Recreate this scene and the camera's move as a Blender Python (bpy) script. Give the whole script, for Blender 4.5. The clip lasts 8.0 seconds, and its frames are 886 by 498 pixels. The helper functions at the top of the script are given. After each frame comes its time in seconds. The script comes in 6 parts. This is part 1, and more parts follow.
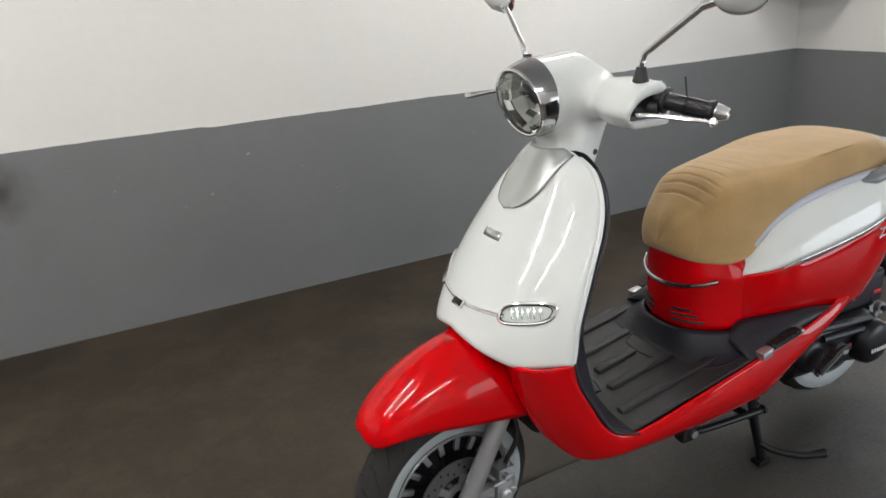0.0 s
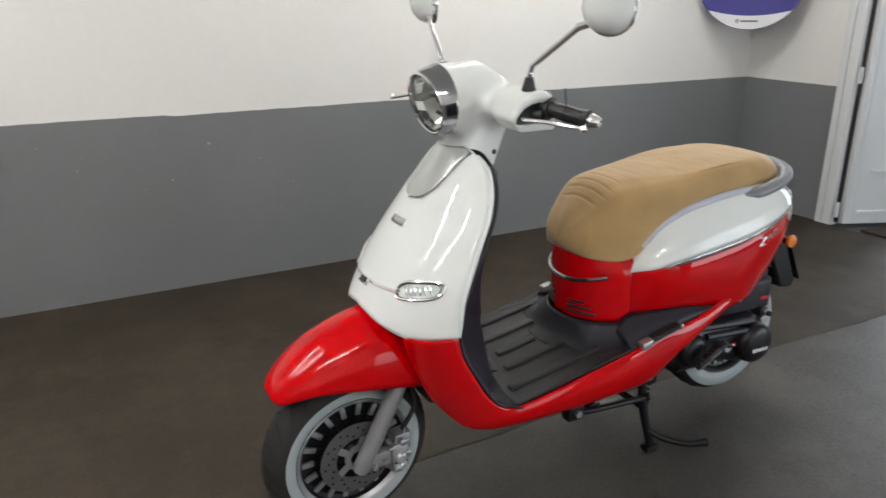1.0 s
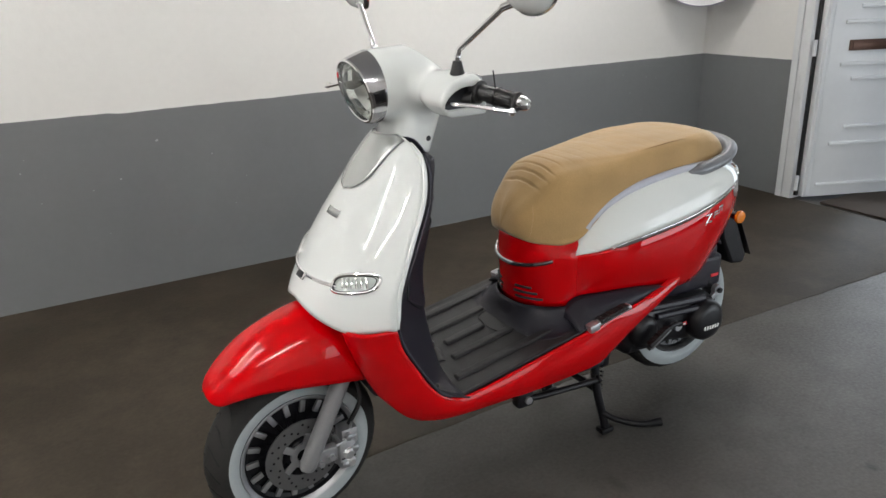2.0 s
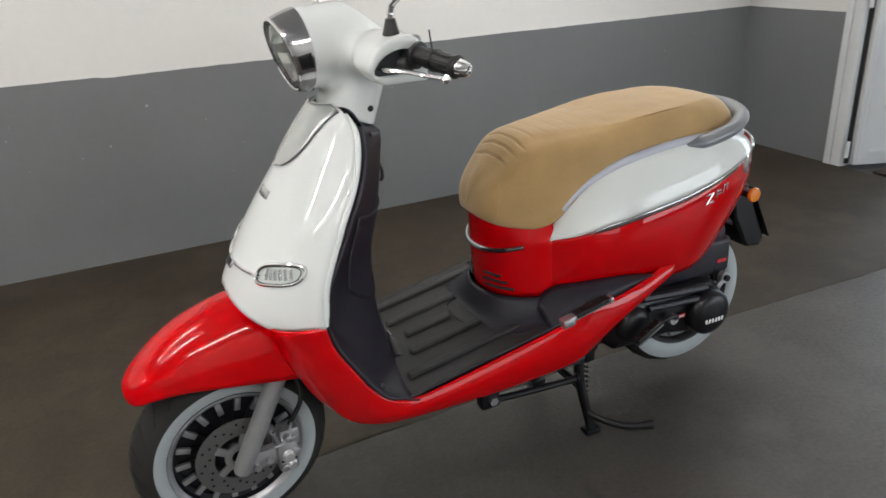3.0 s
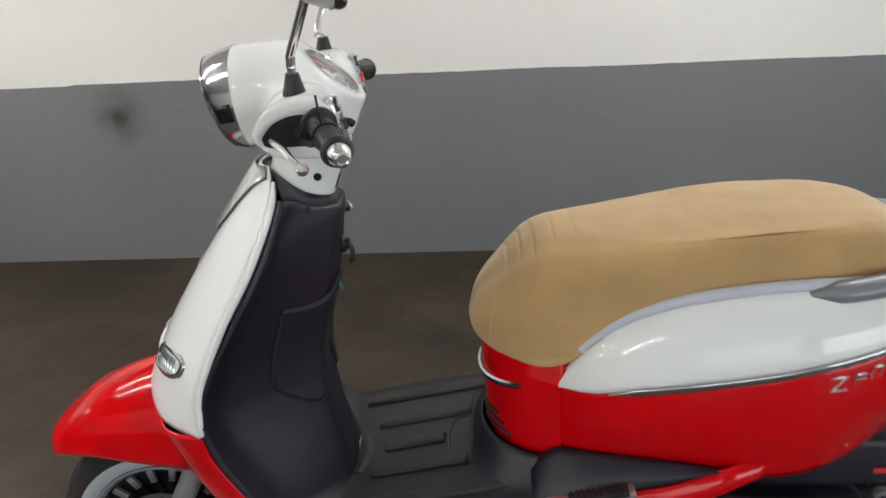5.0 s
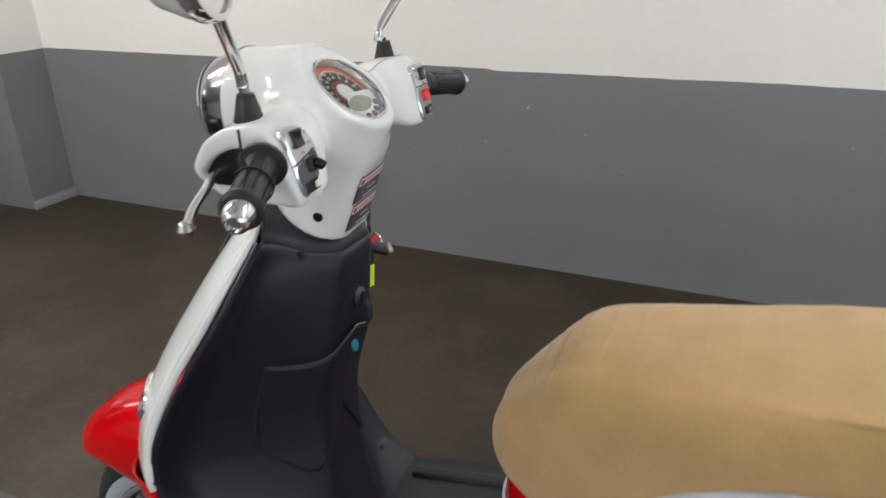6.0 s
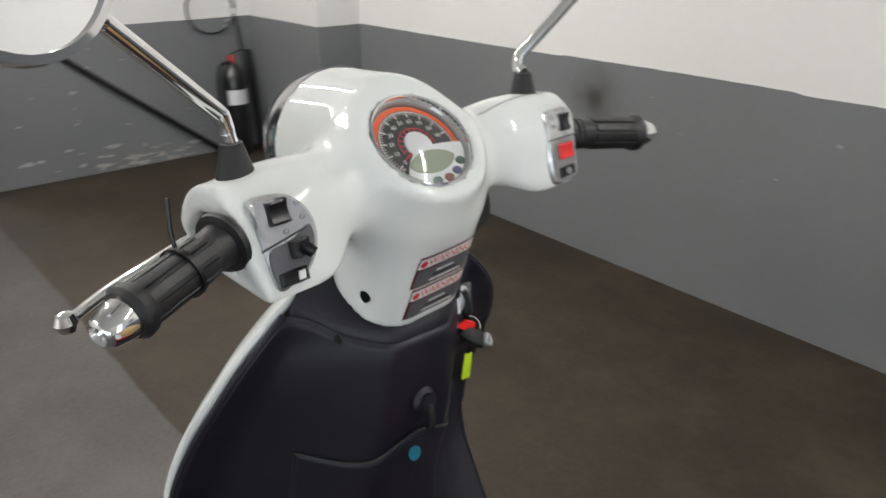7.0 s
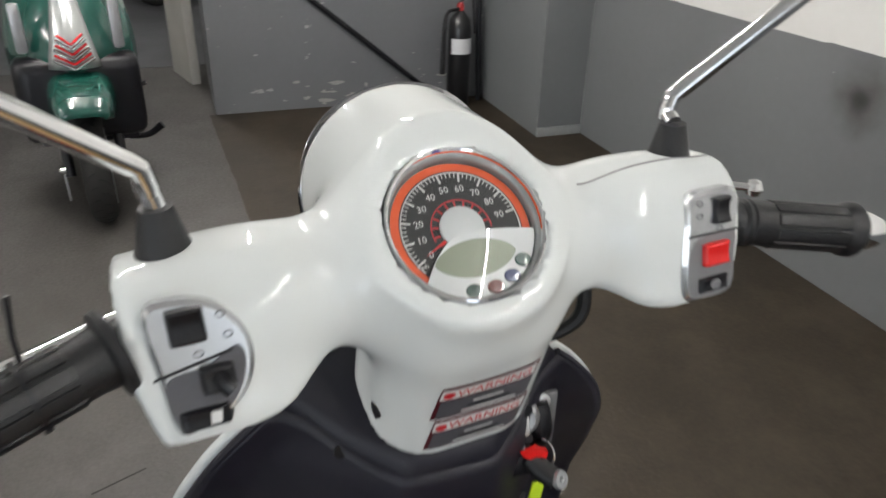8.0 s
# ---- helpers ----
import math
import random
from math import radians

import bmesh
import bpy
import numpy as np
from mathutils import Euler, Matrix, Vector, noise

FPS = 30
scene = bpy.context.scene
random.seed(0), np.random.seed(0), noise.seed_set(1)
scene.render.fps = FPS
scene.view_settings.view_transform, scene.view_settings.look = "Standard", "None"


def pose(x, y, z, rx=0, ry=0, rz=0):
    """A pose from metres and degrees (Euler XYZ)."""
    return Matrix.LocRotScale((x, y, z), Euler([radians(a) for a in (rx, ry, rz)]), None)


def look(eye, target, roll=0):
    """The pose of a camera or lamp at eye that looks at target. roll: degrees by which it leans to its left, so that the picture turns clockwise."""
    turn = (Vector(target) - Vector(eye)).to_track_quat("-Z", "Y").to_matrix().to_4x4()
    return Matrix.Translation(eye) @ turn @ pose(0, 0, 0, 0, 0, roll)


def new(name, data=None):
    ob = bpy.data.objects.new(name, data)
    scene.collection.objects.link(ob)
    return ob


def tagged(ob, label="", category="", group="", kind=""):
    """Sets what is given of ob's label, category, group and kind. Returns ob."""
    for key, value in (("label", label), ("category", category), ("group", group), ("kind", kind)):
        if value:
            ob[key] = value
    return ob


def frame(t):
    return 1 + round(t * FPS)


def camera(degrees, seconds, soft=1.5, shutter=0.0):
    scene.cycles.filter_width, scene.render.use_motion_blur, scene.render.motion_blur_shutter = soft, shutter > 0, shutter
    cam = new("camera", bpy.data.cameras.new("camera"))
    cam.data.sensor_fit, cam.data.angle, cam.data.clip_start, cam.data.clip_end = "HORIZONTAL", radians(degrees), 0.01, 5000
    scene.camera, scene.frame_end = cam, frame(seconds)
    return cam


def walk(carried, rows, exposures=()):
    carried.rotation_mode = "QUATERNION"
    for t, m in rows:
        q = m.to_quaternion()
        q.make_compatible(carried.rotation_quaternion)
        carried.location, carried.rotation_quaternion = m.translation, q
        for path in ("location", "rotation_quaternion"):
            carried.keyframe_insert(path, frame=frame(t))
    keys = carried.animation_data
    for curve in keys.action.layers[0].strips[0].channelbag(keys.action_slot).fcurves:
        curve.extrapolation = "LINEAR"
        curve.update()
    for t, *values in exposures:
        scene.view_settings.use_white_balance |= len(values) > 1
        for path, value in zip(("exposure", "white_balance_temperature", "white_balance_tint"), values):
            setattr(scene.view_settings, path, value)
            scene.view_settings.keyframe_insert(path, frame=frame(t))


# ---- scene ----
cam = camera(63.0, 8.0, shutter=0.4)
PATH = [
    (0, (-1.226, -0.524, 1.326), (-0.403, 1.168, 0.65), -3.8),
    (0.5, (-1.19, -0.711, 1.351), (-0.473, 1.026, 0.668), 0.4),
    (1, (-1.146, -0.777, 1.321), (-0.282, 0.905, 0.67), -0.2),
    (1.5, (-1.08, -0.8, 1.313), (-0.157, 0.844, 0.647), -1.7),
    (2.8, (-0.837, -0.74, 1.298), (-0.037, 0.93, 0.541), -3.0),
    (3, (-0.726, -0.72, 1.283), (0.021, 0.964, 0.503), -3.2),
    (3.5, (-0.515, -0.72, 1.317), (-0.078, 1.101, 0.614), -3.6),
    (4, (-0.292, -0.723, 1.319), (-0.104, 1.124, 0.577), -1.3),
    (4.5, (-0.102, -0.564, 1.305), (-0.05, 1.292, 0.562), -1.9),
    (4.7, (-0.059, -0.503, 1.304), (-0.028, 1.352, 0.556), -2.1),
    (5.8, (0.292, -0.123, 1.316), (-0.418, 1.573, 0.529), -2.8),
    (6, (0.298, -0.029, 1.305), (-0.478, 1.639, 0.522), -1.4),
    (6.5, (0.306, 0.176, 1.309), (-0.687, 1.715, 0.505), -1.9),
    (7, (0.331, 0.368, 1.316), (-1.09, 1.52, 0.508), -0.3),
    (7.5, (0.299, 0.503, 1.331), (-1.295, 1.347, 0.467), 2.1),
    (8, (0.178, 0.622, 1.332), (-1.482, 1.229, 0.395), 1.7),
]
walk(cam, [(t, look(*r)) for t, *r in PATH])
DAY_W = 9.0
DAY_E = 38.0
DAY_DOOR = 8.0
TUBE_E = 130.0
LAMPS = [(-2.35, 0.92), (-2.35, 0.03), (1.21, 1.61), (-1.2, -1.9), (-6.3, 0.0)]
scene.view_settings.exposure = 0.0


# ---- light ----
world = bpy.data.worlds.new("world")
scene.world = world
world.use_nodes = True
wt = world.node_tree
sky = wt.nodes.new("ShaderNodeTexSky")
sky.sky_type, sky.sun_disc = "NISHITA", False
sky.sun_elevation, sky.sun_rotation = radians(40), radians(200)
wt.nodes["Background"].inputs["Strength"].default_value = 0.12
wt.links.new(sky.outputs["Color"], wt.nodes["Background"].inputs["Color"])


def area_lamp(name, m, sx, sy, watts, colour):
    data = bpy.data.lights.new(name, "AREA")
    data.shape, data.size, data.size_y, data.energy, data.color = "RECTANGLE", sx, sy, watts, colour
    ob = new(name, data)
    ob.matrix_world = m
    return ob


area_lamp("daylight_in_side_opening", look((2.91, -1.9, 0.62), (1.2, -0.6, 0.0)), 2.2, 1.1, DAY_E, (0.86, 0.93, 1.0))
area_lamp("daylight_in_garage_opening", look((1.28, -3.25, 0.62), (1.3, 0.5, 0.1)), 1.2, 1.1, DAY_W, (0.86, 0.93, 1.0))
area_lamp("daylight_in_doorway", look((3.06, 1.27, 1.02), (1.0, 0.1, 0.3)), 0.52, 1.9, DAY_DOOR, (0.80, 0.90, 1.0))


# ---- materials ----
def mat(name, colour, rough=0.5, metal=0.0, grain=0.0, scale=40.0, bump=0.0, stain=0.0, stain_scale=2.0,
        coat=0.0, coat_ior=1.5, spec=0.5, sheen=0.0, rough_var=0.0, transmission=0.0, ior=1.5, island=0.0):
    m = bpy.data.materials.new(name)
    m.use_nodes = True
    t = m.node_tree
    b = t.nodes["Principled BSDF"]
    b.inputs["Base Color"].default_value = (*colour, 1)
    b.inputs["Roughness"].default_value = rough
    b.inputs["Metallic"].default_value = metal
    b.inputs["Specular IOR Level"].default_value = spec
    b.inputs["Coat Weight"].default_value = coat
    b.inputs["Coat IOR"].default_value = coat_ior
    b.inputs["Coat Roughness"].default_value = 0.018
    b.inputs["Sheen Weight"].default_value = sheen
    b.inputs["Transmission Weight"].default_value = transmission
    b.inputs["IOR"].default_value = ior
    co = t.nodes.new("ShaderNodeTexCoord")
    fine = t.nodes.new("ShaderNodeTexNoise")
    fine.inputs["Scale"].default_value, fine.inputs["Detail"].default_value = scale, 6
    t.links.new(co.outputs["Object"], fine.inputs["Vector"])
    broad = t.nodes.new("ShaderNodeTexNoise")
    broad.inputs["Scale"].default_value, broad.inputs["Detail"].default_value = stain_scale, 5
    t.links.new(co.outputs["Object"], broad.inputs["Vector"])
    if grain or stain:
        a = t.nodes.new("ShaderNodeMath")
        a.operation = "MULTIPLY_ADD"
        t.links.new(fine.outputs["Fac"], a.inputs[0])
        a.inputs[1].default_value, a.inputs[2].default_value = 2 * grain, 1 - grain
        c = t.nodes.new("ShaderNodeMath")
        c.operation = "MULTIPLY_ADD"
        t.links.new(broad.outputs["Fac"], c.inputs[0])
        c.inputs[1].default_value, c.inputs[2].default_value = 2 * stain, 1 - stain
        d = t.nodes.new("ShaderNodeMath")
        d.operation = "MULTIPLY"
        t.links.new(a.outputs[0], d.inputs[0])
        t.links.new(c.outputs[0], d.inputs[1])
        mix = t.nodes.new("ShaderNodeVectorMath")
        mix.operation = "SCALE"
        mix.inputs[0].default_value = colour
        t.links.new(d.outputs[0], mix.inputs["Scale"])
        t.links.new(mix.outputs["Vector"], b.inputs["Base Color"])
    if rough_var:
        r = t.nodes.new("ShaderNodeMath")
        r.operation = "MULTIPLY_ADD"
        t.links.new(broad.outputs["Fac"], r.inputs[0])
        r.inputs[1].default_value, r.inputs[2].default_value = 2 * rough_var, rough - rough_var
        t.links.new(r.outputs[0], b.inputs["Roughness"])
    if bump:
        n = t.nodes.new("ShaderNodeBump")
        n.inputs["Strength"].default_value, n.inputs["Distance"].default_value = bump, 0.002
        t.links.new(fine.outputs["Fac"], n.inputs["Height"])
        t.links.new(n.outputs["Normal"], b.inputs["Normal"])
    return m


def glow(name, colour, strength):
    m = bpy.data.materials.new(name)
    m.use_nodes = True
    b = m.node_tree.nodes["Principled BSDF"]
    b.inputs["Base Color"].default_value = (*colour, 1)
    b.inputs["Emission Color"].default_value = (*colour, 1)
    b.inputs["Emission Strength"].default_value = strength
    return m


WHITE_PAINT = mat("white_gloss_paint", (0.780, 0.812, 0.800), 0.5, coat=1.0, coat_ior=1.45, spec=0.0, grain=0.01, scale=400, rough_var=0.03)
RED_PAINT = mat("red_gloss_paint", (0.54, 0.0, 0.002), 0.5, coat=1.0, coat_ior=1.40, spec=0.0, grain=0.02, scale=300, rough_var=0.03)
GREEN_PAINT = mat("green_gloss_paint", (0.006, 0.058, 0.043), 0.2, coat=0.9, grain=0.03, scale=200)
BLACK_PLASTIC = mat("black_grained_plastic", (0.0130, 0.0124, 0.0200), 0.42, spec=0.38, grain=0.12, scale=900, bump=0.25, stain=0.15, stain_scale=9)
MAT_PLASTIC = mat("dark_grey_floor_plastic", (0.0215, 0.0215, 0.0235), 0.5, spec=0.35, grain=0.15, scale=700, bump=0.3, stain=0.3, stain_scale=12)
DARK = mat("dark_engine_enamel", (0.006, 0.006, 0.008), 0.36, spec=0.35, grain=0.2, scale=120, bump=0.15, stain=0.3, stain_scale=14)
RUBBER = mat("tyre_rubber", (0.018, 0.0172, 0.0165), 0.75, spec=0.3, grain=0.2, scale=250, bump=0.3, stain=0.3, stain_scale=10)
GRIP_RUBBER = mat("grip_rubber", (0.0088, 0.0088, 0.0098), 0.5, grain=0.15, scale=500, bump=0.2)
WHITEWALL = mat("whitewall_rubber", (0.36, 0.40, 0.415), 0.6, grain=0.04, scale=150, stain=0.12, stain_scale=12)
CHROME = mat("chrome", (0.86, 0.86, 0.87), 0.07, 1.0, grain=0.02, scale=60)
DISC_STEEL = mat("brake_disc_steel", (0.23, 0.23, 0.235), 0.35, 0.8, grain=0.1, scale=200, stain=0.1, stain_scale=20)
ALU = mat("cast_aluminium", (0.50, 0.51, 0.53), 0.38, 0.85, grain=0.12, scale=300, bump=0.2, stain=0.1, stain_scale=20)
FORK_PAINT = mat("silver_fork_paint", (0.34, 0.345, 0.355), 0.32, 0.45, grain=0.06, scale=300, stain=0.08, stain_scale=18)
SILVER_PAINT = mat("silver_trim_paint", (0.50, 0.52, 0.51), 0.24, 0.55, coat=0.5, grain=0.04, scale=400)
BRIGHT_ALU = mat("bright_cast_aluminium", (0.72, 0.73, 0.74), 0.30, 0.75, grain=0.12, scale=300, bump=0.3)
SMOKED_CHROME = mat("polished_grey_trim", (0.46, 0.46, 0.48), 0.13, 1.0, grain=0.03, scale=80)
RAIL_PAINT = mat("grey_grab_rail_paint", (0.19, 0.20, 0.22), 0.40, 0.2, coat=0.2, grain=0.08, scale=250, stain=0.1, stain_scale=15)
POD_SILVER = mat("switch_pod_silver", (0.60, 0.61, 0.62), 0.25, 0.75, coat=0.3, grain=0.04, scale=300)
SUEDE = mat("tan_suede", (0.425, 0.274, 0.114), 0.9, grain=0.10, scale=260, bump=0.35, stain=0.24, stain_scale=9, sheen=0.35)
PIPING = mat("seat_edge_trim", (0.50, 0.52, 0.60), 0.45, grain=0.05, scale=200)


def thin_glass(name, rough=0.004):
    m = bpy.data.materials.new(name)
    m.use_nodes = True
    t = m.node_tree
    clear, gloss, mix, lw, pw, ml = (t.nodes.new("ShaderNode" + k) for k in ("BsdfTransparent", "BsdfGlossy", "MixShader", "LayerWeight", "Math", "Math"))
    clear.inputs["Color"].default_value = (0.96, 0.98, 0.97, 1)
    gloss.inputs["Roughness"].default_value = rough
    pw.operation, pw.inputs[1].default_value = "POWER", 3.5
    ml.operation, ml.inputs[1].default_value, ml.inputs[2].default_value = "MULTIPLY_ADD", 0.7, 0.045
    t.links.new(lw.outputs["Facing"], pw.inputs[0])
    t.links.new(pw.outputs[0], ml.inputs[0])
    t.links.new(ml.outputs[0], mix.inputs["Fac"])
    t.links.new(clear.outputs[0], mix.inputs[1])
    t.links.new(gloss.outputs[0], mix.inputs[2])
    t.links.new(mix.outputs[0], t.nodes["Material Output"].inputs["Surface"])
    return m


GLASS = thin_glass("clear_lens")
REFLECTOR = mat("lamp_reflector", (0.83, 0.84, 0.82), 0.06, 1.0, grain=0.15, scale=60)
SMOKY = mat("smoky_clear_lens", (0.42, 0.42, 0.43), 0.12, 0.25, coat=0.8, grain=0.25, scale=140, bump=0.6)
LAMP_BACK = mat("shaded_lamp_bowl", (0.33, 0.34, 0.34), 0.25, 0.8, grain=0.3, scale=120)
AMBER = mat("amber_plastic", (0.75, 0.22, 0.01), 0.25, coat=0.4, grain=0.08, scale=120)
RED_LENS = mat("red_lens", (0.50, 0.006, 0.01), 0.12, coat=0.8, grain=0.08, scale=150)
RED_PLASTIC = mat("red_switch_plastic", (0.72, 0.012, 0.01), 0.4, grain=0.03, scale=200)
MIRROR = mat("mirror_glass", (0.92, 0.93, 0.93), 0.01, 1.0)
POD_GREY = mat("switch_pod_grey", (0.22, 0.22, 0.23), 0.4, 0.3, grain=0.05, scale=300)
LCD = mat("lcd_panel", (0.30, 0.33, 0.25), 0.2, coat=0.5, grain=0.05, scale=40)
DIAL_BLACK = mat("dial_black", (0.012, 0.012, 0.014), 0.5, grain=0.05, scale=300)
DIAL_SILVER = mat("dial_silver", (0.42, 0.43, 0.43), 0.4, 0.4, grain=0.04, scale=300)
DIAL_WHITE = mat("dial_white", (0.74, 0.75, 0.76), 0.35, coat=0.4, grain=0.02, scale=300)
TELL_GREEN = mat("tell_tale_green", (0.025, 0.07, 0.06), 0.3, coat=0.4)
TELL_RED = mat("tell_tale_red", (0.22, 0.07, 0.06), 0.3, coat=0.4)
TELL_BLUE = mat("tell_tale_blue", (0.05, 0.06, 0.16), 0.3, coat=0.4)
ORANGE = mat("dial_orange", (0.78, 0.10, 0.02), 0.5, grain=0.03, scale=300)
LABEL_EDGE = mat("label_edge", (0.10, 0.008, 0.015), 0.5, grain=0.03, scale=300)
RED_INK = mat("red_ink", (0.62, 0.02, 0.03), 0.5, grain=0.03, scale=300)
WHITE_INK = mat("white_ink", (0.75, 0.75, 0.74), 0.5, grain=0.03, scale=300)
GREY_INK = mat("grey_ink", (0.09, 0.09, 0.10), 0.45, grain=0.1, scale=300)
LIME = mat("lime_key_tag", (0.55, 0.75, 0.03), 0.4, grain=0.05, scale=200)
BLUE_STICK = mat("blue_sticker", (0.012, 0.13, 0.20), 0.3, grain=0.1, scale=200)
SIGN_BLUE = mat("sign_blue", (0.035, 0.03, 0.20), 0.35, coat=0.3, grain=0.05, scale=60)
SIGN_WHITE = mat("sign_white", (0.74, 0.74, 0.76), 0.35, coat=0.3, grain=0.03, scale=60)
UPVC = mat("white_upvc", (0.72, 0.74, 0.75), 0.32, grain=0.03, scale=30, stain=0.10, stain_scale=2.5)
BROWN_METAL = mat("brown_letter_flap", (0.09, 0.045, 0.03), 0.35, 0.5, grain=0.15, scale=60)
PALE_POST = mat("pale_painted_post", (0.55, 0.54, 0.50), 0.6, grain=0.08, scale=40, stain=0.25, stain_scale=3, bump=0.3)
CEILING = mat("ceiling_paint", (0.78, 0.78, 0.76), 0.8, grain=0.04, scale=20, stain=0.06, stain_scale=0.7)
TUBE = glow("fluorescent_tube", (1.0, 0.965, 0.94), TUBE_E)


def wall_paint(name, colour, chips=0.0, brick=False):
    """Painted render: roller marks, faint blotches, a few pale flecks and chips."""
    m = mat(name, colour, 0.62, grain=0.05, scale=35, bump=0.35, stain=0.15, stain_scale=1.6, rough_var=0.15)
    t = m.node_tree
    b = t.nodes["Principled BSDF"]
    old = b.inputs["Base Color"].links[0].from_socket
    co = t.nodes.new("ShaderNodeTexCoord")
    v = t.nodes.new("ShaderNodeTexNoise")
    v.inputs["Scale"].default_value, v.inputs["Detail"].default_value = (17.0 if chips else 9.0), 4
    mp = t.nodes.new("ShaderNodeVectorMath")
    mp.operation, mp.inputs[1].default_value = "MULTIPLY", ((1, 0.55, 1.7) if chips else (1, 1, 1))
    t.links.new(co.outputs["Object"], mp.inputs[0])
    t.links.new(mp.outputs[0], v.inputs["Vector"])
    r = t.nodes.new("ShaderNodeValToRGB")
    r.color_ramp.elements[0].position, r.color_ramp.elements[1].position = (0.735 - chips if chips else 0.90), (0.75 - chips if chips else 0.93)
    t.links.new(v.outputs["Fac"], r.inputs["Fac"])
    mix = t.nodes.new("ShaderNodeMixRGB")
    mix.inputs["Color2"].default_value = (0.36, 0.36, 0.34, 1)
    t.links.new(r.outputs["Color"], mix.inputs["Fac"])
    t.links.new(old, mix.inputs["Color1"])
    t.links.new(mix.outputs["Color"], b.inputs["Base Color"])
    return m


WALL_WHITE = mat("white_wall_paint", (0.765, 0.762, 0.735), 0.7, grain=0.03, scale=30, bump=0.35, stain=0.05, stain_scale=0.9)
WALL_GREY = wall_paint("grey_wall_paint", (0.158, 0.166, 0.170))
WALL_CHIP = wall_paint("chipped_grey_brick_paint", (0.150, 0.155, 0.162), 0.052)


def spot(m, centre, squash, r0, r1, colour, most):
    """A soft stain of its own round a place in the material's object space."""
    t = m.node_tree
    b = t.nodes["Principled BSDF"]
    old = b.inputs["Base Color"].links[0].from_socket
    co, sub, sc, ln, ns, ad, mr, mix = (t.nodes.new("ShaderNode" + k) for k in ("TexCoord", "VectorMath", "VectorMath", "VectorMath", "TexNoise", "Math", "MapRange", "MixRGB"))
    sub.operation, sc.operation, ln.operation = "SUBTRACT", "MULTIPLY", "LENGTH"
    sub.inputs[1].default_value, sc.inputs[1].default_value = centre, squash
    t.links.new(co.outputs["Object"], sub.inputs[0])
    t.links.new(sub.outputs[0], sc.inputs[0])
    t.links.new(sc.outputs[0], ln.inputs[0])
    ns.inputs["Scale"].default_value, ns.inputs["Detail"].default_value = 14, 4
    t.links.new(co.outputs["Object"], ns.inputs["Vector"])
    ad.operation, ad.inputs[1].default_value = "MULTIPLY_ADD", r1 * 0.7
    t.links.new(ns.outputs["Fac"], ad.inputs[0])
    t.links.new(ln.outputs["Value"], ad.inputs[2])
    mr.interpolation_type = "SMOOTHSTEP"
    mr.inputs["From Min"].default_value, mr.inputs["From Max"].default_value = r0 + r1 * 0.35, r1 * 1.35
    mr.inputs["To Min"].default_value, mr.inputs["To Max"].default_value = most, 0.0
    t.links.new(ad.outputs[0], mr.inputs["Value"])
    t.links.new(mr.outputs[0], mix.inputs["Fac"])
    t.links.new(old, mix.inputs["Color1"])
    mix.inputs["Color2"].default_value = (*colour, 1)
    t.links.new(mix.outputs["Color"], b.inputs["Base Color"])


spot(WALL_GREY, (-1.56, 2.703, 0.69), (1, 0.1, 1), 0.0, 0.17, (0.06, 0.055, 0.05), 0.75)
spot(WALL_GREY, (-1.56, 2.703, 0.685), (1, 0.1, 1), 0.0, 0.065, (0.02, 0.018, 0.018), 0.8)
SKIRT = mat("grey_skirting_paint", (0.26, 0.27, 0.27), 0.5, grain=0.06, scale=40, stain=0.12, stain_scale=5)


def floor_mat(name, colour, worn, amount, rough, scale, spec, speckle=0.0):
    m = mat(name, colour, rough, grain=0.36, scale=scale, bump=0.5, stain=0.55, stain_scale=2.3, rough_var=0.12, spec=spec)
    t = m.node_tree
    b = t.nodes["Principled BSDF"]
    old = b.inputs["Base Color"].links[0].from_socket
    co = t.nodes.new("ShaderNodeTexCoord")
    v = t.nodes.new("ShaderNodeTexNoise")
    v.inputs["Scale"].default_value, v.inputs["Detail"].default_value, v.inputs["Roughness"].default_value = 3.2, 9, 0.7
    t.links.new(co.outputs["Object"], v.inputs["Vector"])
    r = t.nodes.new("ShaderNodeValToRGB")
    r.color_ramp.elements[0].position, r.color_ramp.elements[1].position = 0.46, 0.68
    t.links.new(v.outputs["Fac"], r.inputs["Fac"])
    s = t.nodes.new("ShaderNodeMath")
    s.operation = "MULTIPLY"
    t.links.new(r.outputs["Color"], s.inputs[0])
    s.inputs[1].default_value = amount
    mix = t.nodes.new("ShaderNodeMixRGB")
    mix.inputs["Color2"].default_value = (*worn, 1)
    t.links.new(s.outputs[0], mix.inputs["Fac"])
    t.links.new(old, mix.inputs["Color1"])
    t.links.new(mix.outputs["Color"], b.inputs["Base Color"])
    p = t.nodes.new("ShaderNodeTexNoise")
    p.inputs["Scale"].default_value, p.inputs["Detail"].default_value, p.inputs["Roughness"].default_value = 75, 5, 0.75
    t.links.new(co.outputs["Object"], p.inputs["Vector"])
    sheen = t.nodes.new("ShaderNodeMapRange")
    sheen.inputs["From Min"].default_value, sheen.inputs["From Max"].default_value = 0.36, 0.64
    sheen.inputs["To Min"].default_value, sheen.inputs["To Max"].default_value = rough - 0.3 * speckle, rough + speckle
    t.links.new(p.outputs["Fac"], sheen.inputs["Value"])
    t.links.new(sheen.outputs["Result"], b.inputs["Roughness"])
    return m


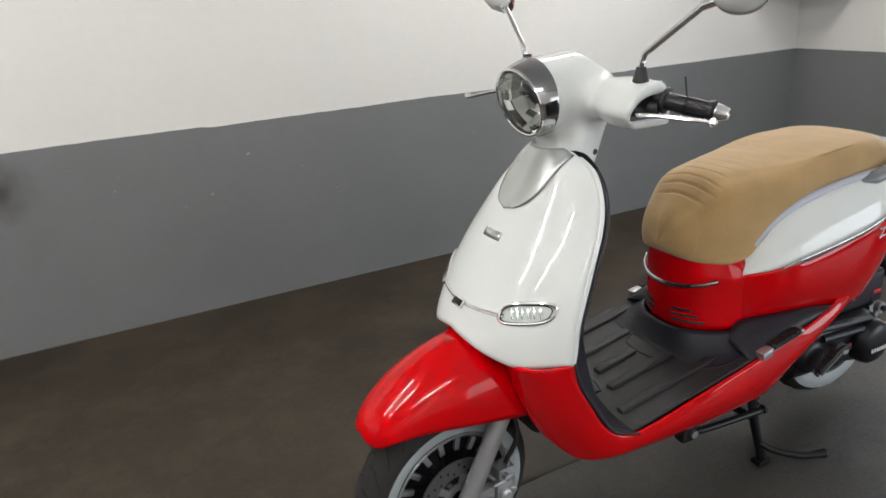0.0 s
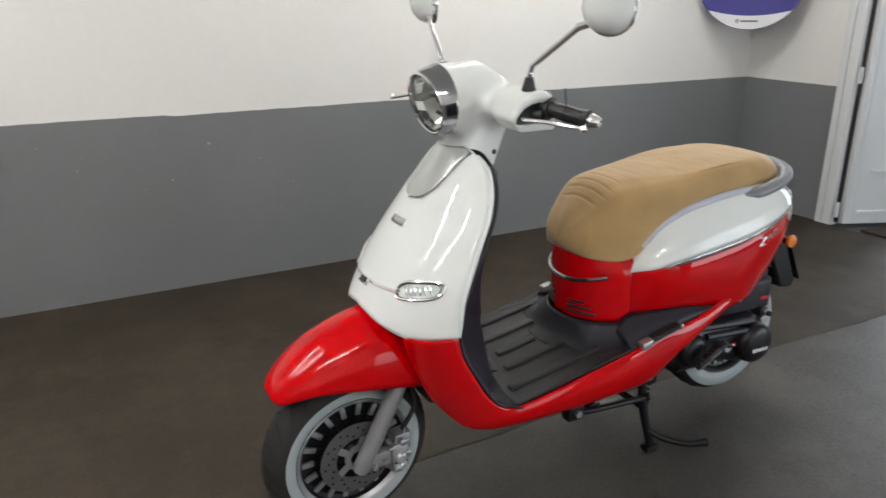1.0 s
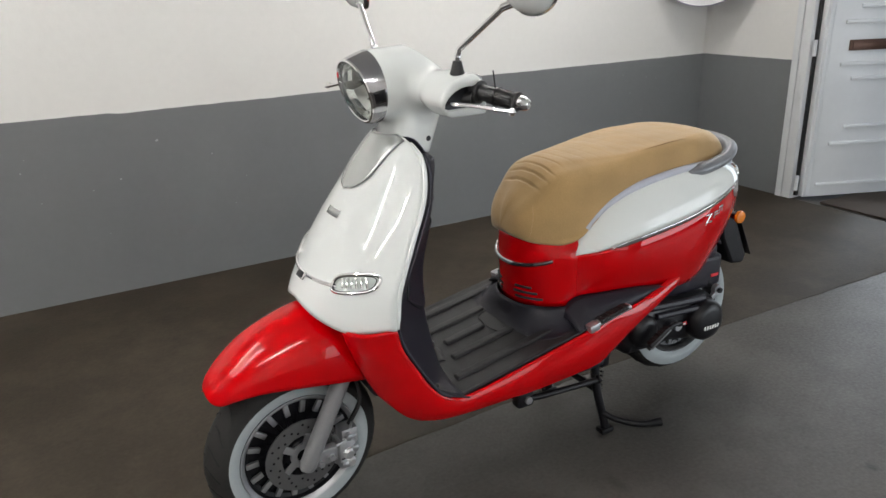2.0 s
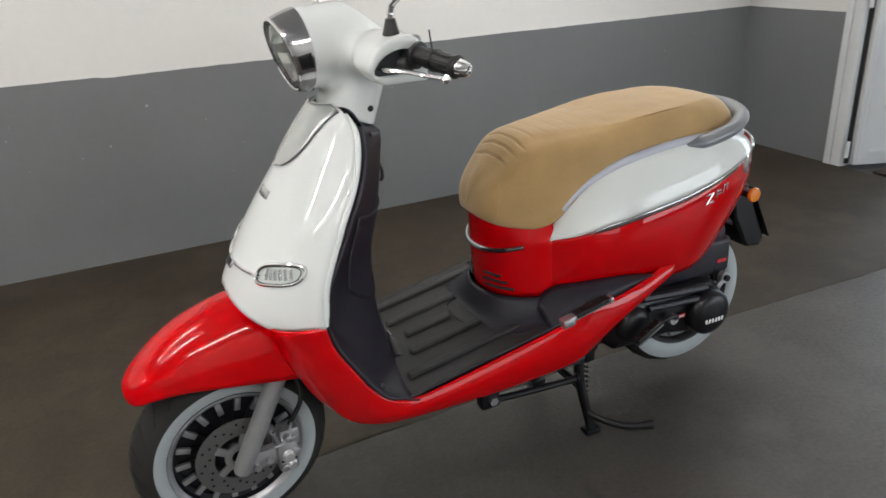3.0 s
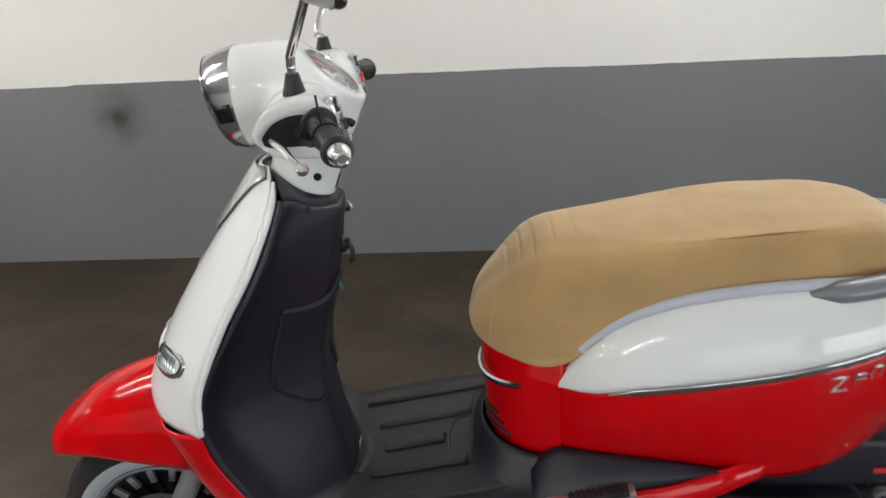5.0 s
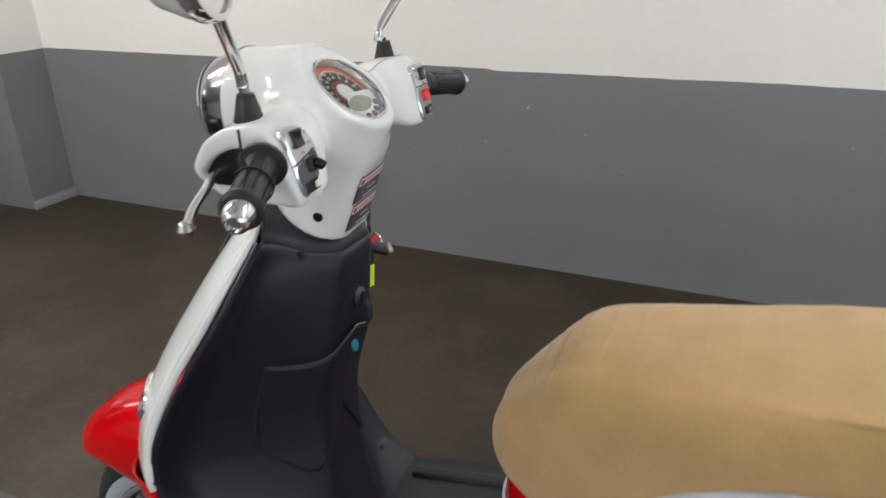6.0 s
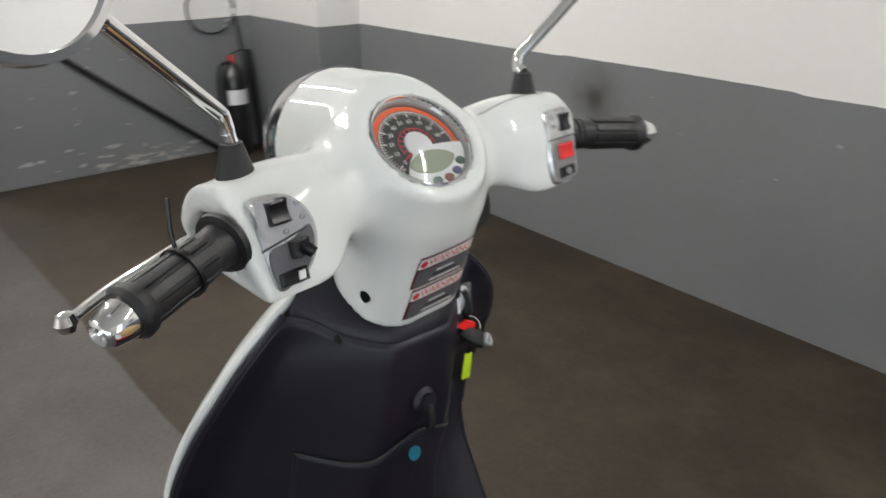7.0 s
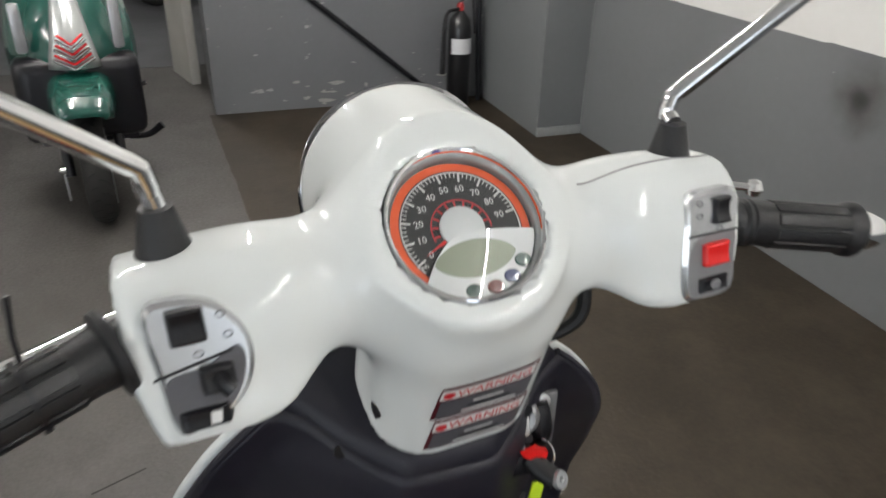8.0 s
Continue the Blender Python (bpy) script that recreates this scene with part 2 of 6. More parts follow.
FLOOR_GREY = floor_mat("worn_grey_concrete", (0.054, 0.0495, 0.0450), (0.086, 0.081, 0.075), 0.75, 0.42, 90, 0.45, 0.18)
FLOOR_BROWN = floor_mat("brown_floor_paint", (0.0312, 0.0242, 0.0166), (0.058, 0.046, 0.033), 0.7, 0.55, 70, 0.22)
spot(FLOOR_BROWN, (-0.13, 1.905, 0), (1, 1.5, 1), 0.0, 0.16, (0.010, 0.009, 0.008), 0.8)
spot(FLOOR_GREY, (0.81, 0.111, 0), (1, 1, 1), 0.0, 0.030, (0.014, 0.014, 0.014), 0.8)
spot(FLOOR_GREY, (0.16, 0.43, 0), (1, 0.4, 1), 0.0, 0.03, (0.020, 0.018, 0.016), 0.6)
spot(FLOOR_GREY, (1.50, -0.20, 0), (1, 1.6, 1), 0.0, 0.08, (0.040, 0.039, 0.037), 0.5)
spot(FLOOR_GREY, (-1.9, 0.30, 0), (1, 1.4, 1), 0.0, 0.12, (0.045, 0.042, 0.037), 0.5)
spot(FLOOR_BROWN, (0.05, 2.15, 0), (1, 1.2, 1), 0.0, 0.10, (0.011, 0.010, 0.009), 0.6)
FLOOR_PALE = floor_mat("pale_blue_grey_concrete", (0.090, 0.092, 0.098), (0.13, 0.132, 0.138), 0.6, 0.45, 60, 0.4)


# ---- mesh helpers ----
def grid_faces(nu, nv, wrap_u=False, wrap_v=False):
    out = []
    for i in range(nu if wrap_u else nu - 1):
        for j in range(nv if wrap_v else nv - 1):
            a, b = i * nv + j, i * nv + (j + 1) % nv
            c, d = ((i + 1) % nu) * nv + (j + 1) % nv, ((i + 1) % nu) * nv + j
            out.append((a, b, c, d))
    return out


def link_mesh(name, verts, faces, material, angle=38):
    me = bpy.data.meshes.new(name)
    me.from_pydata([tuple(v) for v in verts], [], faces)
    bm = bmesh.new()
    bm.from_mesh(me)
    bmesh.ops.recalc_face_normals(bm, faces=bm.faces)
    bm.to_mesh(me)
    bm.free()
    me.materials.append(material)
    me.polygons.foreach_set("use_smooth", [True] * len(me.polygons))
    me.set_sharp_from_angle(angle=radians(angle))
    return new(name, me)


def part(name, geo, material, parent, label="", m=None, angle=38, thick=0.0):
    """geo: (verts, faces). One mesh object under parent; thick: a shell's thickness."""
    ob = link_mesh(name, geo[0], geo[1], material, angle)
    if parent is not None:
        ob.parent = parent
    if m is not None:
        ob.matrix_basis = m
    if thick:
        s = ob.modifiers.new("shell", "SOLIDIFY")
        s.thickness, s.offset = thick, 0
    if label:
        tagged(ob, label)
    return ob


def thing(name, label, category, m=None, group="", kind=""):
    ob = new(name)
    if m is not None:
        ob.matrix_world = m
    return tagged(ob, label, category, group, kind)


def join(*geos):
    verts, faces = [], []
    for v, f in geos:
        n = len(verts)
        verts += [Vector(p) for p in v]
        faces += [tuple(i + n for i in face) for face in f]
    return verts, faces


def moved(geo, m):
    return [m @ Vector(v) for v in geo[0]], geo[1]


def flipped(geo):
    return [Vector((v[0], -v[1], v[2])) for v in geo[0]], [tuple(reversed(f)) for f in geo[1]]


def key(table, x):
    """A smooth value at x from rows (x, value)."""
    if x <= table[0][0]:
        return table[0][1]
    if x >= table[-1][0]:
        return table[-1][1]
    k = max(i for i in range(len(table) - 1) if table[i][0] <= x)
    x0, y0 = table[k]
    x1, y1 = table[k + 1]
    h = x1 - x0

    def slope(i):
        if i == 0 or i == len(table) - 1:
            a, b = (0, 1) if i == 0 else (-2, -1)
            return (table[b][1] - table[a][1]) / (table[b][0] - table[a][0])
        return (table[i + 1][1] - table[i - 1][1]) / (table[i + 1][0] - table[i - 1][0])
    u = (x - x0) / h
    return ((2 * u**3 - 3 * u**2 + 1) * y0 + (u**3 - 2 * u**2 + u) * h * slope(k)
            + (3 * u**2 - 2 * u**3) * y1 + (u**3 - u**2) * h * slope(k + 1))


def line_at(points, u):
    """A smooth 3D curve through points, u from 0 to 1."""
    n = len(points) - 1
    return Vector([key([(i / n, p[c]) for i, p in enumerate(points)], u) for c in range(3)])


def box(x0, x1, y0, y1, z0, z1, bevel=0.0, seg=2):
    bm = bmesh.new()
    bmesh.ops.create_cube(bm, size=1)
    bmesh.ops.transform(bm, verts=bm.verts, matrix=Matrix.Translation(((x0 + x1) / 2, (y0 + y1) / 2, (z0 + z1) / 2))
                        @ Matrix.Diagonal((x1 - x0, y1 - y0, z1 - z0, 1)))
    if bevel:
        bmesh.ops.bevel(bm, geom=bm.edges[:], offset=bevel, segments=seg, profile=0.6, affect="EDGES", clamp_overlap=True)
    bm.verts.index_update()
    geo = [v.co.copy() for v in bm.verts], [tuple(v.index for v in f.verts) for f in bm.faces]
    bm.free()
    return geo


def frame_along(d):
    return d.to_track_quat("Z", "Y").to_matrix().to_4x4()


def tube(points, radius, n=12, steps=0, flat=1.0, caps=True):
    """A swept tube; radius: a number or a function of u; flat squashes it across."""
    pts = [line_at(points, i / steps) for i in range(steps + 1)] if steps else [Vector(p) for p in points]
    verts, last = [], None
    for i, p in enumerate(pts):
        d = (pts[min(i + 1, len(pts) - 1)] - pts[max(i - 1, 0)]).normalized()
        if last is None:
            side = d.cross(Vector((0, 0, 1)) if abs(d.z) < 0.9 else Vector((0, 1, 0))).normalized()
        else:
            side = (last - d * last.dot(d)).normalized()
        last, up = side, side.cross(d)
        r = radius(i / (len(pts) - 1)) if callable(radius) else radius
        verts += [p + r * (math.cos(a) * side + flat * math.sin(a) * up) for a in (2 * math.pi * k / n for k in range(n))]
    faces = grid_faces(len(pts), n, wrap_v=True)
    if caps:
        faces += [tuple(range(n)), tuple(reversed(range(len(verts) - n, len(verts))))]
    return verts, faces


def lathe(profile, n=32, m=None, closed=False, caps=True):
    """profile: rows (radius, height) turned about z."""
    verts = [Vector((r * math.cos(a), r * math.sin(a), h)) for r, h in profile for a in (2 * math.pi * k / n for k in range(n))]
    faces = grid_faces(len(profile), n, wrap_u=closed, wrap_v=True)
    if caps and not closed:
        for k, (r, h) in ((0, profile[0]), (len(profile) - 1, profile[-1])):
            if r > 1e-6:
                faces.append(tuple(range(k * n, k * n + n)))
    geo = verts, faces
    return moved(geo, m) if m is not None else geo


def outline_prism(pts, z0, z1, m=None):
    n = len(pts)
    verts = [Vector((x, y, z0)) for x, y in pts] + [Vector((x, y, z1)) for x, y in pts]
    faces = [tuple(reversed(range(n))), tuple(range(n, 2 * n))] + [(i, (i + 1) % n, n + (i + 1) % n, n + i) for i in range(n)]
    return moved((verts, faces), m) if m is not None else (verts, faces)


def oval(a, b, n=32, power=2.0):
    out = []
    for k in range(n):
        c, s = math.cos(2 * math.pi * k / n), math.sin(2 * math.pi * k / n)
        out.append((a * math.copysign(abs(c) ** (2 / power), c), b * math.copysign(abs(s) ** (2 / power), s)))
    return out


def ring_flat(r0, r1, a0, a1, z0, z1, n=40, m=None):
    """A flat arc band with thickness, angles in degrees."""
    pts = []
    for k in range(n + 1):
        a = radians(a0 + (a1 - a0) * k / n)
        pts.append((r1 * math.cos(a), r1 * math.sin(a)))
    for k in range(n, -1, -1):
        a = radians(a0 + (a1 - a0) * k / n)
        pts.append((r0 * math.cos(a), r0 * math.sin(a)))
    verts = [Vector((x, y, z)) for z in (z0, z1) for x, y in pts]
    h, t = len(pts), n + 1
    faces = []
    for k in range(n):
        a, b, c, d = k, k + 1, 2 * t - 2 - k, 2 * t - 1 - k
        faces += [(a, b, c, d), (h + d, h + c, h + b, h + a), (a, h + a, h + b, b), (c, h + c, h + d, d)]
    faces += [(0, 2 * t - 1, h + 2 * t - 1, h), (n, h + n, h + t, t)]
    geo = verts, faces
    return moved(geo, m) if m is not None else geo


def text_geo(words, size, m, depth=0.0003, align="CENTER"):
    cu = bpy.data.curves.new("words", "FONT")
    cu.body, cu.size, cu.align_x, cu.align_y, cu.extrude = words, size, align, "CENTER", depth
    cu.resolution_u = 2
    ob = new("words", cu)
    me = bpy.data.meshes.new_from_object(ob)
    geo = [m @ v.co for v in me.vertices], [tuple(p.vertices) for p in me.polygons]
    bpy.data.objects.remove(ob)
    bpy.data.curves.remove(cu)
    bpy.data.meshes.remove(me)
    return geo


def blend(a, b, k):
    """Smooth union of two distance fields."""
    h = np.clip(0.5 + 0.5 * (b - a) / k, 0, 1)
    return b + (a - b) * h - k * h * (1 - h)


def carve(a, b, k):
    """a without b, with a rounded edge."""
    return -blend(-a, b, k)


def far_capsule(P, a, b, r0, r1, scale=(1, 1, 1)):
    s = np.array(scale)
    p, a, b = P / s, np.array(a) / s, np.array(b) / s
    d = b - a
    h = np.clip(((p - a) @ d) / (d @ d), 0, 1)
    return (np.linalg.norm(p - a - h[..., None] * d, axis=-1) - (r0 + (r1 - r0) * h)) * min(scale)


def far_box(P, c, half, r, rot=None):
    q = P - np.array(c)
    if rot is not None:
        q = q @ np.array(rot.to_3x3())
    q = np.abs(q) - (np.array(half) - r)
    return np.linalg.norm(np.maximum(q, 0), axis=-1) + np.minimum(q.max(-1), 0) - r


def field_mesh(f, lo, hi, step):
    """Skin of a distance field (surface nets, then drawn on to the zero set)."""
    n = [int(round((b - a) / step)) + 1 for a, b in zip(lo, hi)]
    ax = [lo[i] + step * np.arange(n[i]) for i in range(3)]
    V = f(np.stack(np.meshgrid(*ax, indexing="ij"), -1))
    inside = V < 0
    c = [s - 1 for s in n]
    corner = [(i, j, k) for i in (0, 1) for j in (0, 1) for k in (0, 1)]
    part_of = lambda A, o: A[o[0]:o[0] + c[0], o[1]:o[1] + c[1], o[2]:o[2] + c[2]]
    count = sum(part_of(inside, o).astype(int) for o in corner)
    live = (count > 0) & (count < 8)
    index = -np.ones(c, int)
    index[live] = np.arange(live.sum())
    acc, num = np.zeros((*c, 3)), np.zeros(c)
    for o in corner:
        for d in range(3):
            if o[d]:
                continue
            o2 = list(o)
            o2[d] = 1
            v0, v1 = part_of(V, o), part_of(V, o2)
            cross = (v0 < 0) != (v1 < 0)
            t = np.where(cross, v0 / np.where(v0 == v1, 1, v0 - v1), 0)
            for q in range(3):
                acc[..., q] += np.where(cross, o[q] + (t if q == d else 0), 0)
            num += cross
    base = np.stack(np.meshgrid(*[np.arange(s) for s in c], indexing="ij"), -1)
    P = (np.array(lo) + step * (base + acc / np.maximum(num, 1)[..., None]))[live]
    for _ in range(3):
        e = 0.0008
        g = np.stack([(f(P + e * w) - f(P - e * w)) / (2 * e) for w in np.eye(3)], -1)
        P = P - np.clip(f(P), -step, step)[:, None] * g / np.maximum((g * g).sum(-1), 0.2)[:, None]
    faces = []
    for d in range(3):
        a, b = [q for q in range(3) if q != d]
        sl0, sl1 = [slice(None)] * 3, [slice(None)] * 3
        sl0[d], sl1[d] = slice(0, -1), slice(1, None)
        hit = np.argwhere(inside[tuple(sl0)] != inside[tuple(sl1)])
        for p in hit:
            if 0 < p[a] < n[a] - 1 and 0 < p[b] < n[b] - 1:
                q = []
                for da, db in ((-1, -1), (0, -1), (0, 0), (-1, 0)):
                    w = p.copy()
                    w[a] += da
                    w[b] += db
                    q.append(int(index[tuple(w)]))
                faces.append(tuple(q))
    return [Vector(p) for p in P], faces


def sheet(nu, nv, f):
    """A grid of f(u, v), both from 0 to 1."""
    return [Vector(f(i / (nu - 1), j / (nv - 1))) for i in range(nu) for j in range(nv)], grid_faces(nu, nv)


# ---- the garage ----
WX0, WX1, WY, CEIL = -3.30, 2.93, 2.705, 2.5
PAINT_Z = 0.83


def slab(name, geo, material, label="", parent=None):
    ob = part(name, geo, material, parent, "")
    if parent is None:
        tagged(ob, label, name.split("_")[0], kind="structure")
    return ob


def paint_band(parent, x0, x1, to_world, material, seed):
    """Grey paint on a wall's lower part, its top edge cut in by hand: a thin skin 2 mm proud."""
    n = max(8, int((x1 - x0) / 0.04))
    rows = []
    for i in range(n + 1):
        x = x0 + (x1 - x0) * i / n
        z = PAINT_Z + 0.004 * noise.noise((x * 2.1, seed, 0)) + 0.0022 * noise.noise((x * 14, seed, 3))
        if seed == 1 and -1.75 < x < -0.745:
            z += 0.006
        rows += [(x, -0.002, 0), (x, -0.002, z), (x, 0.001, z)]
    faces = grid_faces(n + 1, 3)
    return part("paint_band", ([to_world @ Vector(r) for r in rows], faces), material, parent)


floor = slab("floor", box(-11.0, 6.0, -7.0, 3.2, -0.2, 0), FLOOR_GREY, "worn grey concrete garage floor with a seam")


def seam_y(x):
    return 0.778 + key([(-4.3, -0.065), (-2.8, 0.01), (-1.5, 0.058), (-0.3, 0.135), (0.8, 0.165), (2.4, 0.14), (3.0, 0.14)], x)


ns = 160
strip_v, strip_f = [], []
for i in range(ns + 1):
    x = -4.14 + (WX1 + 4.14) * i / ns
    y = seam_y(x) + 0.006 * noise.noise((x * 6, 0, 0)) + 0.003 * noise.noise((x * 25, 1, 0))
    strip_v += [(x, y, 0.0005), (x, y + 0.006, 0.004), (x, WY + 0.05, 0.004)]
slab("floor_strip", (strip_v, grid_faces(ns + 1, 3)), FLOOR_BROWN, "dark brown painted floor strip along the wall")

wall_north = slab("wall_north", box(WX0 - 0.9, WX1 + 0.3, WY, WY + 0.2, 0, CEIL), WALL_WHITE, "white painted garage wall with a grey lower band")
paint_band(wall_north, WX0, WX1, Matrix.Translation((0, WY, 0)), WALL_GREY, 1)
pillar = slab("wall_pillar", box(-4.14, WX0, 2.43, WY - 0.001, 0, CEIL), WALL_WHITE, "boxed wall pillar, white above grey paint")
paint_band(pillar, -4.14, WX0 + 0.0022, Matrix.Translation((0, 2.43, 0)), WALL_GREY, 2)
paint_band(pillar, 2.4285, WY - 0.004, Matrix(((0, -1, 0, WX0), (1, 0, 0, 0), (0, 0, 1, 0), (0, 0, 0, 1))), WALL_GREY, 3)
slab("trim_skirting", box(WX0 + 0.003, WX0 + 0.018, 2.425, WY - 0.006, 0.004, 0.055, 0.003), SKIRT, "pale grey skirting strip at the pillar foot")
wall_west = slab("wall_west", box(-4.86, -4.14, 0.76, 2.72, 0, CEIL), WALL_WHITE, "painted brick end wall, grey and chipped below")
paint_band(wall_west, -4.862, -4.138, Matrix.Translation((0, 0.76, 0)), WALL_CHIP, 6)
paint_band(wall_west, 0.758, 2.43, Matrix(((0, -1, 0, -4.14), (1, 0, 0, 0), (0, 0, 1, 0), (0, 0, 0, 1))), WALL_CHIP, 4)
post_run = Vector((-5.28, 0.602, 0)) - Vector((-4.862, 0.712, 0))
post_m = Matrix.Translation((-4.862, 0.712, 0)) @ Matrix.Rotation(math.atan2(post_run.y, post_run.x), 4, "Z")
slab("trim_post", moved(box(0, post_run.length, 0.0, 0.06, 0, CEIL, 0.006), post_m), PALE_POST, "pale painted jamb lining beyond the opening")
slab("floor_beyond", box(-10.8, -5.385, -3.4, 2.7, -0.05, 0.003), FLOOR_PALE, "paler blue-grey floor of the space beyond")
slab("wall_far_west", box(-11.0, -10.8, -3.5, 3.2, 0, CEIL), WALL_GREY, "dim grey wall of the space beyond")
slab("wall_back_room", box(-10.8, -4.87, 2.72, 2.9, 0, CEIL), WALL_WHITE, "white wall of the space beyond")
slab("ceiling", box(-11.0, 3.3, -3.6, 3.2, CEIL, CEIL + 0.2), CEILING, "white painted ceiling")
south = [box(-11.0, 0.64, -3.6, -3.4, 0, CEIL), box(1.92, 3.8, -3.6, -3.4, 0, CEIL), box(0.64, 1.92, -3.6, -3.4, 1.25, CEIL)]
slab("wall_south", join(*south), WALL_WHITE, "white wall with an open garage doorway")
wall_east = slab("wall_east", join(box(WX1, WX1 + 0.16, 1.975, WY - 0.001, 0, CEIL), box(WX1, WX1 + 0.16, -3.4, -3.05, 0, CEIL), box(WX1, WX1 + 0.16, -0.75, 0.95, 0, CEIL), box(WX1, WX1 + 0.16, -3.05, -0.75, 1.25, CEIL),
                                   box(WX1, WX1 + 0.16, 0.95, 1.975, 2.12, CEIL)), WALL_WHITE, "white end wall with a grey lower band and a doorway")
paint_band(wall_east, -WY, -2.03, Matrix(((0, 1, 0, WX1), (-1, 0, 0, 0), (0, 0, 1, 0), (0, 0, 0, 1))), WALL_GREY, 5)
slab("wall_outside_door", box(4.6, 4.8, -3.4, 3.2, 0, CEIL), WALL_WHITE, "pale wall beyond the doorway")

flecks = []
rng = random.Random(5)
for x, z, s in [(-0.585, 0.692, 0.008), (-0.764, 0.539, 0.006), (-1.15, 0.62, 0.004), (-0.35, 0.60, 0.004), (-0.20, 0.47, 0.003)] + \
        [(rng.uniform(-2.8, 2.6), rng.uniform(0.2, 0.78), rng.uniform(0.0015, 0.0035)) for _ in range(26)]:
    pts = [(s * rng.uniform(0.6, 1.3) * math.cos(a), 0.7 * s * rng.uniform(0.6, 1.3) * math.sin(a)) for a in (k * math.pi / 4 for k in range(8))]
    flecks.append(outline_prism(pts, 0, 0.0008, Matrix.Translation((x, WY - 0.0021, z)) @ Matrix.Rotation(radians(90), 4, "X")))
tagged(part("paint_flecks", join(*flecks), mat("pale_fleck", (0.33, 0.34, 0.34), 0.6), wall_north), kind="stuff")

# door and frame in the east wall
door_frame = slab("door_frame_1", join(box(WX1 - 0.012, WX1 + 0.10, 1.925, 1.985, 0, 2.10, 0.006), box(WX1 - 0.012, WX1 + 0.10, 0.94, 1.0, 0, 2.10, 0.006),
                                       box(WX1 - 0.012, WX1 + 0.10, 0.94, 1.985, 2.06, 2.12, 0.006)), UPVC, "white plastic door frame")
part("architrave", box(WX1 - 0.016, WX1 - 0.0045, 1.987, 2.028, 0, 2.13, 0.004), UPVC, door_frame)
part("gasket", box(WX1 + 0.02, WX1 + 0.05, 1.905, 1.924, 0.02, 2.05, 0.002), GRIP_RUBBER, door_frame, "black rubber door seal")
for hz in (0.06, 0.86, 1.9):
    part("hinge", lathe([(0.001, 0), (0.012, 0), (0.012, 0.09), (0.001, 0.09)], 14, Matrix.Translation((WX1 + 0.0, 1.90, hz))), UPVC, door_frame)
hinge = Matrix.Translation((WX1 + 0.02, 1.865, 0)) @ Matrix.Rotation(math.atan2(-0.21, 0.51), 4, "Z")
door = thing("door_1", "white plastic panelled door with a brown letter slot, standing ajar", "door", hinge, kind="structure")
part("leaf", box(0, 0.86, 0.0, 0.055, 0.02, 2.04, 0.006), UPVC, door)
part("edge_bead", box(0.012, 0.040, -0.008, -0.0005, 0.03, 2.03, 0.004), UPVC, door)
part("bottom_rail", box(0.075, 0.82, -0.012, -0.0005, 0.085, 0.105, 0.004), UPVC, door)
for zz, a, b in ((0.335, 0.12, 0.75), (0.435, 0.20, 0.68), (0.715, 0.20, 0.68), (0.80, 0.12, 0.75), (1.035, 0.12, 0.75), (1.12, 0.20, 0.68), (1.55, 0.20, 0.68), (1.65, 0.12, 0.75)):
    part("panel_moulding", box(a, b, -0.014, -0.0005, zz, zz + 0.022, 0.006), UPVC, door)
slot = part("letter_slot", box(0.16, 0.46, -0.012, -0.0005, 0.885, 0.945, 0.004), BROWN_METAL, door, "brown metal letter slot")
part("flap", box(0.175, 0.445, -0.017, -0.0125, 0.897, 0.933, 0.002), BROWN_METAL, slot)
mat_ob = thing("door_mat", "dark brown coir door mat on the floor", "mat", Matrix.Translation((3.12, 1.55, 0.004)))
part("coir_sheet", box(-0.16, 0.35, -0.32, 0.2, 0, 0.012, 0.004), mat("coir", (0.035, 0.025, 0.018), 0.95, grain=0.4, scale=160, bump=1.0), mat_ob)


def batten(x, y):
    ob = thing("ceiling_light", "white fluorescent batten with one lit tube on the ceiling", "light", Matrix.Translation((x, y, CEIL)), "ceiling lights")
    part("body", box(-0.92, 0.92, -0.022, 0.022, -0.04, 0, 0.008), UPVC, ob)
    part("tube", tube([(-0.88, 0, -0.065), (0.88, 0, -0.065)], 0.014, 14), TUBE, ob, "lit fluorescent tube")
    for e in (-0.89, 0.89):
        part("holder", box(e - 0.012, e + 0.012, -0.016, 0.016, -0.085, -0.035, 0.003), UPVC, ob)
    return ob


for bx, by in LAMPS:
    batten(bx, by)

# scraped paint along the foot of the end wall
scrapes, rng = [], random.Random(11)
for k in range(34):
    y, z = rng.uniform(1.2, 2.25), 0.02 + 0.16 * rng.random() ** 2.2
    w, h = rng.uniform(0.012, 0.07), rng.uniform(0.004, 0.014)
    pts = [(w * rng.uniform(0.5, 1.2) * math.cos(a), h * rng.uniform(0.5, 1.3) * math.sin(a)) for a in (j * math.pi / 5 for j in range(10))]
    scrapes.append(outline_prism(pts, 0, 0.0008, Matrix(((0, 0, 1, -4.1376), (1, 0, 0, y), (0, 1, 0, z), (0, 0, 0, 1)))))
tagged(part("paint_scrapes", join(*scrapes), mat("bare_plaster", (0.34, 0.34, 0.31), 0.8, grain=0.2, scale=60), wall_west), kind="stuff")

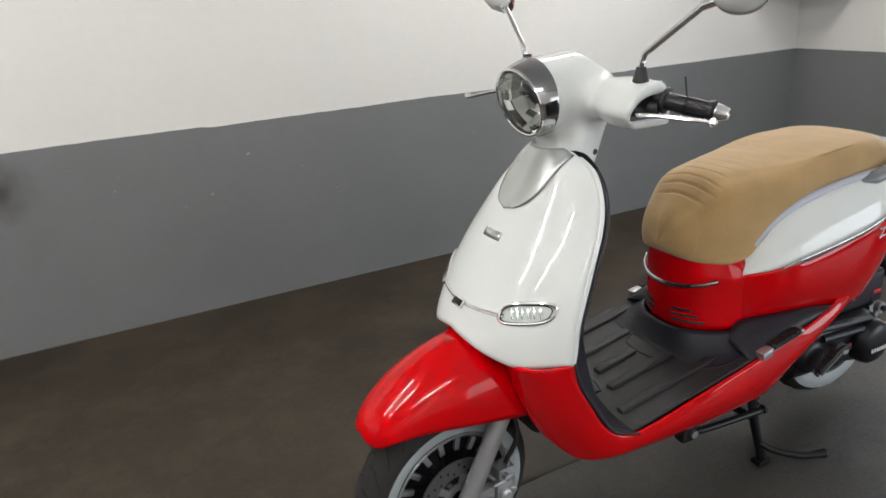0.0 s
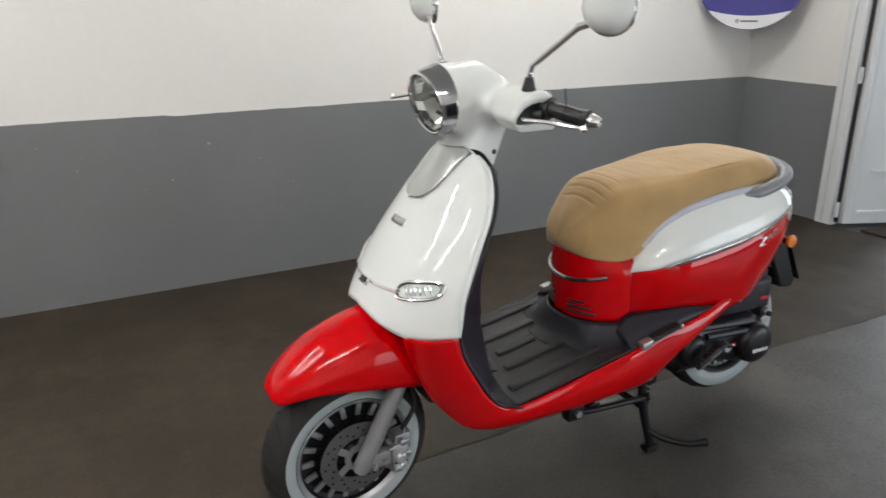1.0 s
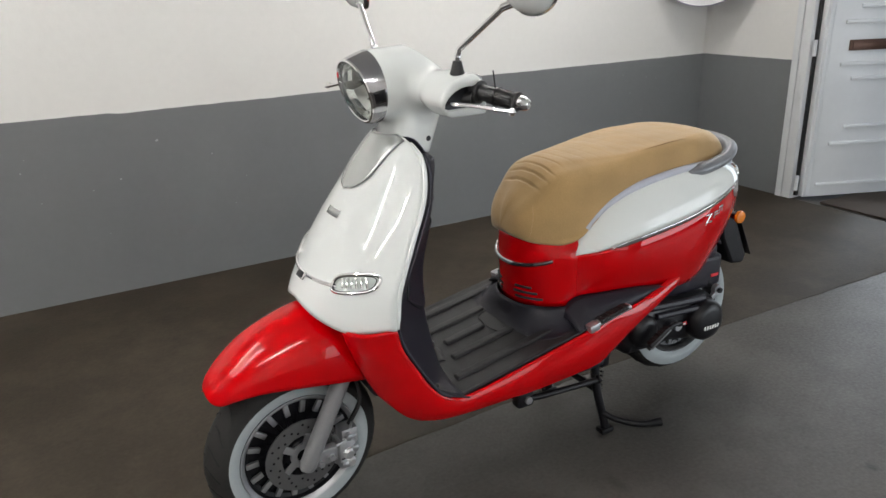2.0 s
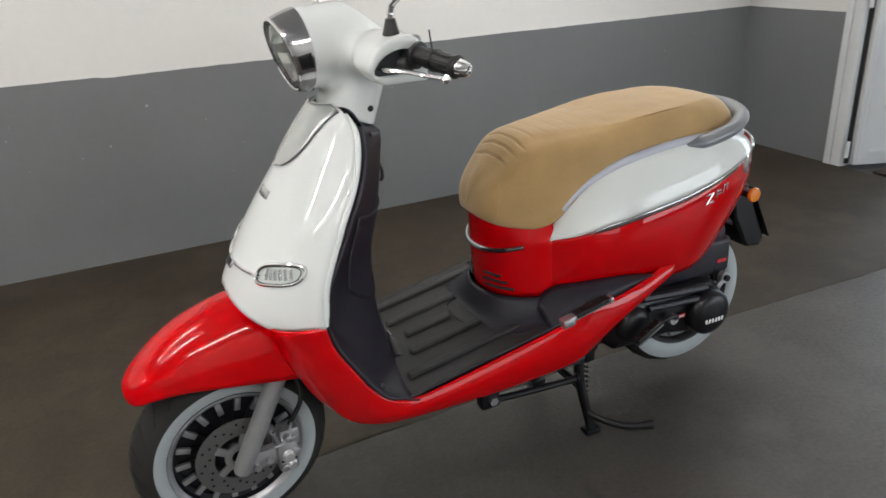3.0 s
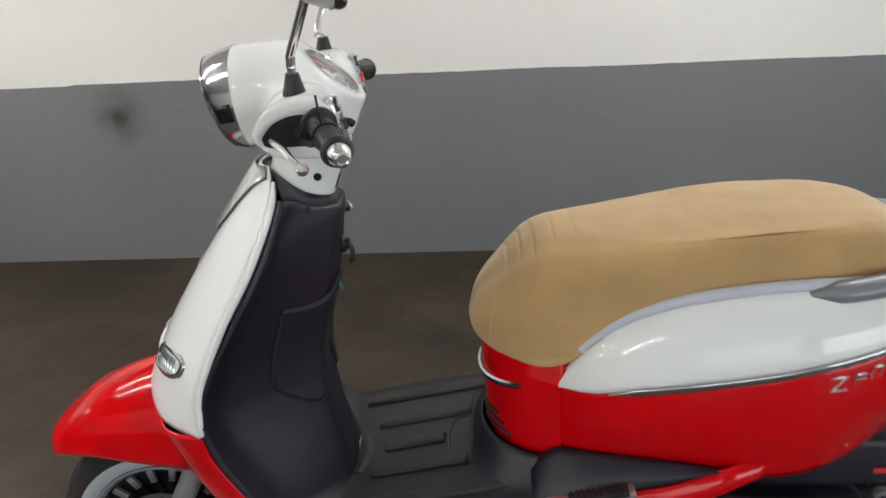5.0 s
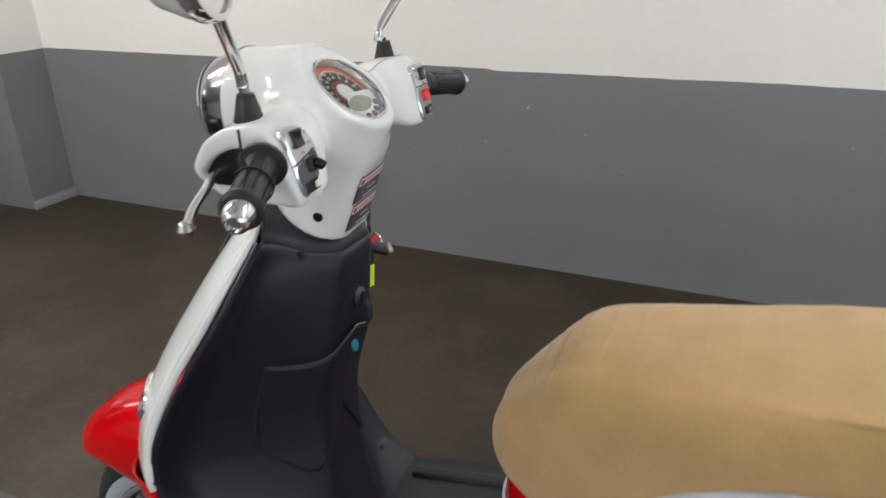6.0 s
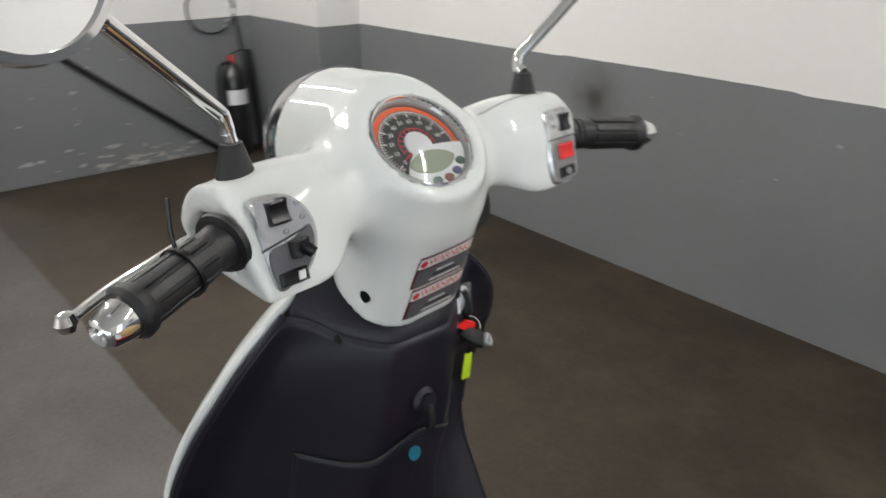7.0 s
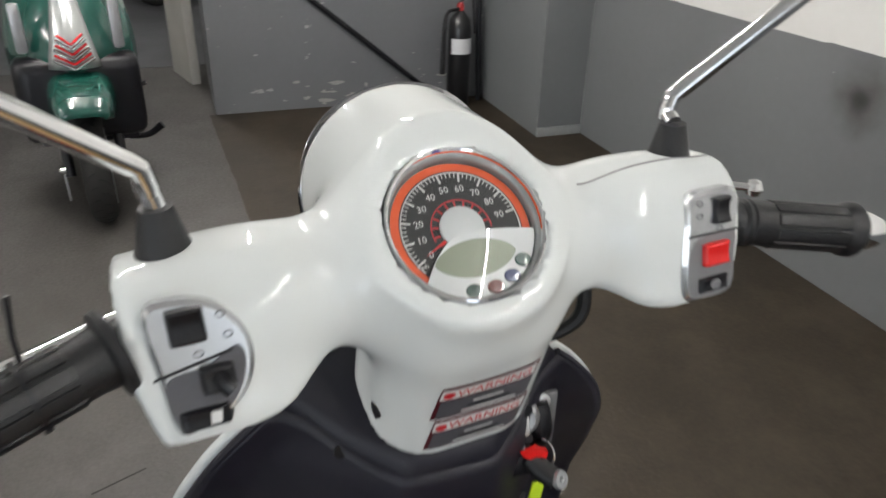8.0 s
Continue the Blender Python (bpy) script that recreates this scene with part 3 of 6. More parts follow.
# round sign hung across the corner
toward = Vector((-0.74, -0.67, 0)).normalized()
sign_m = Matrix.Translation(Vector((2.60, 2.46, 1.452)))
side = Vector((0, 0, 1)).cross(toward).normalized()
sign_m = sign_m @ Matrix((( side.x, 0, toward.x, 0), (side.y, 0, toward.y, 0), (0, 1, 0, 0), (0, 0, 0, 1)))
sign = thing("wall_sign", "round dark blue sign with a white foot, hung in the corner", "sign", sign_m)
R = 0.31
part("board", lathe([(0.001, -0.03), (R - 0.012, -0.03), (R, -0.022), (R, 0.0), (R - 0.006, 0.006), (0.001, 0.006)], 72), SIGN_BLUE, sign)
seg = [(R * 0.985 * math.cos(a), R * 0.985 * math.sin(a)) for a in (radians(220 + 100 * k / 40) for k in range(41))]
low = [(x, -0.63 * R - 0.10 * R * (1 - (x / (R * 0.75)) ** 2)) for x in np.linspace(seg[-1][0], seg[0][0], 24)][1:-1]
part("white_segment", outline_prism(seg + low, 0.0064, 0.0085), SIGN_WHITE, sign, "white lower segment")
for zz, hw in ((-0.10, 0.16), (-0.04, 0.19), (0.02, 0.19)):
    part("text_bar", box(-hw, hw, zz, zz + 0.022, 0.0064, 0.0078), SIGN_WHITE, sign, "white line of small writing")
part("logo_bar", box(-0.045, 0.055, -0.262, -0.253, 0.0088, 0.0096), GREY_INK, sign)
part("logo_dot", lathe([(0.006, 0), (0.011, 0), (0.011, 0.001), (0.006, 0.001)], 20, Matrix.Translation((-0.062, -0.257, 0.0088)), True), GREY_INK, sign)
part("hook", tube([(0, 0.24, -0.03), (0, 0.27, -0.10), (0, 0.28, -0.30)], 0.006, 8, 8), ALU, sign)


def extinguisher(m, h, r, label):
    ob = thing("fire_extinguisher", label, "extinguisher", m)
    part("cylinder", lathe([(0.001, 0), (r * 0.93, 0), (r, 0.012), (r, h * 0.78), (r * 0.85, h * 0.87), (r * 0.4, h * 0.93), (r * 0.3, h * 0.95), (0.001, h * 0.95)], 28), mat("black_bottle", (0.008, 0.008, 0.009), 0.3, coat=0.4, grain=0.1, scale=60), ob)
    lab = ring_flat(r * 0.995, r + 0.0015, -60, 60, h * 0.54, h * 0.69, 20)
    part("label", lab, SIGN_WHITE, ob, "white paper label")
    part("valve", lathe([(0.001, 0), (r * 0.3, 0), (r * 0.32, 0.03), (r * 0.2, 0.05), (0.001, 0.05)], 14, Matrix.Translation((0, 0, h * 0.945))), mat("red_valve", (0.35, 0.02, 0.02), 0.4), ob)
    part("lever", tube([(0, 0, h + 0.02), (0.03, 0.05, h + 0.045), (0.035, 0.12, h + 0.04)], 0.009, 8, 8, 0.5), DARK, ob)
    part("horn", tube([(0.02, -0.02, h * 0.97), (0.06, -r - 0.04, h * 0.9), (0.05, -r - 0.05, h * 0.35)], lambda u: 0.010 + 0.016 * max(0, u - 0.45), 10, 16), GRIP_RUBBER, ob)
    return ob


extinguisher(Matrix.Translation((-4.00, 2.215, 0.004)), 0.60, 0.072, "black fire extinguisher with a white label on the floor")
rod = thing("metal_rod", "thin grey metal rod leaning against the end wall", "rod", Matrix.Translation((-4.125, 0, 0)))
part("bar", tube([(0.0, 1.15, 0.80), (0.035, 2.12, 0.02)], 0.016, 10), DARK, rod)
cable = thing("cable", "loop of thin black cable hung on the wall", "cable", Matrix.Translation((-4.115, 2.33, 0.86)))
part("loop", tube([(0, -0.16 + 0.15 * math.cos(a), 0.02 + 0.14 * math.sin(a)) for a in (k * 2 * math.pi / 24 for k in range(24))] + [(0, -0.01, -0.05), (0.0, 0.03, -0.45)], 0.006, 8), DARK, cable)
pole = thing("grey_pole", "slim dark pole standing in the corner", "pole", Matrix.Translation((-4.07, 2.375, 0.004)))
part("shaft", tube([(0.02, 0, 0), (-0.03, 0, 0.62)], 0.016, 10), DARK, pole)

for k, pts in enumerate(([(-0.98, 0.02, 0.0005), (-1.06, 0.10, 0.0005), (-1.10, 0.21, 0.0005)], [(-1.25, 0.28, 0.0005), (-1.30, 0.40, 0.0005)])):
    part("crack", tube(pts, 0.0028, 6, 10, 0.25), mat("crack_dirt", (0.015, 0.013, 0.012), 0.9), floor)


# ---- the scooter: x to its tail, y to its right, z up ----
def section(n, power, w, z0, z1, x, start=0.0, end=1.0):
    """An arch of a superellipse from the left foot over the top to the right foot."""
    out = []
    for k in range(n):
        a = math.pi * (start + (end - start) * k / (n - 1))
        c, s = -math.cos(a), math.sin(a)
        out.append(Vector((x, w * math.copysign(abs(c) ** (2 / power), c), z0 + (z1 - z0) * abs(s) ** (2 / power))))
    return out


AXIS = Vector((math.sin(radians(27)), 0, math.cos(radians(27))))
PIVOT = Vector((-0.225, 0, 0.95))
STEER = Matrix.Translation(PIVOT) @ Matrix.Rotation(radians(4.8), 4, AXIS) @ Matrix.Translation(-PIVOT)
scooter = thing("scooter", "red and white retro scooter with tan seat on its stand", "scooter", Matrix.Translation((0, 0.778, 0)))


def wheel(parent, centre, m, disc_side=-1, rr=0.226, tyre_label="black tyre with a white sidewall", whitewall=True, steer=None, band=0.185):
    """Tyre with tread, whitewall, slotted black rim with bright spoke ends."""
    base = Matrix.Translation(centre) @ Matrix.Rotation(radians(90), 4, "X")
    if steer is not None:
        base = steer @ base
    w = 0.052
    prof = [(0.150, -w * 0.80), (0.165, -w * 0.96), (0.185, -w), (0.203, -w * 0.88), (0.217, -w * 0.60), (0.2245, -w * 0.3), (0.226, 0),
            (0.2245, w * 0.3), (0.217, w * 0.60), (0.203, w * 0.88), (0.185, w), (0.165, w * 0.96), (0.150, w * 0.80), (0.146, 0)]
    tyre = part("tyre", lathe(prof, 64, None, True), RUBBER, parent, tyre_label, base)
    # no grooves are cut: near-black tubes give the tread its groove shade by colour
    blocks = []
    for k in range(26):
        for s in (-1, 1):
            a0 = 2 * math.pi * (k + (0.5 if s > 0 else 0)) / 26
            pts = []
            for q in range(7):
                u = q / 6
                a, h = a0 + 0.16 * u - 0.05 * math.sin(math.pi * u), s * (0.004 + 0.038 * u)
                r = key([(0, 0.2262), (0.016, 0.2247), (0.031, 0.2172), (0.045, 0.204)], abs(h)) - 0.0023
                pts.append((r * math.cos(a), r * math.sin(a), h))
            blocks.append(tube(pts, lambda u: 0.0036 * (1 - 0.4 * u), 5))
    part("tread_groove_shade", join(*blocks), mat("tread_shadow", (0.006, 0.006, 0.006), 0.9), tyre)
    if whitewall:
        for s in (-1, 1):
            ring = [(0.157, s * w * 0.90), (0.165, s * w * 1.0), (0.177, s * (w * 1.0 + 0.0022)), (0.185, s * (w * 1.0 + 0.0012))]
            if band > 0.19:
                ring += [(0.195, s * (w * 0.945 + 0.0016)), (band, s * (w * 0.875 + 0.0012))]
            ring += [(band + 0.001, s * w * 0.80), (0.170, s * w * 0.88)]
            part("whitewall", lathe(ring, 64, None, True), WHITEWALL, tyre, "white sidewall ring")
    rim = part("rim", lathe([(0.156, -0.048), (0.153, -0.050), (0.147, -0.046), (0.141, -0.030), (0.139, 0), (0.141, 0.030), (0.147, 0.046), (0.153, 0.050), (0.156, 0.048), (0.150, 0)], 56, None, True), DARK, parent, "black rim with silver bars", base)
    for h in (-1, 1):
        part("rim_lip", lathe([(0.1565, h * 0.0490), (0.1545, h * 0.0530), (0.1505, h * 0.0515), (0.1435, h * 0.0420), (0.1455, h * 0.0400), (0.1520, h * 0.0470)], 64, None, True), ALU if band < 0.19 else DARK, rim, "bright machined rim edge" if band < 0.19 else "")
    part("rim_well", lathe([(0.1405, -0.030), (0.1385, -0.010), (0.1385, 0.010), (0.1405, 0.030), (0.130, 0.026), (0.128, 0), (0.130, -0.026)], 48, None, True), DARK, rim)
    for k in range(18):
        t = Matrix.Rotation(2 * math.pi * k / 18, 4, "Z")
        sp = part("spoke", moved(box(0.040, 0.1385, -0.0065, 0.0065, -0.024, 0.024, 0.003), t), DARK, rim)
        for h in (-1, 1):
            part("spoke_face", moved(box(0.104, 0.1365, -0.0070, 0.0070, h * 0.0290 - 0.0045, h * 0.0290 + 0.0045, 0.0018), t), ALU, rim)
    part("backing", lathe([(0.03, -0.018), (0.139, -0.018), (0.139, 0.018), (0.03, 0.018)], 40, None, True), DARK, rim)
    part("hub", lathe([(0.001, -0.045), (0.020, -0.045), (0.026, -0.038), (0.044, -0.034), (0.046, 0.034), (0.026, 0.038), (0.020, 0.045), (0.001, 0.045)], 28), DARK, rim)
    return tyre


FW = Vector((-0.632, 0, 0.228))
RW = Vector((0.690, 0, 0.286))
wheel(scooter, FW, None, steer=STEER)
wheel(scooter, RW, None, band=0.204)

# front brake and fork
disc_m = STEER @ Matrix.Translation(FW + Vector((0, -0.062, 0))) @ Matrix.Rotation(radians(90), 4, "X")
disc = part("brake_disc", ring_flat(0.057, 0.099, 0, 360, -0.002, 0.002, 64), DISC_STEEL, scooter, "drilled steel brake disc", disc_m)
part("carrier", join(ring_flat(0.018, 0.034, 0, 360, -0.0035, 0.0035, 32), *[moved(box(0.030, 0.060, -0.009, 0.009, -0.003, 0.003, 0.001), Matrix.Rotation(2 * math.pi * k / 5, 4, "Z")) for k in range(5)]), ALU, disc)
part("drilling", join(*[lathe([(0.001, -0.0026), (0.0032, -0.0026), (0.0032, 0.0026), (0.001, 0.0026)], 10, Matrix.Rotation(a, 4, "Z") @ Matrix.Translation((0.068 + 0.010 * (k % 3), 0, 0)))
                        for k, a in enumerate(2 * math.pi * i / 33 for i in range(33))]), DARK, disc)
for s in (-1, 1):
    yy = 0.092 * s
    leg = part("fork_leg", tube([(-0.638, yy, 0.205), (-0.630, yy, 0.225), (-0.585, yy, 0.312), (-0.500, yy, 0.48)], lambda u: 0.0170 + 0.0045 * min(1, u * 4), 20, 10), FORK_PAINT, scooter, "silver painted fork leg", STEER)
    part("foot", lathe([(0.001, -0.015), (0.013, -0.015), (0.016, -0.010), (0.016, 0.010), (0.013, 0.015), (0.001, 0.015)], 20, Matrix.Translation((-0.632, yy, 0.222)) @ Matrix.Rotation(radians(90), 4, "X")), FORK_PAINT, leg)
    part("bracket", box(-0.628, -0.555, yy - 0.012, yy + 0.012, 0.205, 0.250, 0.008), FORK_PAINT, leg)
    for bx, bz in ((-0.605, 0.216), (-0.575, 0.224)):
        part("bolt", lathe([(0.001, 0), (0.008, 0), (0.008, 0.012), (0.001, 0.012)], 6, Matrix.Translation((bx, yy + s * 0.010, bz)) @ Matrix.Rotation(radians(-90 * s), 4, "X")), ALU, leg)
caliper = part("brake_caliper", join(box(-0.556, -0.508, -0.112, -0.055, 0.175, 0.255, 0.012), box(-0.545, -0.498, -0.104, -0.062, 0.235, 0.285, 0.010), box(-0.575, -0.53, -0.100, -0.080, 0.21, 0.235, 0.006)), ALU, scooter, "cast aluminium brake caliper", STEER)
for px, pz in ((-0.530, 0.270), (-0.515, 0.232), (-0.545, 0.195)):
    part("caliper_bolt", lathe([(0.001, 0), (0.009, 0), (0.009, 0.014), (0.005, 0.016), (0.001, 0.016)], 12, Matrix.Translation((px, -0.106, pz)) @ Matrix.Rotation(radians(90), 4, "X")), ALU, caliper)
for px, pz, pr in ((-0.533, 0.222, 0.015), (-0.528, 0.196, 0.013)):
    part("piston_boss", lathe([(0.001, 0.010), (pr * 0.7, 0.010), (pr * 0.8, 0.007), (pr, 0.005), (pr, -0.004), (0.001, -0.004)], 20, Matrix.Translation((px, -0.113, pz)) @ Matrix.Rotation(radians(90), 4, "X")), BRIGHT_ALU, caliper)
part("pad_pin", tube([(-0.560, -0.104, 0.250), (-0.505, -0.104, 0.262)], 0.0035, 8), ALU, caliper)
part("bleed_nipple", tube([(-0.519, -0.100, 0.283), (-0.514, -0.102, 0.300)], lambda u: 0.0042 - 0.0014 * u, 8), ALU, caliper)
part("caliper_gap", box(-0.552, -0.514, -0.1135, -0.1115, 0.2075, 0.2115, 0.0005), DARK, caliper)
part("brake_hose", tube([(-0.515, -0.085, 0.285), (-0.480, -0.085, 0.345), (-0.485, -0.07, 0.42), (-0.50, -0.05, 0.52)], 0.006, 8, 14), GRIP_RUBBER, scooter, "", STEER)
part("speedo_cable", tube([(-0.60, 0.085, 0.25), (-0.50, 0.085, 0.34), (-0.49, 0.06, 0.5)], 0.006, 8, 12), GRIP_RUBBER, scooter, "", STEER)

# front mudguard
F_TOP = [(-0.831, 0.452), (-0.827, 0.462), (-0.816, 0.480), (-0.790, 0.506), (-0.729, 0.552), (-0.672, 0.579), (-0.595, 0.602), (-0.50, 0.608), (-0.40, 0.575)]
F_LOW = [(-0.831, 0.446), (-0.825, 0.437), (-0.81, 0.436), (-0.78, 0.448), (-0.72, 0.455), (-0.62, 0.445), (-0.53, 0.430), (-0.46, 0.416), (-0.40, 0.405)]
F_WID = [(-0.831, 0.012), (-0.826, 0.034), (-0.810, 0.056), (-0.77, 0.079), (-0.68, 0.101), (-0.60, 0.112), (-0.50, 0.118), (-0.40, 0.115)]
rows, xs = [], [-0.831 + 0.431 * (i / 69) ** 1.35 for i in range(70)]
for x in xs:
    rows += section(49, 2.15, key(F_WID, x), key(F_LOW, x), key(F_TOP, x), x)
part("front_mudguard", (rows, grid_faces(70, 49)), RED_PAINT, scooter, "glossy red front mudguard", STEER, thick=0.004)

# leg shield
S_C = [(0.545, -0.600), (0.609, -0.590), (0.675, -0.556), (0.74, -0.518), (0.871, -0.427), (0.94, -0.376), (0.990, -0.338)]
S_E = [(0.545, -0.425), (0.589, -0.432), (0.635, -0.429), (0.683, -0.420), (0.78, -0.375), (0.863, -0.328), (0.939, -0.300), (0.975, -0.303), (0.990, -0.315)]
S_W = [(0.545, 0.241), (0.60, 0.243), (0.70, 0.238), (0.80, 0.217), (0.88, 0.185), (0.93, 0.148), (0.960, 0.112), (0.980, 0.075), (0.990, 0.050)]


def shield_x(z, y):
    w = key(S_W, z)
    t = min(1.0, abs(y) / w)
    c, e = key(S_C, z), key(S_E, z)
    return c + (e - c) * (0.80 * t ** 2 + 0.20 * t ** 6)


def shield_low(y):
    return key([(0, 0.622), (0.05, 0.614), (0.12, 0.594), (0.165, 0.580), (0.18, 0.579), (0.24, 0.590)], abs(y))


def shield_point(u, v, out=0.0):
    s = 2 * v - 1
    z_end = shield_low(0.238 * s)
    z = z_end + (0.989 - z_end) * u
    y = s * key(S_W, z)
    x = shield_x(z, y)
    return Vector((x - out, y, z))


front = part("front_shield", sheet(44, 49, shield_point), WHITE_PAINT, scooter, "white front leg shield", thick=0.005)


def cap_point(u, v):
    z = 0.866 + (0.987 - 0.866) * u
    w = 0.066 * max(0.0, 1 - (1 - min(1, u / 0.50)) ** 2.6) ** 0.5 * (1 + 0.28 * u)
    w = min(w, key(S_W, z) * 0.97)
    y = (2 * v - 1) * w
    return Vector((shield_x(z, y) - 0.006 - 0.004 * (1 - (2 * v - 1) ** 2), y, z + 0.003))


part("centre_cap", sheet(24, 21, cap_point), SILVER_PAINT, front, "silver tongue-shaped centre cap", thick=0.003)
part("cap_seam", tube([cap_point(u, 0) for u in [1 - i / 20 for i in range(21)]] + [cap_point(u, 1) for u in [i / 20 for i in range(21)]], 0.0016, 6), GREY_INK, front)


def on_shield(z, y, out):
    return Vector((shield_x(z, y) - out, y, z))


badge = [on_shield(0.815 + 0.016 * (i - 0.5), 0.032 * (2 * j / 8 - 1), 0.0045) for i in (0, 1) for j in range(9)]
part("badge", (badge, grid_faces(2, 9)), SILVER_PAINT, front, "small silver badge bar", thick=0.002)
strip = [on_shield(0.678 + 0.10 * y * y, y, 0.0035) for y in np.linspace(-0.13, 0.13, 40)]
part("chrome_strip", tube(strip, 0.0045, 8), CHROME, front, "thin chrome strip joining the indicators")
emblem_m = Matrix.Translation(on_shield(0.676, 0, 0.007)) @ Matrix.Rotation(radians(-55), 4, "Y")
part("emblem", moved(box(-0.011, 0.011, -0.022, 0.022, -0.003, 0.004, 0.003), emblem_m), CHROME, front, "chrome and black front emblem")
part("emblem_insert", moved(box(-0.007, 0.007, -0.017, 0.017, 0.0042, 0.0052, 0.001), emblem_m), DARK, front)
for s in (-1, 1):
    loop = [(0.046 * math.copysign(abs(math.cos(a)) ** 0.62, math.cos(a)), 0.0205 * math.copysign(abs(math.sin(a)) ** 0.72, math.sin(a))) for a in (2 * math.pi * k / 40 for k in range(40))]

    def lamp_pt(p, q, out, s=s):
        y = s * (0.166 - p)
        z = 0.692 + q - 0.16 * p
        return on_shield(z, y, out)
    bez = [lamp_pt(p, q, 0.006) for p, q in loop]
    lens_geo = []
    ind = part("indicator", tube(bez + [bez[0]], 0.0042, 8), CHROME, front, "chrome-rimmed clear front indicator")
    back = [lamp_pt(p * k, q * k, 0.002) for k in (1.0, 0.6, 0.2) for p, q in loop]
    part("reflector", (back, grid_faces(3, 40, wrap_v=True) + [tuple(range(80, 120))]), LAMP_BACK, ind)
    seal = [lamp_pt(p * 0.90, q * 0.84, 0.0078) for p, q in loop]
    part("seal", tube(seal + [seal[0]], 0.0012, 6), DARK, ind)
    dome = [lamp_pt(p * k, q * k, 0.0065 + 0.005 * (1 - k * k)) for k in (1.0, 0.85, 0.6, 0.3, 0.08) for p, q in loop]
    part("lens", (dome, grid_faces(5, 40, wrap_v=True) + [tuple(range(160, 200))]), GLASS, ind, "clear ribbed lens")
    for k in range(6):
        p0 = -0.027 + 0.0095 * k
        part("flute", tube([lamp_pt(p0 - 0.003, -0.010, 0.0055), lamp_pt(p0, 0.0, 0.0075), lamp_pt(p0 + 0.006, 0.011, 0.0055)], 0.0031, 8), CHROME, ind)

# red lower legs of the shield, running back below the floor
R_EDGE = [(-0.432, -0.240, 0.590), (-0.418, -0.239, 0.535), (-0.385, -0.238, 0.474), (-0.352, -0.236, 0.418), (-0.315, -0.234, 0.380), (-0.270, -0.233, 0.360),
          (-0.200, -0.232, 0.364), (-0.060, -0.231, 0.390), (0.120, -0.230, 0.426), (0.225, -0.227, 0.452), (0.330, -0.219, 0.464), (0.425, -0.207, 0.490), (0.500, -0.186, 0.508)]
F_EDGE = [(-0.532, -0.160, 0.582), (-0.503, -0.160, 0.492), (-0.464, -0.164, 0.404), (-0.428, -0.174, 0.355), (-0.388, -0.190, 0.318), (-0.335, -0.205, 0.300),
          (-0.250, -0.213, 0.293), (-0.060, -0.217, 0.293), (0.110, -0.217, 0.300), (0.205, -0.214, 0.312), (0.310, -0.208, 0.370), (0.405, -0.202, 0.420), (0.490, -0.190, 0.455)]


def leg_point(u, v):
    a, b = line_at(R_EDGE, u), line_at(F_EDGE, u)
    if v > 0.86:
        q = (v - 0.86) / 0.14
        p = b + Vector((0.01 * q, 0.055 * q, -0.010 * math.sin(q * math.pi / 2)))
        return p
    q = v / 0.86
    p = a.lerp(b, q)
    bulge = math.sin(math.pi * q) * 0.016
    return p + Vector((-bulge * max(0, 1 - 3.2 * u), -bulge, 0))


leg_geo = sheet(80, 14, leg_point)
part("side_fairing", leg_geo, RED_PAINT, scooter, "glossy red lower fairing", thick=0.004)
part("side_fairing", flipped(leg_geo), RED_PAINT, scooter, "glossy red lower fairing", thick=0.004)
part("belly_pan", box(-0.31, 0.24, -0.190, 0.190, 0.272, 0.300, 0.014), BLACK_PLASTIC, scooter)
part("inner_guard", box(-0.45, -0.39, -0.125, 0.125, 0.35, 0.62, 0.025), BLACK_PLASTIC, scooter)

# black inner leg shield with its tunnel
I_C = [(0.35, -0.228), (0.40, -0.238), (0.496, -0.257), (0.60, -0.267), (0.669, -0.262), (0.776, -0.231), (0.86, -0.217), (0.918, -0.211), (0.97, -0.24)]
I_E = [(0.35, -0.245), (0.372, -0.300), (0.385, -0.322), (0.42, -0.350), (0.474, -0.383), (0.535, -0.416), (0.59, -0.430), (0.635, -0.427), (0.683, -0.411), (0.78, -0.360), (0.863, -0.313), (0.939, -0.288), (0.975, -0.294)]


def inner_x(z, y):
    w = 0.240 if z < 0.6 else key(S_W, z)
    t = abs(y)
    f = key([(0, 0.0), (0.046, 0.02), (0.058, 0.07), (0.072, 0.18), (0.115, 0.52), (0.160, 0.86), (0.180, 0.965), (0.20, 1.0), (0.24, 1.0)], t * 0.236 / max(w, 0.16))
    c, e = key(I_C, z), key(I_E, z) + 0.007
    return c + (e - c) * f


def inner_top(t):
    return key([(0, 0.917), (0.30, 0.917), (0.50, 0.926), (0.75, 0.943), (1.0, 0.952)], t)


def inner_point(u, v):
    s = 2 * v - 1
    z = 0.352 + (inner_top(abs(s)) - 0.352) * u
    yy = s * ((0.240 if z < 0.6 else key(S_W, z)) - 0.002)
    return Vector((inner_x(z, yy), yy, z))


def collar_point(u, v):
    a, b = inner_point(1.0, v), shield_point(0.985, v) + Vector((0.006, 0, 0))
    return a.lerp(b, u) + Vector((0, 0, 0.012 * math.sin(math.pi * u)))


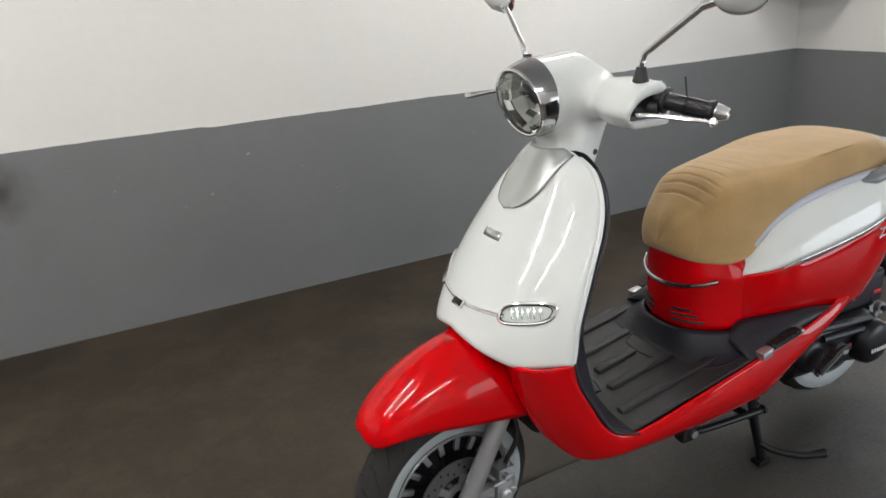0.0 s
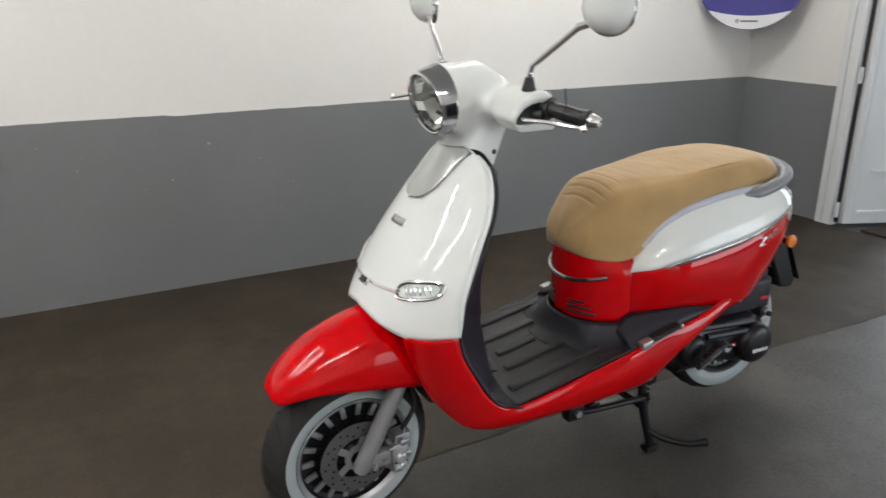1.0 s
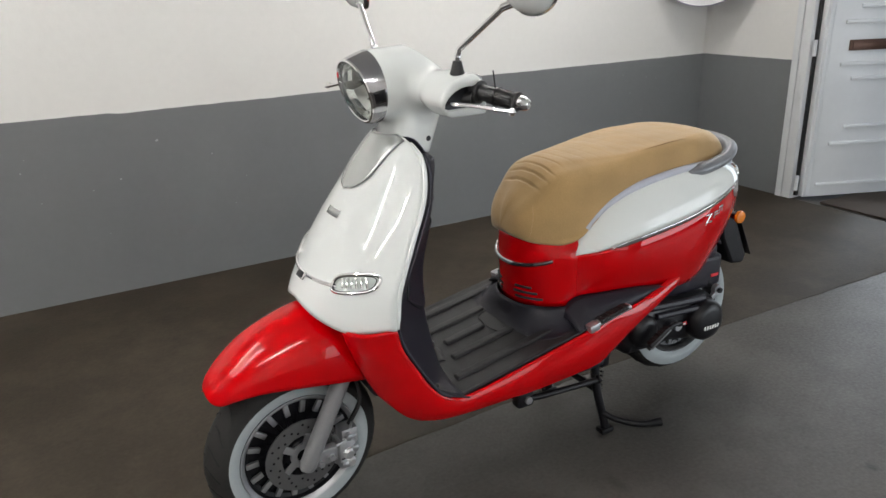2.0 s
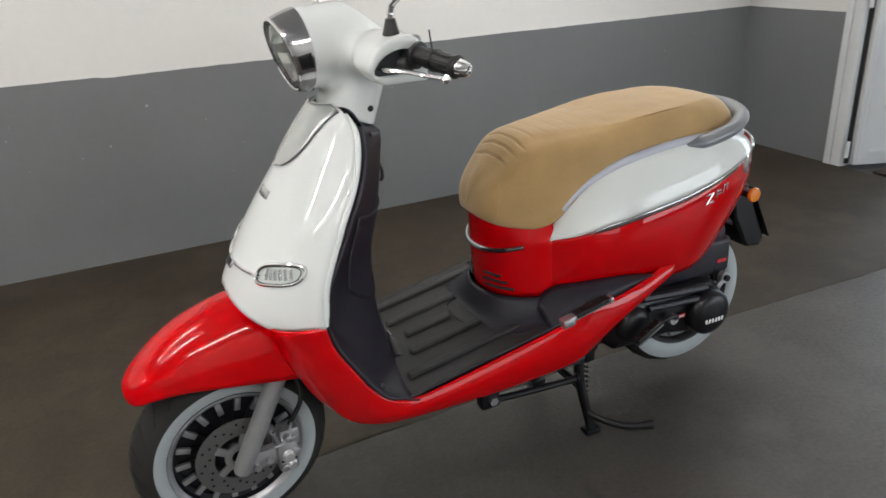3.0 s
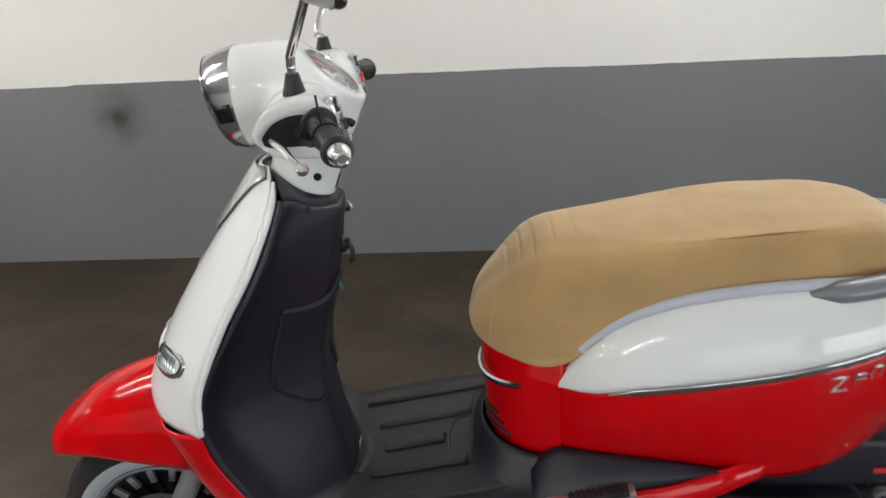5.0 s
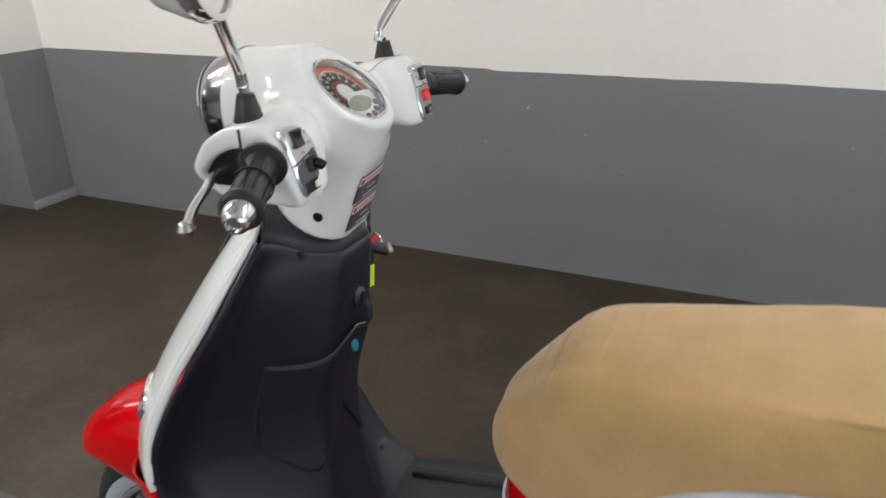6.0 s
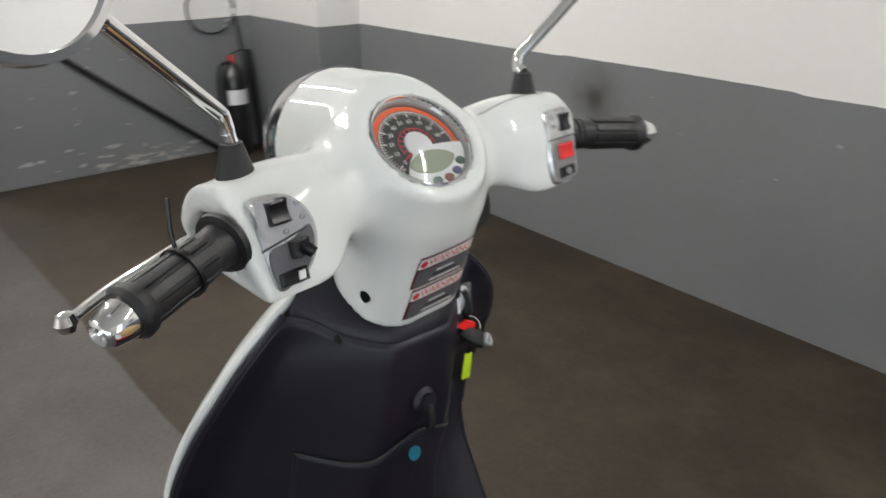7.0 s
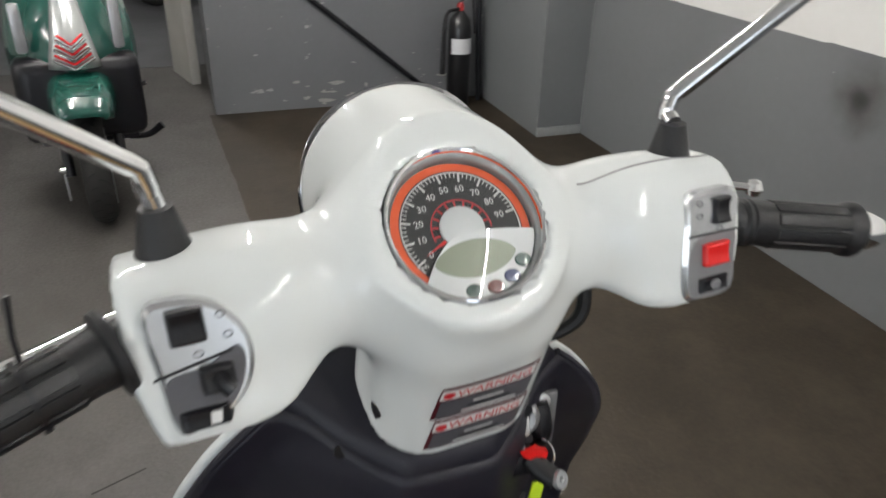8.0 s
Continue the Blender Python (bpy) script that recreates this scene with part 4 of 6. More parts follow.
inner = part("inner_shield", sheet(60, 61, inner_point), BLACK_PLASTIC, scooter, "black grained inner leg shield", thick=0.004)
part("top_collar", sheet(8, 41, collar_point), BLACK_PLASTIC, inner, thick=0.003)
for s in (-1, 1):
    rim_line = [Vector((key(S_E, z) + 0.003, s * (key(S_W, z) - 0.002), z)) for z in np.linspace(0.592, 0.972, 50)]
    part("shield_rim", tube(rim_line, lambda u: 0.0065 * min(1, 0.5 + 8 * min(u, 1 - u)), 10), WHITE_PAINT, front, "rounded white edge of the leg shield")
    edge = [Vector((key(I_E, z) + 0.004, s * ((0.238 if z < 0.6 else key(S_W, z)) - 0.002), z)) for z in np.linspace(0.372, 0.950, 50)]
    part("edge_beading", tube(edge, 0.0045, 8), BLACK_PLASTIC, inner)


def door_point(u, v):
    s = 2 * v - 1
    y = 0.118 * s
    zt = key([(0, 0.779), (0.035, 0.765), (0.065, 0.748), (0.090, 0.748), (0.118, 0.756)], abs(y))
    zb = key([(0, 0.640), (0.035, 0.585), (0.065, 0.540), (0.090, 0.560), (0.118, 0.600)], abs(y))
    z = zb + (zt - zb) * u
    return Vector((inner_x(z, y) + 0.006, y, z))


glove = part("glovebox_door", sheet(24, 41, door_point), BLACK_PLASTIC, inner, "black glovebox door", thick=0.004)
ring = [door_point(0, i / 40) for i in range(41)] + [door_point(i / 20, 1) for i in range(1, 21)] + [door_point(1, 1 - i / 40) for i in range(1, 41)] + [door_point(1 - i / 20, 0) for i in range(1, 21)]
part("door_edge", tube(ring, 0.0026, 6), MAT_PLASTIC, glove)
latch_m = Matrix.Translation((inner_x(0.825, 0.004) + 0.002, 0.004, 0.825)) @ Matrix.Rotation(radians(82), 4, "Y")
hook = part("bag_hook", lathe([(0.001, 0), (0.016, 0), (0.016, 0.006), (0.010, 0.010), (0.010, 0.016), (0.001, 0.016)], 20, latch_m), BLACK_PLASTIC, inner, "black bag hook")
part("hook_arm", tube([(inner_x(0.82, 0) + 0.012, 0.004, 0.826), (inner_x(0.82, 0) + 0.021, 0.004, 0.818), (inner_x(0.82, 0) + 0.022, 0.004, 0.798), (inner_x(0.82, 0) + 0.016, 0.004, 0.790)], 0.0042, 8, 12), GRIP_RUBBER, hook)
part("sticker", lathe([(0.001, 0), (0.0090, 0), (0.0090, 0.0012), (0.001, 0.0012)], 24, Matrix.Translation((door_point(0.93, 0.5)[0] - 0.0005, -0.003, 0.746)) @ Matrix.Rotation(radians(74), 4, "Y")), BLUE_STICK, inner, "round blue sticker")
for hy in (-0.080, 0.080):
    part("screw_hole", lathe([(0.001, 0), (0.006, 0), (0.006, 0.002), (0.001, 0.002)], 14, Matrix.Translation((inner_x(0.922, hy) + 0.001, hy, 0.922)) @ Matrix.Rotation(radians(75), 4, "Y")), DARK, inner)
lock_m = Matrix.Translation((-0.262, 0.083, 0.905)) @ Matrix.Rotation(radians(70), 4, "Y") @ Matrix.Rotation(radians(25), 4, "X")
lock = part("ignition_lock", lathe([(0.001, -0.02), (0.0155, -0.02), (0.0165, 0.000), (0.0150, 0.006), (0.0125, 0.009), (0.0095, 0.007), (0.001, 0.007)], 28, lock_m), ALU, inner, "metal ignition lock with a key")
part("lock_plate", moved(box(-0.012, 0.014, -0.011, 0.007, 0.004, 0.013, 0.003), lock_m), BRIGHT_ALU, lock, "bright lock plate")
part("lock_hole", lathe([(0.001, 0), (0.0056, 0), (0.0056, 0.0015), (0.001, 0.0015)], 18, Matrix.Translation((-0.2485, 0.083, 0.891)) @ Matrix.Rotation(radians(75), 4, "Y")), DIAL_BLACK, lock)
part("lock_bracket", tube([(-0.268, 0.100, 0.912), (-0.262, 0.101, 0.890), (-0.264, 0.104, 0.872)], lambda u: 0.010 + 0.003 * math.sin(math.pi * u), 14, 10), DARK, lock, "black lock bracket")
part("bracket_plate", box(-0.277, -0.272, 0.085, 0.124, 0.855, 0.915, 0.002), POD_GREY, lock, "grey bracket plate")
part("bracket_screw", lathe([(0.001, 0), (0.0075, 0), (0.0075, 0.003), (0.005, 0.004), (0.001, 0.004)], 18, Matrix.Translation((-0.271, 0.107, 0.909)) @ Matrix.Rotation(radians(75), 4, "Y")), BRIGHT_ALU, lock, "bright screw head")
part("key_head", moved(box(-0.010, 0.010, -0.014, 0.012, -0.005, 0.005, 0.004), Matrix.Translation((-0.243, 0.078, 0.869)) @ Matrix.Rotation(radians(75), 4, "Y")), DARK, lock, "black key head")
part("key_blade", tube([(-0.252, 0.081, 0.892), (-0.246, 0.080, 0.876)], 0.0030, 8, flat=0.5), ALU, lock)
part("key_ring", lathe([(0.012, -0.0009), (0.0131, 0), (0.012, 0.0009), (0.0109, 0)], 28, Matrix.Translation((-0.242, 0.097, 0.876)) @ Matrix.Rotation(radians(70), 4, "X") @ Matrix.Rotation(radians(25), 4, "Y"), True), CHROME, lock)
tag = outline_prism([(-0.013, 0.004), (0.0, 0.008), (0.012, 0.002), (0.010, -0.008), (0.002, -0.006), (-0.010, 0.001)], -0.003, 0.003, Matrix(((0, 0, 1, -0.237), (1, 0, 0, 0.086), (0, 1, 0, 0.882), (0, 0, 0, 1))))
part("red_tag", tag, RED_PLASTIC, lock, "red key tag")
part("fob", tube([(-0.242, 0.085, 0.874), (-0.232, 0.091, 0.868), (-0.220, 0.100, 0.864)], lambda u: 0.0105 - 0.001 * u, 14, 8), GRIP_RUBBER, lock, "black key fob with a metal end")
part("fob_end", lathe([(0.0022, 0), (0.0080, 0), (0.0086, 0.002), (0.0080, 0.005), (0.0030, 0.005), (0.0022, 0.003)], 18, Matrix.Translation((-0.219, 0.101, 0.8655)) @ Matrix.Rotation(radians(60), 4, "Y") @ Matrix.Rotation(radians(-25), 4, "X"), True), BRIGHT_ALU, lock)
part("lime_tag", moved(box(-0.0012, 0.0012, -0.0065, 0.0065, -0.036, 0.0, 0.001), Matrix.Translation((-0.2505, 0.1015, 0.832)) @ Matrix.Rotation(radians(-8), 4, "X")), LIME, lock, "lime green key tag")
part("tag_cord", tube([(-0.244, 0.098, 0.866), (-0.248, 0.101, 0.846), (-0.2505, 0.1015, 0.831)], 0.0011, 6), DARK, lock)

# floor
FLOOR_S = 0.187


def floor_z(x):
    return 0.360 + (x + 0.226) * FLOOR_S


def tray_point(u, v):
    x, y = -0.335 + 0.475 * u, 0.228 * (2 * v - 1)
    z = floor_z(x) + max(0, (-0.262 - x)) * 0.75
    z += 0.0045 * (1 if abs(y) > 0.222 else 0)
    return Vector((x, y, z + 0.001))


tray = part("floorboard", sheet(40, 49, tray_point), MAT_PLASTIC, scooter, "dark grey ribbed plastic floorboard", thick=0.005)
for x0, x1, y in ((-0.235, 0.095, -0.155), (-0.195, -0.005, -0.068), (-0.175, -0.05, 0.008), (-0.195, 0.0, 0.090), (-0.235, 0.075, 0.180)):
    rib = part("rib", moved(box(x0, x1, y - 0.0125, y + 0.0125, 0, 0.011, 0.007, 3), Matrix.Identity(4)), MAT_PLASTIC, tray)
    for v in rib.data.vertices:
        v.co.z += floor_z(v.co.x) + 0.001
part("hatch_line", tube([(x, y - 0.005, floor_z(x) + 0.0045) for x, y in [(0.06, -0.085), (-0.02, -0.062), (-0.04, -0.03), (-0.04, 0.04), (-0.02, 0.072), (0.06, 0.085)]], 0.0018, 6, 24), DARK, tray)
part("front_line", tube([(-0.262, -0.215, floor_z(-0.262) + 0.004), (-0.262, -0.09, floor_z(-0.262) + 0.004)], 0.0018, 6), DARK, tray)
for bx, by in ((-0.314, -0.195), (-0.314, 0.195)):
    part("floor_screw", lathe([(0.001, 0), (0.008, 0), (0.008, 0.003), (0.001, 0.003)], 12, Matrix.Translation((bx, by, tray_point((bx + 0.335) / 0.475, 0.1)[2] + 0.003))), DARK, tray)
part("column_foot", tube([(-0.222, -0.060, 0.362), (-0.208, 0, 0.366), (-0.222, 0.060, 0.362)], 0.012, 10, 14, 0.6), MAT_PLASTIC, tray)
part("frame_plate", box(-0.2235, -0.2195, -0.016, 0.008, 0.382, 0.404, 0.003), DISC_STEEL, inner, "silver frame plate")

# rear body
B_CZ = [(0.148, 0.606), (0.17, 0.616), (0.24, 0.636), (0.32, 0.649), (0.40, 0.661), (0.49, 0.675), (0.56, 0.689), (0.625, 0.702), (0.69, 0.715), (0.76, 0.722), (0.82, 0.716), (0.90, 0.704)]
B_CW = [(0.148, 0.134), (0.16, 0.142), (0.175, 0.157), (0.20, 0.179), (0.23, 0.193), (0.30, 0.205), (0.40, 0.212), (0.52, 0.213), (0.60, 0.206), (0.68, 0.186), (0.76, 0.148), (0.83, 0.100), (0.875, 0.055), (0.90, 0.004)]
B_TZ = [(0.12, 0.606), (0.16, 0.625), (0.205, 0.688), (0.28, 0.746), (0.40, 0.781), (0.55, 0.797), (0.70, 0.790), (0.80, 0.765), (0.86, 0.735), (0.90, 0.705)]
B_TW = [(0.12, 0.128), (0.205, 0.128), (0.30, 0.140), (0.50, 0.150), (0.65, 0.140), (0.76, 0.105), (0.84, 0.060), (0.90, 0.003)]
B_BZ = [(0.12, 0.490), (0.20, 0.492), (0.32, 0.492), (0.42, 0.478), (0.48, 0.460), (0.60, 0.464), (0.73, 0.508), (0.82, 0.560), (0.90, 0.640)]
B_BW = [(0.148, 0.133), (0.16, 0.140), (0.175, 0.148), (0.20, 0.158), (0.32, 0.184), (0.48, 0.190), (0.60, 0.172), (0.73, 0.118), (0.82, 0.070), (0.90, 0.004)]


def red_point(u, v):
    x = 0.148 + 0.752 * (1 - (1 - u) ** 1.4)
    w0, w1, z0, z1 = key(B_BW, x), key(B_CW, x), key(B_BZ, x), key(B_CZ, x)
    q = v
    w = w0 + (w1 - w0) * math.sin(q * math.pi / 2) + 0.011 * math.sin(math.pi * q) * min(1, w1 / 0.1) * min(1, max(0, (x - 0.15) / 0.14))
    return Vector((x, -w, z0 + (z1 - z0) * q))


def white_point(u, v):
    x = 0.148 + 0.752 * (1 - (1 - u) ** 1.4)
    w0, w1, z0, z1 = key(B_CW, x), key(B_TW, x), key(B_CZ, x) + 0.001, key(B_TZ, x)
    w = w0 + (w1 - w0) * (1 - math.cos(v * math.pi / 2)) ** 0.75 + 0.003 * min(1, (x - 0.148) / 0.03)
    return Vector((x, -w, z0 + (z1 - z0) * math.sin(v * math.pi / 2) ** 0.9))


for name, f, material, label in (("side_panel", red_point, RED_PAINT, "glossy red rear side panel"), ("upper_panel", white_point, WHITE_PAINT, "white upper rear side panel")):
    g = sheet(60, 16, f)
    part(name, g, material, scooter, label, thick=0.004)
    part(name, flipped(g), material, scooter, label, thick=0.004)
core = [section(15, 3, key(B_TW, x) - 0.012, key(B_BZ, x) + 0.01, key(B_TZ, x) - 0.012, x) for x in np.linspace(0.13, 0.86, 24)]
part("under_seat_tub", ([p for r in core for p in r], grid_faces(24, 15)), BLACK_PLASTIC, scooter)
for s in (-1, 1):
    strip_x = np.linspace(0.230, 0.735, 44)
    strip_rows = []
    for k, x in enumerate(strip_x):
        half = 0.0080 * min(1.0, 0.35 + k / 6, 0.35 + (43 - k) / 6)
        for q in (-1.0, -0.6, 0.0, 0.6, 1.0):
            strip_rows.append(Vector((x, s * (key(B_CW, x) + 0.0078 - 0.0012 * q * q + 0.0024 * q), key(B_CZ, x) - 0.002 + half * q)))
    part("chrome_line", (strip_rows, grid_faces(44, 5)), CHROME, scooter, "flat chrome strip between red and white", thick=0.0012)
    trim = [(x, s * (key(B_TW, x) + 0.009), key(B_TZ, x) + 0.005) for x in np.linspace(0.195, 0.78, 40)]
    part("seat_trim", tube(trim, lambda u: 0.0112 - 0.002 * u, 10), PIPING, scooter, "pale strip below the seat")
    # indicator at the tail
    lens_m = Matrix.Translation((0.768, s * 0.140, 0.702)) @ Matrix.Rotation(radians(-38 * s), 4, "Z")
    tl = part("rear_indicator", lathe([(0.001, 0.02), (0.016, 0.018), (0.024, 0.010), (0.027, 0), (0.025, -0.012), (0.001, -0.014)], 24, lens_m @ Matrix.Rotation(radians(90 * s), 4, "X") @ Matrix.Diagonal((1.45, 1.0, 1.0, 1))), SMOKY, scooter, "clear rear indicator lens")
    # plain chrome strokes in place of the model badge
    for k, (dx, dz, ln, tilt) in enumerate(((0.0, 0.012, 0.026, 0), (0.0, 0.0, 0.034, 50), (0.0, -0.012, 0.026, 0), (0.036, -0.004, 0.018, 0), (0.036, 0.004, 0.018, 0), (0.028, -0.002, 0.014, 90), (0.058, -0.002, 0.016, 80), (0.066, 0.006, 0.014, 0), (0.074, -0.002, 0.016, 80))):
        x = 0.580 + 0.92 * dx
        z = 0.656 + 0.28 * dx + 0.92 * dz
        v = (z - key(B_BZ, x)) / (key(B_CZ, x) - key(B_BZ, x))
        w = key(B_BW, x) + (key(B_CW, x) - key(B_BW, x)) * math.sin(v * math.pi / 2) + 0.011 * math.sin(math.pi * v) + 0.0035
        c, sn = math.cos(radians(tilt)), math.sin(radians(tilt))
        a = (x - ln / 2 * c, s * w, z - ln / 2 * sn)
        b = (x + ln / 2 * c, s * w, z + ln / 2 * sn + 0.004)
        part("badge_stroke", tube([a, b], 0.0019, 8), CHROME, scooter)

# pedestal nose below the seat front


def nose_at(ang, z):
    a = radians(ang)
    lift = (z - 0.467) / 0.20
    ax, ay = 0.164 + 0.010 * lift, 0.145 + 0.004 * lift - 0.36 * max(0.0, z - 0.608)
    c, s = math.cos(a), math.sin(a)
    return Vector((0.200 - ax * abs(c) ** 0.95, ay * math.copysign(abs(s) ** 0.95, s), z))


nose_geo = sheet(14, 45, lambda u, v: nose_at(-81 + 162 * v, 0.466 + 0.204 * u))
nose = part("seat_pedestal", nose_geo, RED_PAINT, scooter, "glossy red panel below the seat front", thick=0.004)
part("pedestal_strip", tube([nose_at(a, 0.604 - 0.052 * (math.cos(radians(a)) - 0.59)) + Vector((-0.005 * math.cos(radians(a)), 0.005 * math.sin(radians(a)), 0)) for a in range(-54, 55, 3)], 0.0060, 8), SMOKED_CHROME, nose, "chrome strip round the pedestal")
for k, zz in enumerate((0.487, 0.503, 0.519)):
    part("vent_slot", tube([nose_at(a, zz) + Vector((-0.003 * math.cos(radians(a)), 0.003 * math.sin(radians(a)), 0)) for a in range(-44 + 6 * k, -8, 4)], 0.0036, 6), DIAL_BLACK, nose)
    part("vent_slot", tube([nose_at(-a, zz) + Vector((-0.003 * math.cos(radians(a)), 0.003 * math.sin(radians(-a)), 0)) for a in range(-44 + 6 * k, -8, 4)], 0.0036, 6), DIAL_BLACK, nose)


for s in (-1, 1):
    cheek = sheet(10, 12, lambda u, v: (0.155 + 0.068 * u, s * (0.1395 - 0.019 * v - 0.002 * u), 0.520 + 0.168 * v))
    part("pedestal_cheek", cheek, RED_PAINT, nose, thick=0.004)


def skirt_point(u, v):
    a = -90 + 180 * v
    top = nose_at(a, 0.470)
    aa = radians(a)
    c, s = math.cos(aa), math.sin(aa)
    low = Vector((0.150 - 0.150 * abs(c) ** 0.45, 0.205 * math.copysign(abs(s) ** 0.45, s), 0))
    low.z = floor_z(low.x) + 0.002
    top = top + Vector((-0.010 * c, 0.010 * s, 0.0))
    p = top.lerp(low, u ** 1.0)
    p.z = top.z + (low.z - top.z) * (1 - (1 - u) ** 1.8)
    return p


part("pedestal_skirt", sheet(12, 61, skirt_point), BLACK_PLASTIC, scooter, "black plastic step round the pedestal", thick=0.004)


def infill_point(u, v):
    x = 0.11 + 0.345 * u
    w, z = key(B_BW, max(0.12, x)) + 0.008, key(B_BZ, max(0.12, x)) + 0.006
    k = min(range(200), key=lambda i: abs(line_at(R_EDGE, i / 199)[0] - x))
    e = line_at(R_EDGE, k / 199)
    a, b = Vector((x, -w, z)), Vector((x, e[1] + 0.004, min(e[2], z)))
    a.z -= 0.045 * max(0.0, 1 - u / 0.22) ** 2
    return a.lerp(b, v) + Vector((0, -0.012 * math.sin(math.pi * v), 0))


g = sheet(24, 8, infill_point)
part("side_infill", g, BLACK_PLASTIC, scooter, "black plastic wing between the panels", thick=0.004)
part("side_infill", flipped(g), BLACK_PLASTIC, scooter, "black plastic wing between the panels", thick=0.004)

# seat: T_Z and T_Y give the sewn edge of its top panel, T_B its underside, T_W its half width
T_Z = [(0.006, 0.692), (0.010, 0.708), (0.022, 0.740), (0.040, 0.767), (0.060, 0.789), (0.077, 0.807), (0.099, 0.829), (0.121, 0.844), (0.154, 0.853), (0.20, 0.857), (0.25, 0.860), (0.30, 0.863), (0.36, 0.868), (0.42, 0.875), (0.50, 0.881), (0.58, 0.884), (0.64, 0.886), (0.69, 0.880), (0.725, 0.866), (0.752, 0.835), (0.768, 0.800), (0.774, 0.780)]
T_Y = [(0.006, 0.004), (0.020, 0.017), (0.060, 0.033), (0.099, 0.047), (0.154, 0.059), (0.20, 0.071), (0.25, 0.089), (0.30, 0.107), (0.36, 0.122), (0.42, 0.129), (0.50, 0.130), (0.58, 0.122), (0.64, 0.106), (0.69, 0.083), (0.74, 0.055), (0.774, 0.018)]
T_B = [(0.006, 0.686), (0.010, 0.678), (0.025, 0.664), (0.06, 0.649), (0.13, 0.640), (0.175, 0.654), (0.22, 0.694), (0.28, 0.732), (0.40, 0.764), (0.55, 0.780), (0.70, 0.774), (0.774, 0.755)]
T_W = [(0.006, 0.010), (0.010, 0.040), (0.018, 0.064), (0.038, 0.090), (0.075, 0.113), (0.13, 0.133), (0.20, 0.146), (0.30, 0.152), (0.50, 0.151), (0.62, 0.147), (0.69, 0.137), (0.740, 0.112), (0.765, 0.078), (0.774, 0.036)]
PLEATS = [(0.077, 1.0), (0.099, 1.0), (0.121, 0.8), (0.154, 0.42), (0.190, 0.16), (0.228, 0.12), (0.266, 0.11), (0.304, 0.10), (0.342, 0.09), (0.380, 0.09), (0.418, 0.08), (0.456, 0.07), (0.494, 0.06), (0.532, 0.05)]


def seat_point(u, v):
    x = 0.006 + 0.768 * (u - 0.10 * math.sin(2 * math.pi * u))
    q, side = (2 * v, 1) if v <= 0.5 else (2 - 2 * v, -1)
    w, z0, z1 = key(T_W, x), key(T_B, x), key(T_Z, x)
    e = min(key(T_Y, x), 0.86 * w)
    h = z1 - z0
    k = min(1.0, max(0.0, (0.36 - x) / 0.2))
    f = min(1.0, max(0.0, (0.12 - x) / 0.10))
    y = key([(0, 0.0), (0.14, 0.5 * e), (0.28, e), (0.32, e + 0.22 * (w - e)), (0.38, e + (0.50 + 0.08 * k) * (w - e)), (0.50, e + (0.85 + 0.04 * k) * (w - e)), (0.66, w), (0.80, (0.985 - 0.05 * f) * w), (0.90, (0.92 - 0.18 * f) * w), (1.0, 0.0)], q)
    z = z1 + key([(0, 0.005), (0.14, 0.004), (0.28, 0.0), (0.32, -0.030 * h), (0.38, (0.028 * k - 0.105) * h), (0.50, (0.07 * k - 0.30) * h), (0.66, (0.05 * k - 0.62) * h), (0.80, -0.88 * h), (0.90, -0.985 * h), (1.0, -h)], q)
    top = 1 / (1 + math.exp((q - 0.305) / 0.016))
    n = Vector((-0.5 * max(0.0, 1 - x / 0.13), side * (1 - top), 0.25 + 0.75 * top)).normalized()
    bend = x + 0.05 * max(0.0, y * side - 0.02) * (x < 0.2) + 0.002 * noise.noise((x * 12, y * 12, 1))
    fold = 1 / (1 + math.exp((q - (0.36 if x < 0.14 else 0.30)) / 0.012))
    d = sum(-0.0062 * g * math.exp(-((bend - at) / ((0.0018 if at < 0.15 else 0.0026) if bend > at else 0.0040)) ** 2) for at, g in PLEATS) * fold
    d += 0.0032 * noise.noise((x * 8, y * 8, z * 8)) + 0.0012 * noise.noise((x * 26, y * 26, z * 26))
    return Vector((x, side * y, z)) + n * d


sv = []
NU, NV = 460, 110
for i in range(NU):
    for j in range(NV):
        sv.append(seat_point(i / (NU - 1), j / NV))
sf = grid_faces(NU, NV, wrap_v=True) + [tuple(range(NV)), tuple(reversed(range((NU - 1) * NV, NU * NV)))]
seat = part("seat", (sv, sf), SUEDE, scooter, "tan suede seat with gathered pleats", angle=70)
SEAM = mat("seam_shadow", (0.16, 0.09, 0.045), 0.95)
SEAM_PALE = mat("seam_fold", (0.47, 0.30, 0.14), 0.9, sheen=0.3)
for s in (-1, 1):
    def side_v(q):
        return q / 2 if s > 0 else 1 - q / 2
    seam = [seat_point(u, side_v(0.300)) + Vector((0, s * 0.0004, 0)) for u in np.linspace(0.50, 0.64, 24)]
    part("seam", tube(seam, lambda u: 0.0010 * math.sin(math.pi * min(0.97, max(0.03, u))), 6), SEAM, seat)
    corner = [seat_point(0.135 - 0.03 * k / 15, side_v(0.45 + 0.37 * k / 15)) for k in range(16)]
    part("corner_seam", tube(corner, 0.0008, 6), SEAM_PALE, seat)

